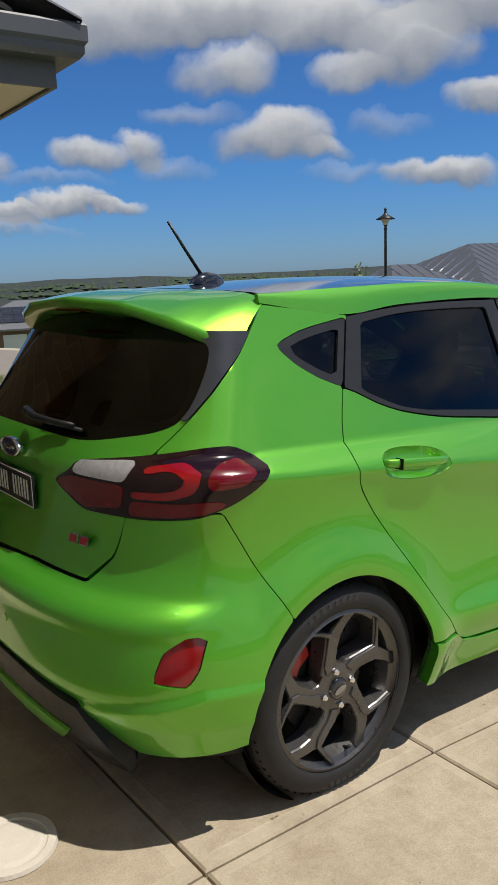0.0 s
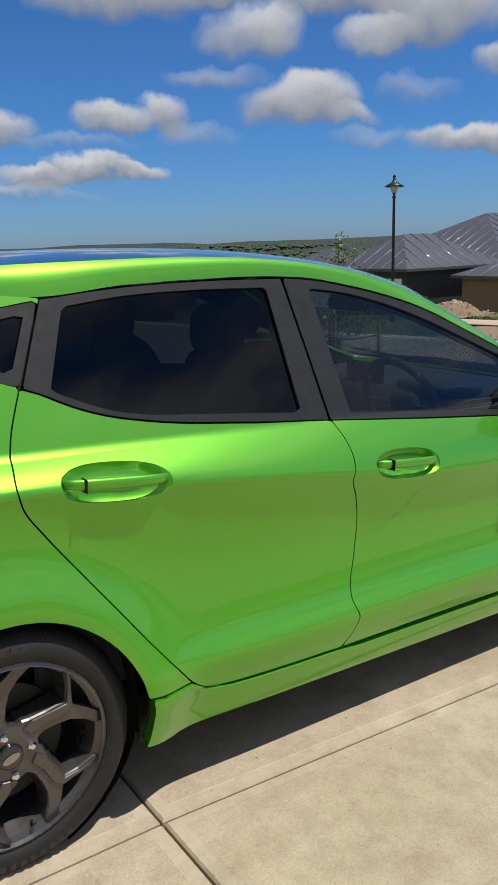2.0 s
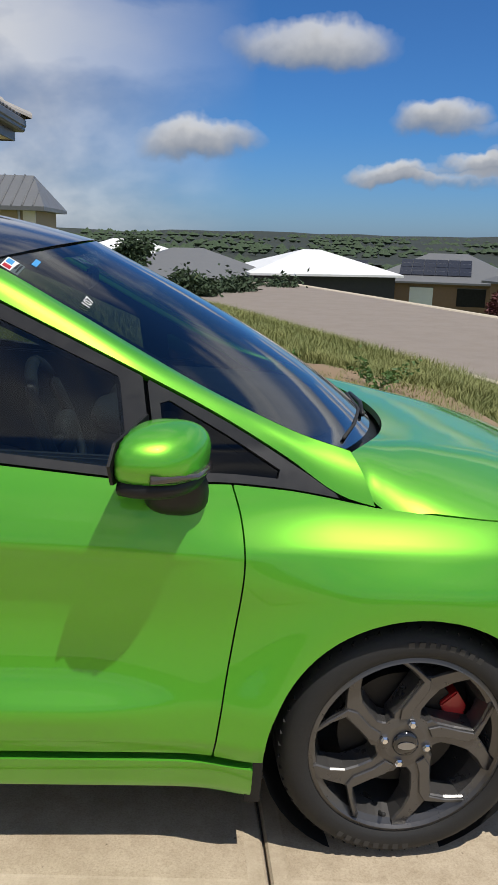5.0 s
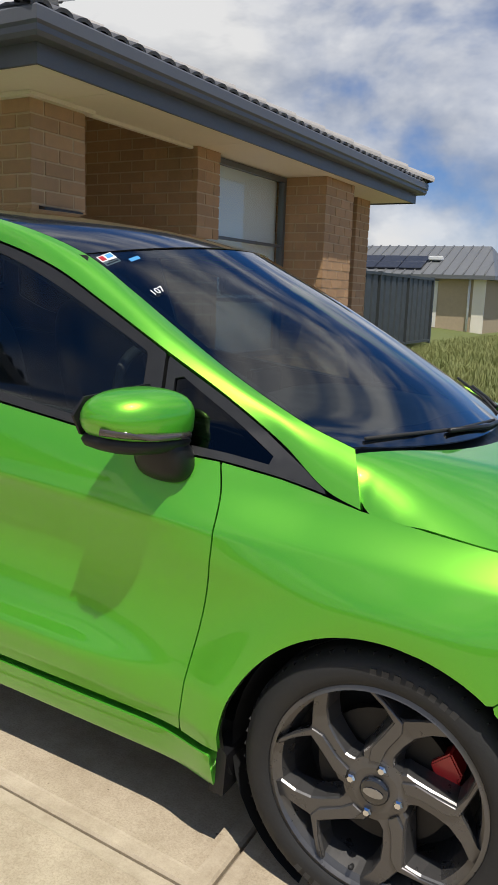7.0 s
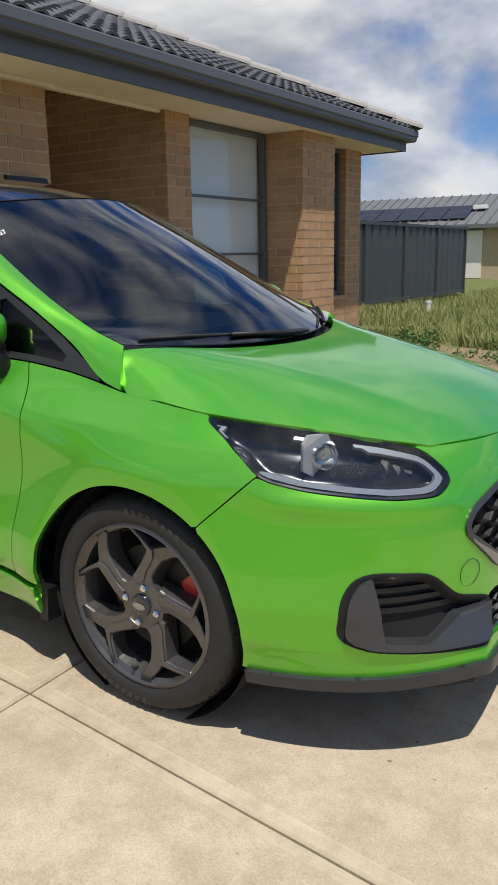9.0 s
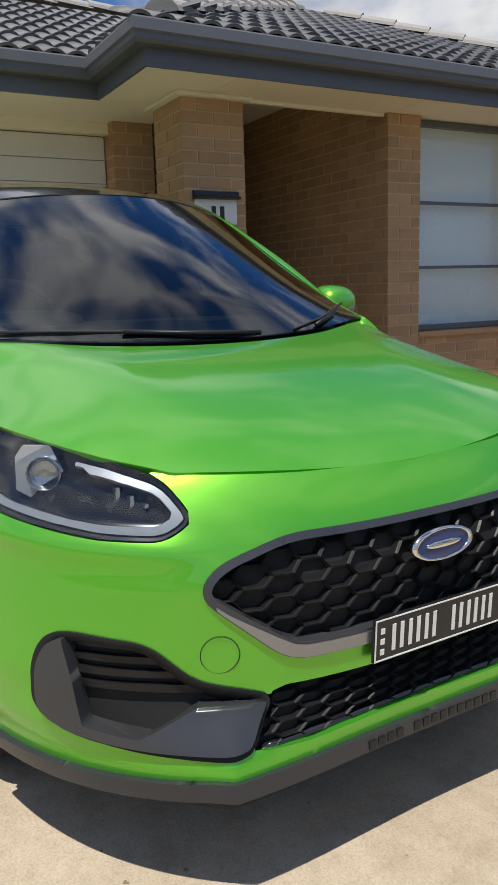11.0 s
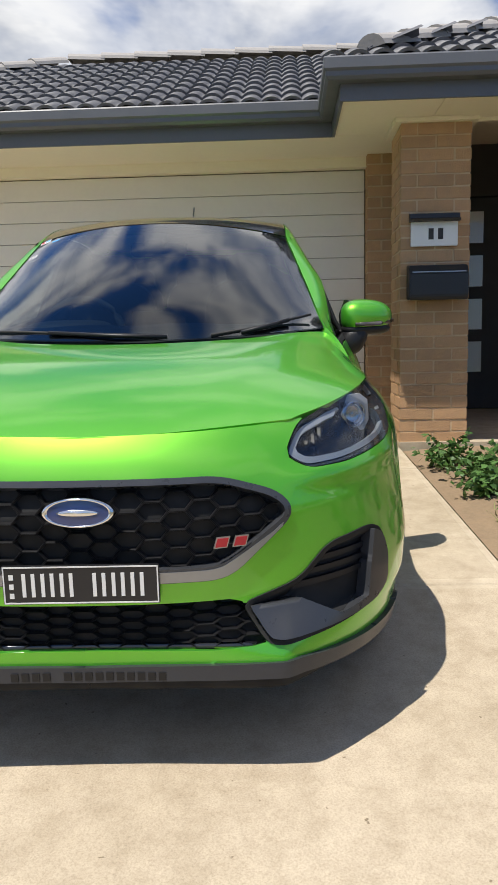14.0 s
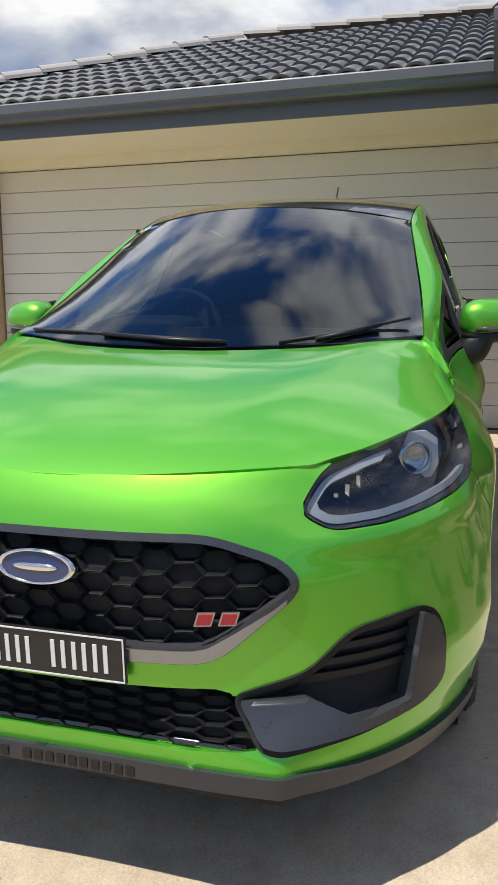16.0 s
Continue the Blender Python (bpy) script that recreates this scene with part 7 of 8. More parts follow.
def build_truck():
    s = 0.97
    heading = -72.0
    m = Matrix.Translation((17.75, 23.45, -2.15)) @ pose(0, 0, 0, 0, 0, heading) @ Matrix.Scale(s, 4)
    truck = thing("utility_truck", "dark grey dual-cab utility truck with tray at the kerb", "truck")
    truck.matrix_basis = m

    def side_body(name, outline, half, material, label="", bevel=0.03):
        bm = prism(outline, half * 2)
        bmesh.ops.transform(bm, matrix=Matrix(((1, 0, 0, 0), (0, 0, -1, half), (0, 1, 0, 0), (0, 0, 0, 1))), verts=bm.verts)
        bmesh.ops.bevel(bm, geom=list(bm.edges), offset=bevel, segments=2, affect="EDGES")
        bmesh.ops.recalc_face_normals(bm, faces=bm.faces)
        return part(name, bm, material, truck, label)

    body = side_body("cab", [(0.75, 0.62), (3.85, 0.62), (3.9, 1.1), (3.82, 1.22), (2.62, 1.30), (2.2, 1.86), (0.95, 1.90), (0.78, 1.3)], 0.84, TRUCK_PAINT, "dark grey cab and bonnet")
    for side in (-1, 1):
        for outline in ([(0.92, 1.34), (1.45, 1.34), (1.45, 1.76), (1.02, 1.77)], [(1.55, 1.34), (2.42, 1.34), (2.14, 1.75), (1.55, 1.76)]):
            bm = prism(outline, 0.012)
            bmesh.ops.transform(bm, matrix=Matrix(((1, 0, 0, 0), (0, 0, 1, side * 0.838 - 0.006), (0, 1, 0, 0), (0, 0, 0, 1))), verts=bm.verts)
            part("window", bm, BLACK_GLOSS, body, "dark cab window")
        box("door_handle", 1.38, 1.48, side * 0.85 - 0.02, side * 0.85 + 0.02, 1.22, 1.25, CHROME, body)
        box("side_mirror", 2.32, 2.42, side * 0.98 - 0.09, side * 0.98 + 0.09, 1.36, 1.52, CHROME, body, "bright door mirror", 0.02)
    bm = prism([(-0.70, 0), (0.70, 0), (0.62, 0.60), (-0.62, 0.60)], 0.012)
    bmesh.ops.transform(bm, matrix=Matrix.Translation((2.58, 0, 1.335)) @ Matrix.Rotation(radians(-37), 4, "Y") @ Matrix(((0, 0, 1, 0), (1, 0, 0, 0), (0, 1, 0, 0), (0, 0, 0, 1))), verts=bm.verts)
    part("windscreen", bm, BLACK_GLOSS, body, "dark windscreen")
    tray = box("tray", -1.15, 0.68, -0.88, 0.88, 0.86, 0.93, TRAY_METAL, truck, "grey alloy tray")
    for y in (-0.88, 0.86):
        box("tray_side", -1.15, 0.68, y, y + 0.03, 0.93, 1.20, TRAY_METAL, tray)
    box("tray_tail", -1.18, -1.15, -0.88, 0.89, 0.9, 1.20, TRAY_METAL, tray)
    box("chassis", -1.0, 3.8, -0.45, 0.45, 0.45, 0.62, DARK_VOID, truck)
    tube("headboard", [(0.68, -0.85, 0.93), (0.68, -0.85, 1.88), (0.68, 0.85, 1.88), (0.68, 0.85, 0.93)], 0.03, TRAY_METAL, truck)
    for x in (0.0, 3.05):
        for y in (-0.72, 0.72):
            v, f = lathe([(0.14, 0.10), (0.20, 0.12), (0.33, 0.13), (0.38, 0.09), (0.39, 0.0), (0.38, -0.09), (0.2, -0.12)], 28, "y")
            w = raw("wheel", v, f, RUBBER, truck, "off-road wheel", smooth=True)
            w.matrix_basis = pose(x, y, 0.39, 0, 0, 0 if y < 0 else 180)
            v, f = lathe([(0.0, 0.09), (0.10, 0.08), (0.19, 0.11), (0.2, 0.05)], 20, "y")
            raw("rim", v, f, surface("black_steel_wheel", (0.03, 0.03, 0.03), 0.4), w, smooth=True)
    for z in (0.72, 0.95, 1.12):
        tube("bull_bar", [(3.9, -0.8, z), (4.08, -0.62, z), (4.1, 0, z), (4.08, 0.62, z), (3.9, 0.8, z)], 0.035, IRON_BLACK, truck, "black bull bar")
    for y in (-0.5, 0.5):
        tube("bull_bar_upright", [(4.08, y, 0.6), (4.1, y, 1.2)], 0.03, IRON_BLACK, truck)
    for y in (-0.62, -0.33, 0.33, 0.62):
        v, f = lathe([(0.0, 0.03), (0.09, 0.025), (0.11, 0.0), (0.09, -0.06)], 20)
        l = raw("driving_lamp", v, f, CHROME, truck, "round driving lamp", smooth=True)
        l.matrix_basis = Matrix.Translation((4.12 if abs(y) < 0.5 else 3.93, y, 1.02)) @ Euler((0, radians(90), 0)).to_matrix().to_4x4()
    box("truck_plate", 4.12, 4.13, -0.2, 0.2, 0.80, 0.92, WHITE_PAINT, truck, "white plate")


def hip_house(name, label, cx, cy, w, d, base, eave, rise, turn, wall_mat, roof_mat, openings=(), ribs=0, over=0.5, hip=0.96):
    """A house with a hipped roof: w along its own x, d along its own y, openings on its -x and -y faces."""
    h = thing(name, label, "house", m=Matrix.Translation((cx, cy, base)) @ pose(0, 0, 0, 0, 0, turn))
    box("wall", -w / 2, w / 2, -d / 2, d / 2, -1.5, eave, wall_mat, h)
    a, b = w / 2 + over, d / 2 + over
    short = min(a, b) * hip
    if w >= d:
        r = [(-a + short, 0), (a - short, 0)]
    else:
        r = [(0, -b + short), (0, b - short)]
    V = [(-a, -b, eave), (a, -b, eave), (a, b, eave), (-a, b, eave), (r[0][0], r[0][1], eave + rise), (r[1][0], r[1][1], eave + rise)]
    F = [(0, 1, 5, 4), (2, 3, 4, 5), (1, 2, 5), (3, 0, 4)] if w >= d else [(3, 0, 4, 5), (1, 2, 5, 4), (0, 1, 4), (2, 3, 5)]
    roof = raw("roof", V + [(x, y, z - 0.16) for x, y, z in V[:4]], F + [(0, 6, 7, 1), (1, 7, 8, 2), (2, 8, 9, 3), (3, 9, 6, 0), (6, 9, 8, 7)], roof_mat, h)
    # near-black panels stand in for unlit doorways and rooms
    for face, u0, u1, z0, z1, material in openings:
        e = 0.04
        args = (-w / 2 - e, -w / 2 + e, u0, u1) if face == "x" else (u0, u1, -d / 2 - e, -d / 2 + e)
        win = box("window", *args, z0, z1, material, h)
        f = 0.05
        if face == "x":
            box("window_frame", -w / 2 - e - 0.02, -w / 2 - e, u0 - f, u1 + f, z1, z1 + f, ALUMINIUM, win)
        else:
            box("window_frame", u0 - f, u1 + f, -d / 2 - e - 0.02, -d / 2 - e, z1, z1 + f, ALUMINIUM, win)
    # ribs on the sheet roof, on the two slopes that face the drive
    if ribs:
        quads = [(V[3], V[0], V[4], V[5] if w < d else V[4])] + [(V[0], V[1], V[5] if w >= d else V[4], V[4])]
        for q in quads:
            q = [Vector(p) for p in q]
            n = max(3, int((q[1] - q[0]).length / ribs))
            for k in range(1, n):
                t = k / n
                lo = q[0].lerp(q[1], t)
                e = q[1] - q[0]
                top_mid = (q[2] + q[3]) / 2
                # a rib runs straight up the slope until the hip or ridge
                along = e.normalized()
                updir = (top_mid - q[0]) - along * ((top_mid - q[0]) @ along)
                ua, ub = (q[3] - q[0]) @ along, (q[2] - q[0]) @ along
                p = t * e.length
                lim = 1.0
                if p < ua:
                    lim = p / max(ua, 1e-3)
                elif p > ub:
                    lim = (e.length - p) / max(e.length - ub, 1e-3)
                if lim > 0.08:
                    tube("roof_rib", [lo + Vector((0, 0, 0.02)), lo + updir * lim + Vector((0, 0, 0.02))], 0.035, CHROME if roof_mat == ROOF_DARK else roof_mat, roof, sides=4)
    return h


def solar_array(house_thing, m, cols, rows):
    """Panels in rows on a roof slope, each with its middle rail."""
    for i in range(cols):
        for j in range(rows):
            q = box("solar_panel", i * 1.02, i * 1.02 + 0.98, j * 1.62, j * 1.62 + 1.56, 0.02, 0.06, SOLAR, house_thing, "dark solar panel")
            q.matrix_basis = m
            box("panel_rail", i * 1.02, i * 1.02 + 0.98, j * 1.62 + 0.77, j * 1.62 + 0.79, 0.06, 0.063, STEEL, q)


def build_neighbours():
    # across the street
    hip_house("neighbour_house", "grey-roofed brick house across the street", 31.7, 52.5, 8.9, 8.7, -3.84, 2.15, 2.35, 15.7, WALL_BRICK, ROOF_GREY,
              [("x", 0.6, 2.0, 0.15, 1.9, BLIND), ("x", -1.6, 0.0, 0.15, 1.9, RENDER_DARK), ("y", -2.2, 0.2, 0.9, 1.8, BLIND), ("y", 1.6, 3.4, 0.7, 1.8, RENDER_DARK)])
    hip_house("dark_house", "charcoal rendered house with ribbed steel roof", 38.6, 33.1, 8.2, 6.3, -2.8, 2.5, 2.0, -1, RENDER_DARK, ROOF_DARK,
              [("x", 1.95, 2.5, 0.1, 2.0, DARK_VOID), ("x", 1.45, 1.93, 0.1, 2.0, WHITE_PAINT), ("x", 0.13, 0.8, 0.1, 2.0, DARK_VOID), ("x", -2.8, -0.27, 0.35, 1.9, BLIND)], ribs=0.95)
    hip_house("brick_house", "brown brick house with dark steel roof", 40.6, 23.6, 8.0, 8.0, -2.5, 1.75, 1.7, -4, WALL_BRICK, ROOF_DARK, [("x", -2.5, 1.0, 0.4, 1.5, DARK_VOID)], ribs=1.1)
    hip_house("large_house", "large house with dark ribbed steel roof", 53.0, 36.0, 20.0, 13.6, -2.9, 2.5, 3.5, -1, RENDER_DARK, ROOF_DARK, [("x", -4.0, -1.0, 0.4, 1.9, BLIND)], ribs=0.95)
    hip_house("white_garage", "pale rendered garage beside the dark house", 38.6, 41.2, 6.0, 6.0, -2.9, 2.2, 1.6, 8, WHITE_PAINT, ROOF_DARK, ribs=0.95)
    for name, x, y, w, d, base, turn, at in (("solar_house", 44.5, 60.0, 14, 10, -4.4, -35, (-3.0, -4.6)), ("solar_house", 27.2, 68.0, 13, 10, -4.7, -20, (-4.0, -4.4)), ("solar_house", 15.0, 70.0, 12, 10, -4.9, -12, (-1.0, -4.4))):
        h = hip_house(name, "low house with solar panels on its grey roof", x, y, w, d, base, 2.4, 2.3, turn, WALL_BRICK, ROOF_GREY, [("y", -3.0, -1.0, 0.4, 1.9, BLIND), ("y", 1.0, 3.4, 0.4, 1.9, DARK_VOID)])
        tilt = math.degrees(math.atan2(2.3, d / 2 + 0.5))
        solar_array(h, Matrix.Translation((at[0], at[1], 2.4 + (d / 2 + 0.5 + at[1]) * 2.3 / (d / 2 + 0.5) + 0.03)) @ pose(0, 0, 0, tilt, 0, 0), 6, 2)
    # valley houses seen past the windscreen
    hip_house("valley_house", "white-roofed house in the valley", -2.0, 72.0, 14, 12, -3.6, 2.2, 2.0, 5, WALL_CREAM, ROOF_WHITE)
    hip_house("valley_house", "grey-roofed house in the valley with skylights", 3.4, 62.0, 13, 11, -4.2, 2.2, 2.1, 8, RENDER_DARK, ROOF_GREY)
    hip_house("valley_house", "white-roofed house in the valley", 13.5, 62.0, 11, 10, -3.9, 2.4, 1.7, 4, RENDER_DARK, ROOF_WHITE)
    # the house next door behind the fence
    n = hip_house("next_house", "cream brick house next door with ribbed steel roof", -11.55, 33.45, 16.4, 6.0, -0.1, 2.25, 1.35, 0, WALL_CREAM, ROOF_GREY,
              [("y", 4.0, 6.3, 0.1, 2.0, DOOR_PAINT)], ribs=0.42, over=0.45, hip=0.26)
    solar_array(n, Matrix.Translation((-2.6, -3.0, 2.46)) @ pose(0, 0, 0, 21.4, 0, 0), 8, 1)
    tube("downpipe", [(7.6, -3.06, 2.15), (7.6, -3.06, 0.0)], 0.05, WHITE_PAINT, n, "pale downpipe")
    # added pale panel in place of the lighter side wall seen at a slant
    box("corner_quoin", 7.75, 8.23, -3.03, -2.9, -0.5, 2.2, SOFFIT, n, "added pale panel at the house corner")
    vent = thing("roof_vent", "white roof vent on the next house", "roof vent", m=Matrix.Translation((-5.7, 31.5, 2.78)))
    part("cowl", box_bm(-0.3, 0.3, -0.15, 0.15, 0, 0.18, 0.03), WHITE_PAINT, vent)


def build_fence():
    fence = thing("fence", "charcoal corrugated steel side fence", "fence", m=HOUSE)
    x = -3.0
    y = 10.4
    while y < 18.3:
        y1 = min(y + 2.0, 18.45)
        pts = []
        k, u = 0, y
        while u < y1:
            pts += [(x, u), (x, u + 0.27), (x - 0.035, u + 0.305), (x - 0.035, u + 0.365)]
            u += 0.40
        pts = [(a, min(b, y1)) for a, b in pts]
        v = [(a, b, z) for z in (0.05, 1.66) for a, b in pts]
        n = len(pts)
        sheet = raw("fence_panel", v, [(i, i + 1, n + i + 1, n + i) for i in range(n - 1)], FENCE_STEEL, fence)
        box("fence_cap", x - 0.045, x + 0.03, y, y1, 1.64, 1.70, FENCE_STEEL, sheet)
        box("fence_rail", x - 0.045, x + 0.03, y, y1, 0.05, 0.11, FENCE_STEEL, sheet)
        box("fence_post", x - 0.05, x + 0.035, y1 - 0.03, y1 + 0.03, 0.0, 1.72, FENCE_STEEL, fence)
        y = y1


def build_rubble():
    rng = random.Random(5)
    pile = thing("rubble_pile", "heap of soil and broken stone on the verge", "rubble", m=Matrix.Translation((29.2, 22.2, -2.12)) @ Matrix.Diagonal((1.05, 1.05, 0.8, 1)))
    n = 28
    v, f = [], []
    for i in range(n):
        for j in range(n):
            x, y = (i / (n - 1) - 0.5) * 3.4, (j / (n - 1) - 0.5) * 2.6
            r = math.hypot(x / 1.6, y / 1.2)
            v.append((x, y, max(0, 0.75 * (1 - r * r)) + rng.uniform(-0.06, 0.06) - 0.03))
    for i in range(n - 1):
        for j in range(n - 1):
            f.append((i * n + j, (i + 1) * n + j, (i + 1) * n + j + 1, i * n + j + 1))
    raw("mound", v, f, SOIL, pile, "brown soil heap")
    for k in range(40):
        x, y = rng.gauss(0, 0.7), rng.gauss(0, 0.5)
        s = rng.uniform(0.05, 0.14)
        z = max(0, 0.72 * (1 - (x / 1.6) ** 2 - (y / 1.2) ** 2))
        m = Matrix.Translation((x, y, z + 0.02)) @ Euler((rng.uniform(0, 3), rng.uniform(0, 3), rng.uniform(0, 3))).to_matrix().to_4x4()
        part("stone", box_bm(-s, s, -s * 0.6, s * 0.6, -s * 0.4, s * 0.4, s * 0.15, None, m), KERB, pile)


def blades(name, label, count, where, height, seed, width=0.006, lean=0.35, material=None):
    """Grass as single tapering blades."""
    rng = random.Random(seed)
    v, f = [], []
    for _ in range(count):
        p = where(rng)
        if p is None:
            continue
        x, y, hmul = p
        z = ground_z(x, y) - 0.07
        h = height * rng.uniform(0.35, 1.2) * hmul
        a = rng.uniform(0, 6.283)
        l = lean * h * rng.uniform(0.2, 1.2)
        dx, dy = math.cos(a), math.sin(a)
        w = width * rng.uniform(0.7, 1.6)
        k = len(v)
        v += [(x - dy * w, y + dx * w, z), (x + dy * w, y - dx * w, z), (x + dx * l * 0.35 + dy * w * 0.7, y + dy * l * 0.35 - dx * w * 0.7, z + h * 0.6),
              (x + dx * l * 0.35 - dy * w * 0.7, y + dy * l * 0.35 + dx * w * 0.7, z + h * 0.6), (x + dx * l, y + dy * l, z + h)]
        f += [(k, k + 1, k + 2, k + 3), (k + 3, k + 2, k + 4)]
    ob = raw(name, v, f, material or GRASS_BLADE)
    tagged(ob, label, "grass", kind="stuff")


def build_greens():
    def side_yard(rng):
        u = rng.random()
        y = 7.4 + 24 * u ** 1.5
        x = rng.uniform(-2.9, 7.5)
        if x < -0.3 and y < 9:
            return None
        return x, y, 0.5 + 0.9 * max(0, noise.noise(Vector((x * 0.35, y * 0.35, 0))) + 0.45) + 0.03 * max(0, x)

    blades("long_grass", "unmown green and straw-coloured grass beside the house", 110000, side_yard, 0.18, 21, 0.0042, 1.0)

    def far_verge(rng):
        d, a = rng.uniform(25.4, 29.6), rng.uniform(-4, 36)
        if 2.0 < a < 10.5 and rng.random() < 0.75:
            return None
        p = ACROSS * d + STREET * a
        return p.x, p.y, 1.0

    blades("verge_grass", "short grass on the far verge", 12000, far_verge, 0.15, 22, 0.015)

    def far_lawn(rng):
        d, a = rng.uniform(31.8, 37), rng.uniform(-3, 24)
        p = ACROSS * d + STREET * a
        return p.x, p.y, 1.0

    blades("front_lawn", "green front lawn across the street", 8000, far_lawn, 0.14, 23, 0.02)
    def bed(rng):
        x, y = rng.uniform(0.1, 8.5), rng.uniform(1.6, 7.6)
        thick = noise.noise(Vector((x * 0.8, y * 0.8, 5.0))) + 0.10 * (y - 3.0)
        return (x, y, 0.6 + 0.6 * max(0, thick)) if thick > -0.08 else None

    blades("bed_grass", "rough green grass and weeds spreading over the soil bed", 42000, bed, 0.15, 24, 0.005, 1.1)
    # soil bed with weeds beside the drive
    v = [(x, y, ground_z(x, y) + (0.0 if 1.45 < y else -0.03)) for x in (-0.28, 0.3, 1.0, 2.0, 3.0, 4.0, 5.5) for y in (1.44, 1.8, 2.6, 4.2, 7.2)]
    f = [(i * 5 + j, (i + 1) * 5 + j, (i + 1) * 5 + j + 1, i * 5 + j + 1) for i in range(6) for j in range(4)]
    tagged(raw("garden_bed", v, f, SOIL, smooth=True), "bare soil bed beside the driveway", "soil", kind="structure")
    rng = random.Random(31)
    spots = [(0.28, 1.62, 0.24), (0.62, 1.72, 0.26), (1.0, 1.68, 0.2), (1.35, 1.85, 0.24), (0.5, 2.1, 0.28), (1.9, 1.75, 0.18), (1.7, 2.3, 0.3), (2.6, 2.0, 0.26), (0.95, 2.5, 0.3), (2.3, 2.8, 0.3), (3.2, 2.4, 0.28),
             (0.3, 5.4, 0.3), (0.9, 5.9, 0.36), (1.5, 5.2, 0.4), (2.3, 4.6, 0.4), (0.7, 6.7, 0.35), (1.9, 6.2, 0.45), (3.1, 5.6, 0.45), (2.8, 6.9, 0.5), (3.8, 4.4, 0.4), (4.4, 6.1, 0.5), (1.2, 4.1, 0.32), (3.4, 3.4, 0.35)]
    for x, y, r in spots:
        weed = thing("weed", "low leafy green weed in the soil bed", "weed", "weeds by the drive", Matrix.Translation((x, y, ground_z(x, y))))
        stems = []
        for k in range(13):
            a = rng.uniform(0, 6.28)
            l = r * rng.uniform(0.4, 1.0)
            stems.append(Vector((math.cos(a) * l, math.sin(a) * l, r * rng.uniform(0.25, 0.8))))
        bm_spots = [t * rng.uniform(0.25, 1.0) + Vector((rng.gauss(0, 0.015), rng.gauss(0, 0.015), rng.gauss(0, 0.012))) for t in stems for _ in range(26)]
        leaf_cloud("leaves", bm_spots, 0.055, WEED, weed, rng, "small green leaves")
        for t in stems[:6]:
            tube("stem", [(0, 0, 0), t * 0.6, t], 0.004, WEED, weed, sides=4, taper=0.002)
    # marker post and bottle-like scraps in the long grass
    post = thing("survey_peg", "short weathered peg in the grass", "peg", m=Matrix.Translation((1.9, 12.5, ground_z(1.9, 12.5))))
    part("post", box_bm(-0.03, 0.03, -0.03, 0.03, 0, 0.62, 0.006), STAKE_WOOD, post)
    cup = thing("white_pipe", "short white pipe end in the grass", "pipe", m=Matrix.Translation((-0.9, 11.6, 0.02)))
    v, f = lathe([(0.045, 0.0), (0.045, 0.16), (0.055, 0.16), (0.055, 0.2), (0.04, 0.2), (0.04, 0.0)], 16)
    raw("tube", v, f, WHITE_PAINT, cup)


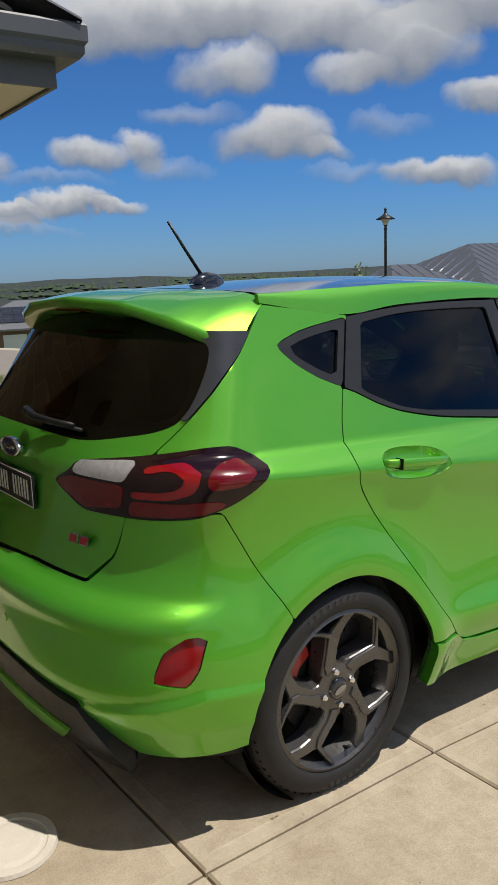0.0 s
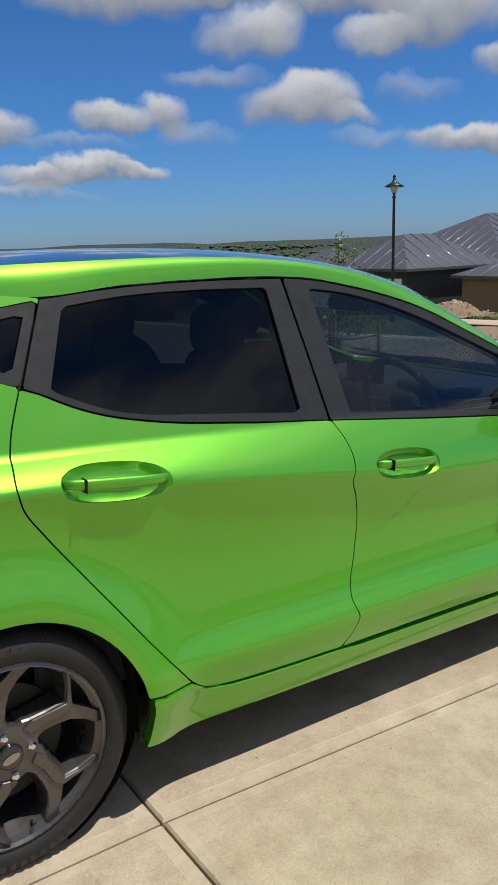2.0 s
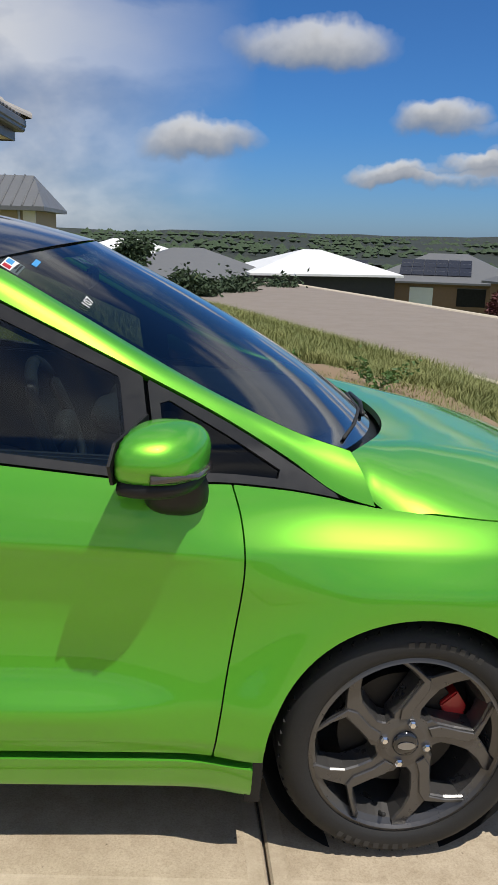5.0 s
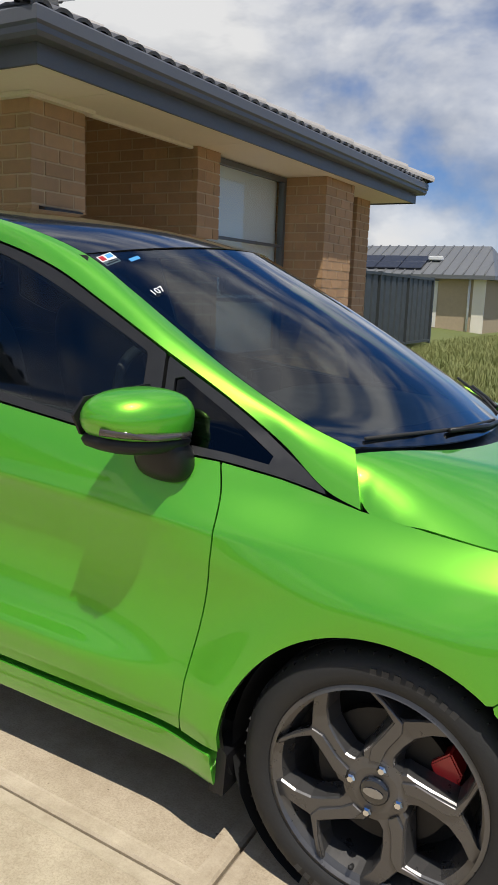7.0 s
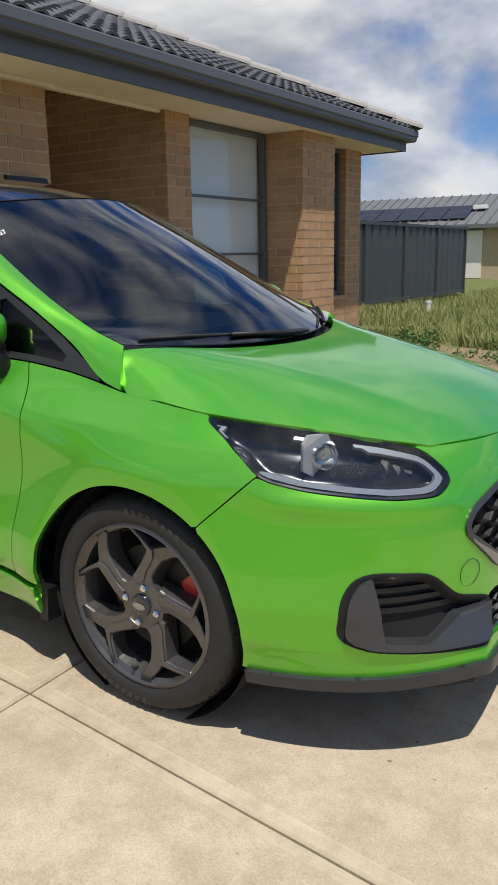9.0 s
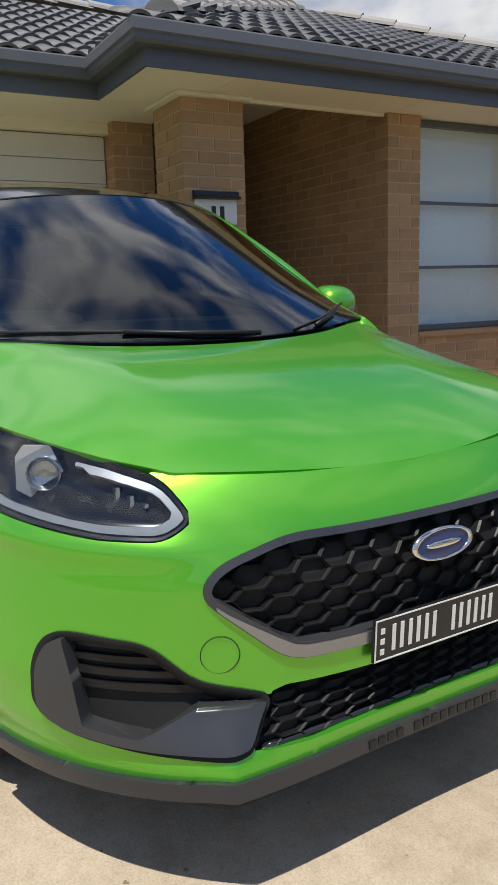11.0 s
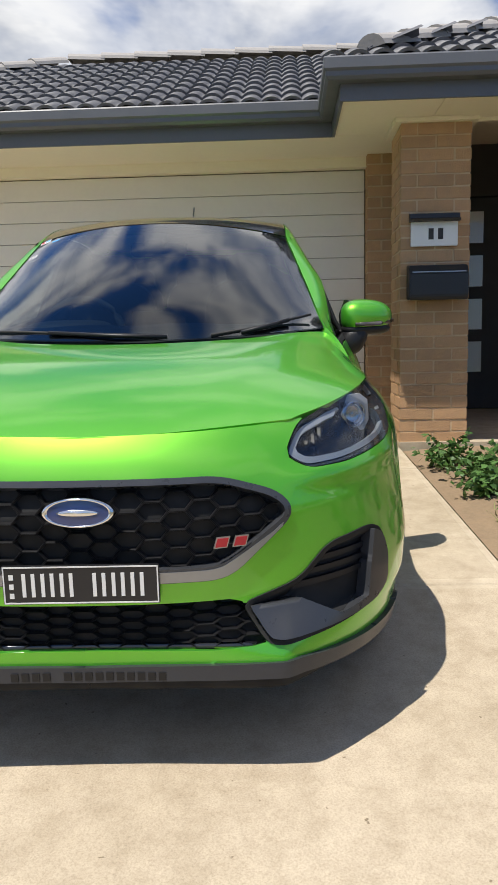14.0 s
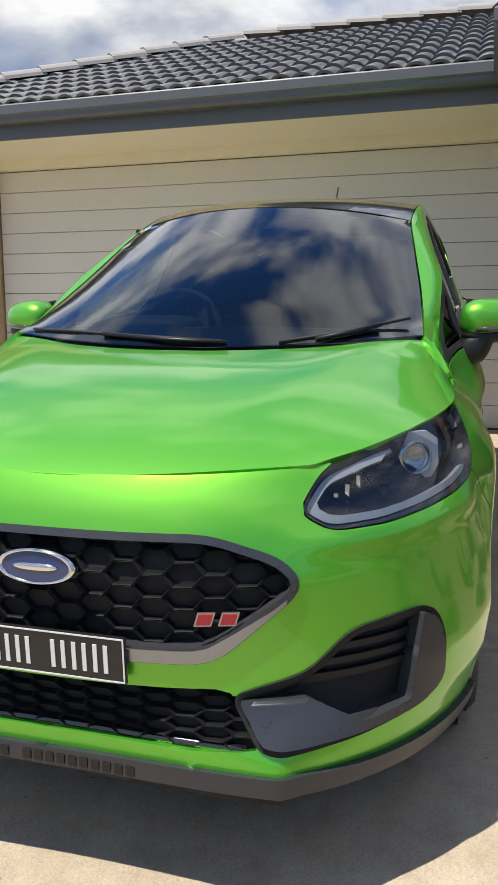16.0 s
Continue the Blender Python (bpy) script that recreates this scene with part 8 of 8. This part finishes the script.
def build_far():
    rng = random.Random(7)
    v, f = [], []
    n = 240
    rings = [(420, -14), (700, -6), (1000, 2), (1500, 5), (1900, -20)]
    for i in range(n):
        a = 2 * math.pi * i / n
        for r, z in rings:
            bumpy = noise.fractal(Vector((math.cos(a) * 6, math.sin(a) * 6, r * 0.002)), 1.0, 2.0, 5)
            v.append((r * math.cos(a), r * math.sin(a), z + bumpy * r * 0.006 * (z > -19)))
    k = len(rings)
    for i in range(n):
        for j in range(k - 1):
            f.append((i * k + j, ((i + 1) % n) * k + j, ((i + 1) % n) * k + j + 1, i * k + j + 1))
    tagged(raw("hills", v, f, HILL, smooth=True), "wooded hills on the horizon", "hills", kind="structure")
    # woods as many small clumps
    v, f = [], []
    ico = [(0, 0, 1), (0.9, 0, 0.3), (0.28, 0.86, 0.3), (-0.73, 0.53, 0.3), (-0.73, -0.53, 0.3), (0.28, -0.86, 0.3), (0, 0, -0.4)]
    tri = [(0, 1, 2), (0, 2, 3), (0, 3, 4), (0, 4, 5), (0, 5, 1), (6, 2, 1), (6, 3, 2), (6, 4, 3), (6, 5, 4), (6, 1, 5)]
    for _ in range(9000):
        a = radians(rng.uniform(20, 130))
        r = rng.uniform(90, 420) if rng.random() < 0.45 else rng.uniform(420, 1000)
        dens = noise.noise(Vector((math.cos(a) * r * 0.012, math.sin(a) * r * 0.012, 3)))
        if dens < -0.05:
            continue
        s = rng.uniform(1.0, 2.4) * (1 + r / 700)
        x, y = r * math.cos(a), r * math.sin(a)
        z = ground_z(x, y) if r < 300 else -14 + (r - 420) * 0.026
        z = min(z, -3.2) + s * 0.2
        b = len(v)
        v += [(x + p[0] * s * rng.uniform(0.8, 1.3), y + p[1] * s * rng.uniform(0.8, 1.3), z + p[2] * s * rng.uniform(0.6, 1.1)) for p in ico]
        f += [tuple(q + b for q in t) for t in tri]
    tagged(raw("distant_woods", v, f, TREES_FAR), "dark green woods in the valley", "trees", kind="stuff")
    # nearer shrubs and trees
    for x, y, h, s in ((-0.2, 44.0, 2.2, 1.2), (3.5, 43.0, 1.3, 1.5), (6.0, 47, 1.2, 1.8), (9.0, 52.0, 1.5, 2.0), (26.2, 45.5, 1.5, 0.7), (23.4, 46.8, 1.4, 0.9)):
        base = ground_z(x, y)
        tree = thing("shrub" if h < 3 else "tree", "dark green bushy tree beyond the grass" if h >= 3 else "dense green shrub near the houses", "tree" if h >= 3 else "shrub", m=Matrix.Translation((x, y, base)))
        tube("trunk", [(0, 0, 0), (0.05, 0, h * 0.4), (0, 0.05, h * 0.8)], 0.05 * s, BARK, tree, taper=0.02)
        centres = [Vector((rng.gauss(0, s * 0.4), rng.gauss(0, s * 0.4), h * rng.uniform(0.3, 0.95))) for _ in range(16)]
        sp = [c + Vector((rng.gauss(0, s * 0.22), rng.gauss(0, s * 0.22), rng.gauss(0, s * 0.2))) for c in centres for _ in range(210)]
        leaf_cloud("crown", sp, 0.30 * (0.6 + s * 0.3), TREES_FAR if y < 45 or x < 20 else surface("flax_leaves", (0.12, 0.03, 0.03), 0.6), tree, rng)


build_road()
build_lamp()
build_sapling()
build_truck()
build_neighbours()
build_fence()
build_rubble()
build_greens()
build_far()

# ---- pieces ----
build_pier()
build_roof()
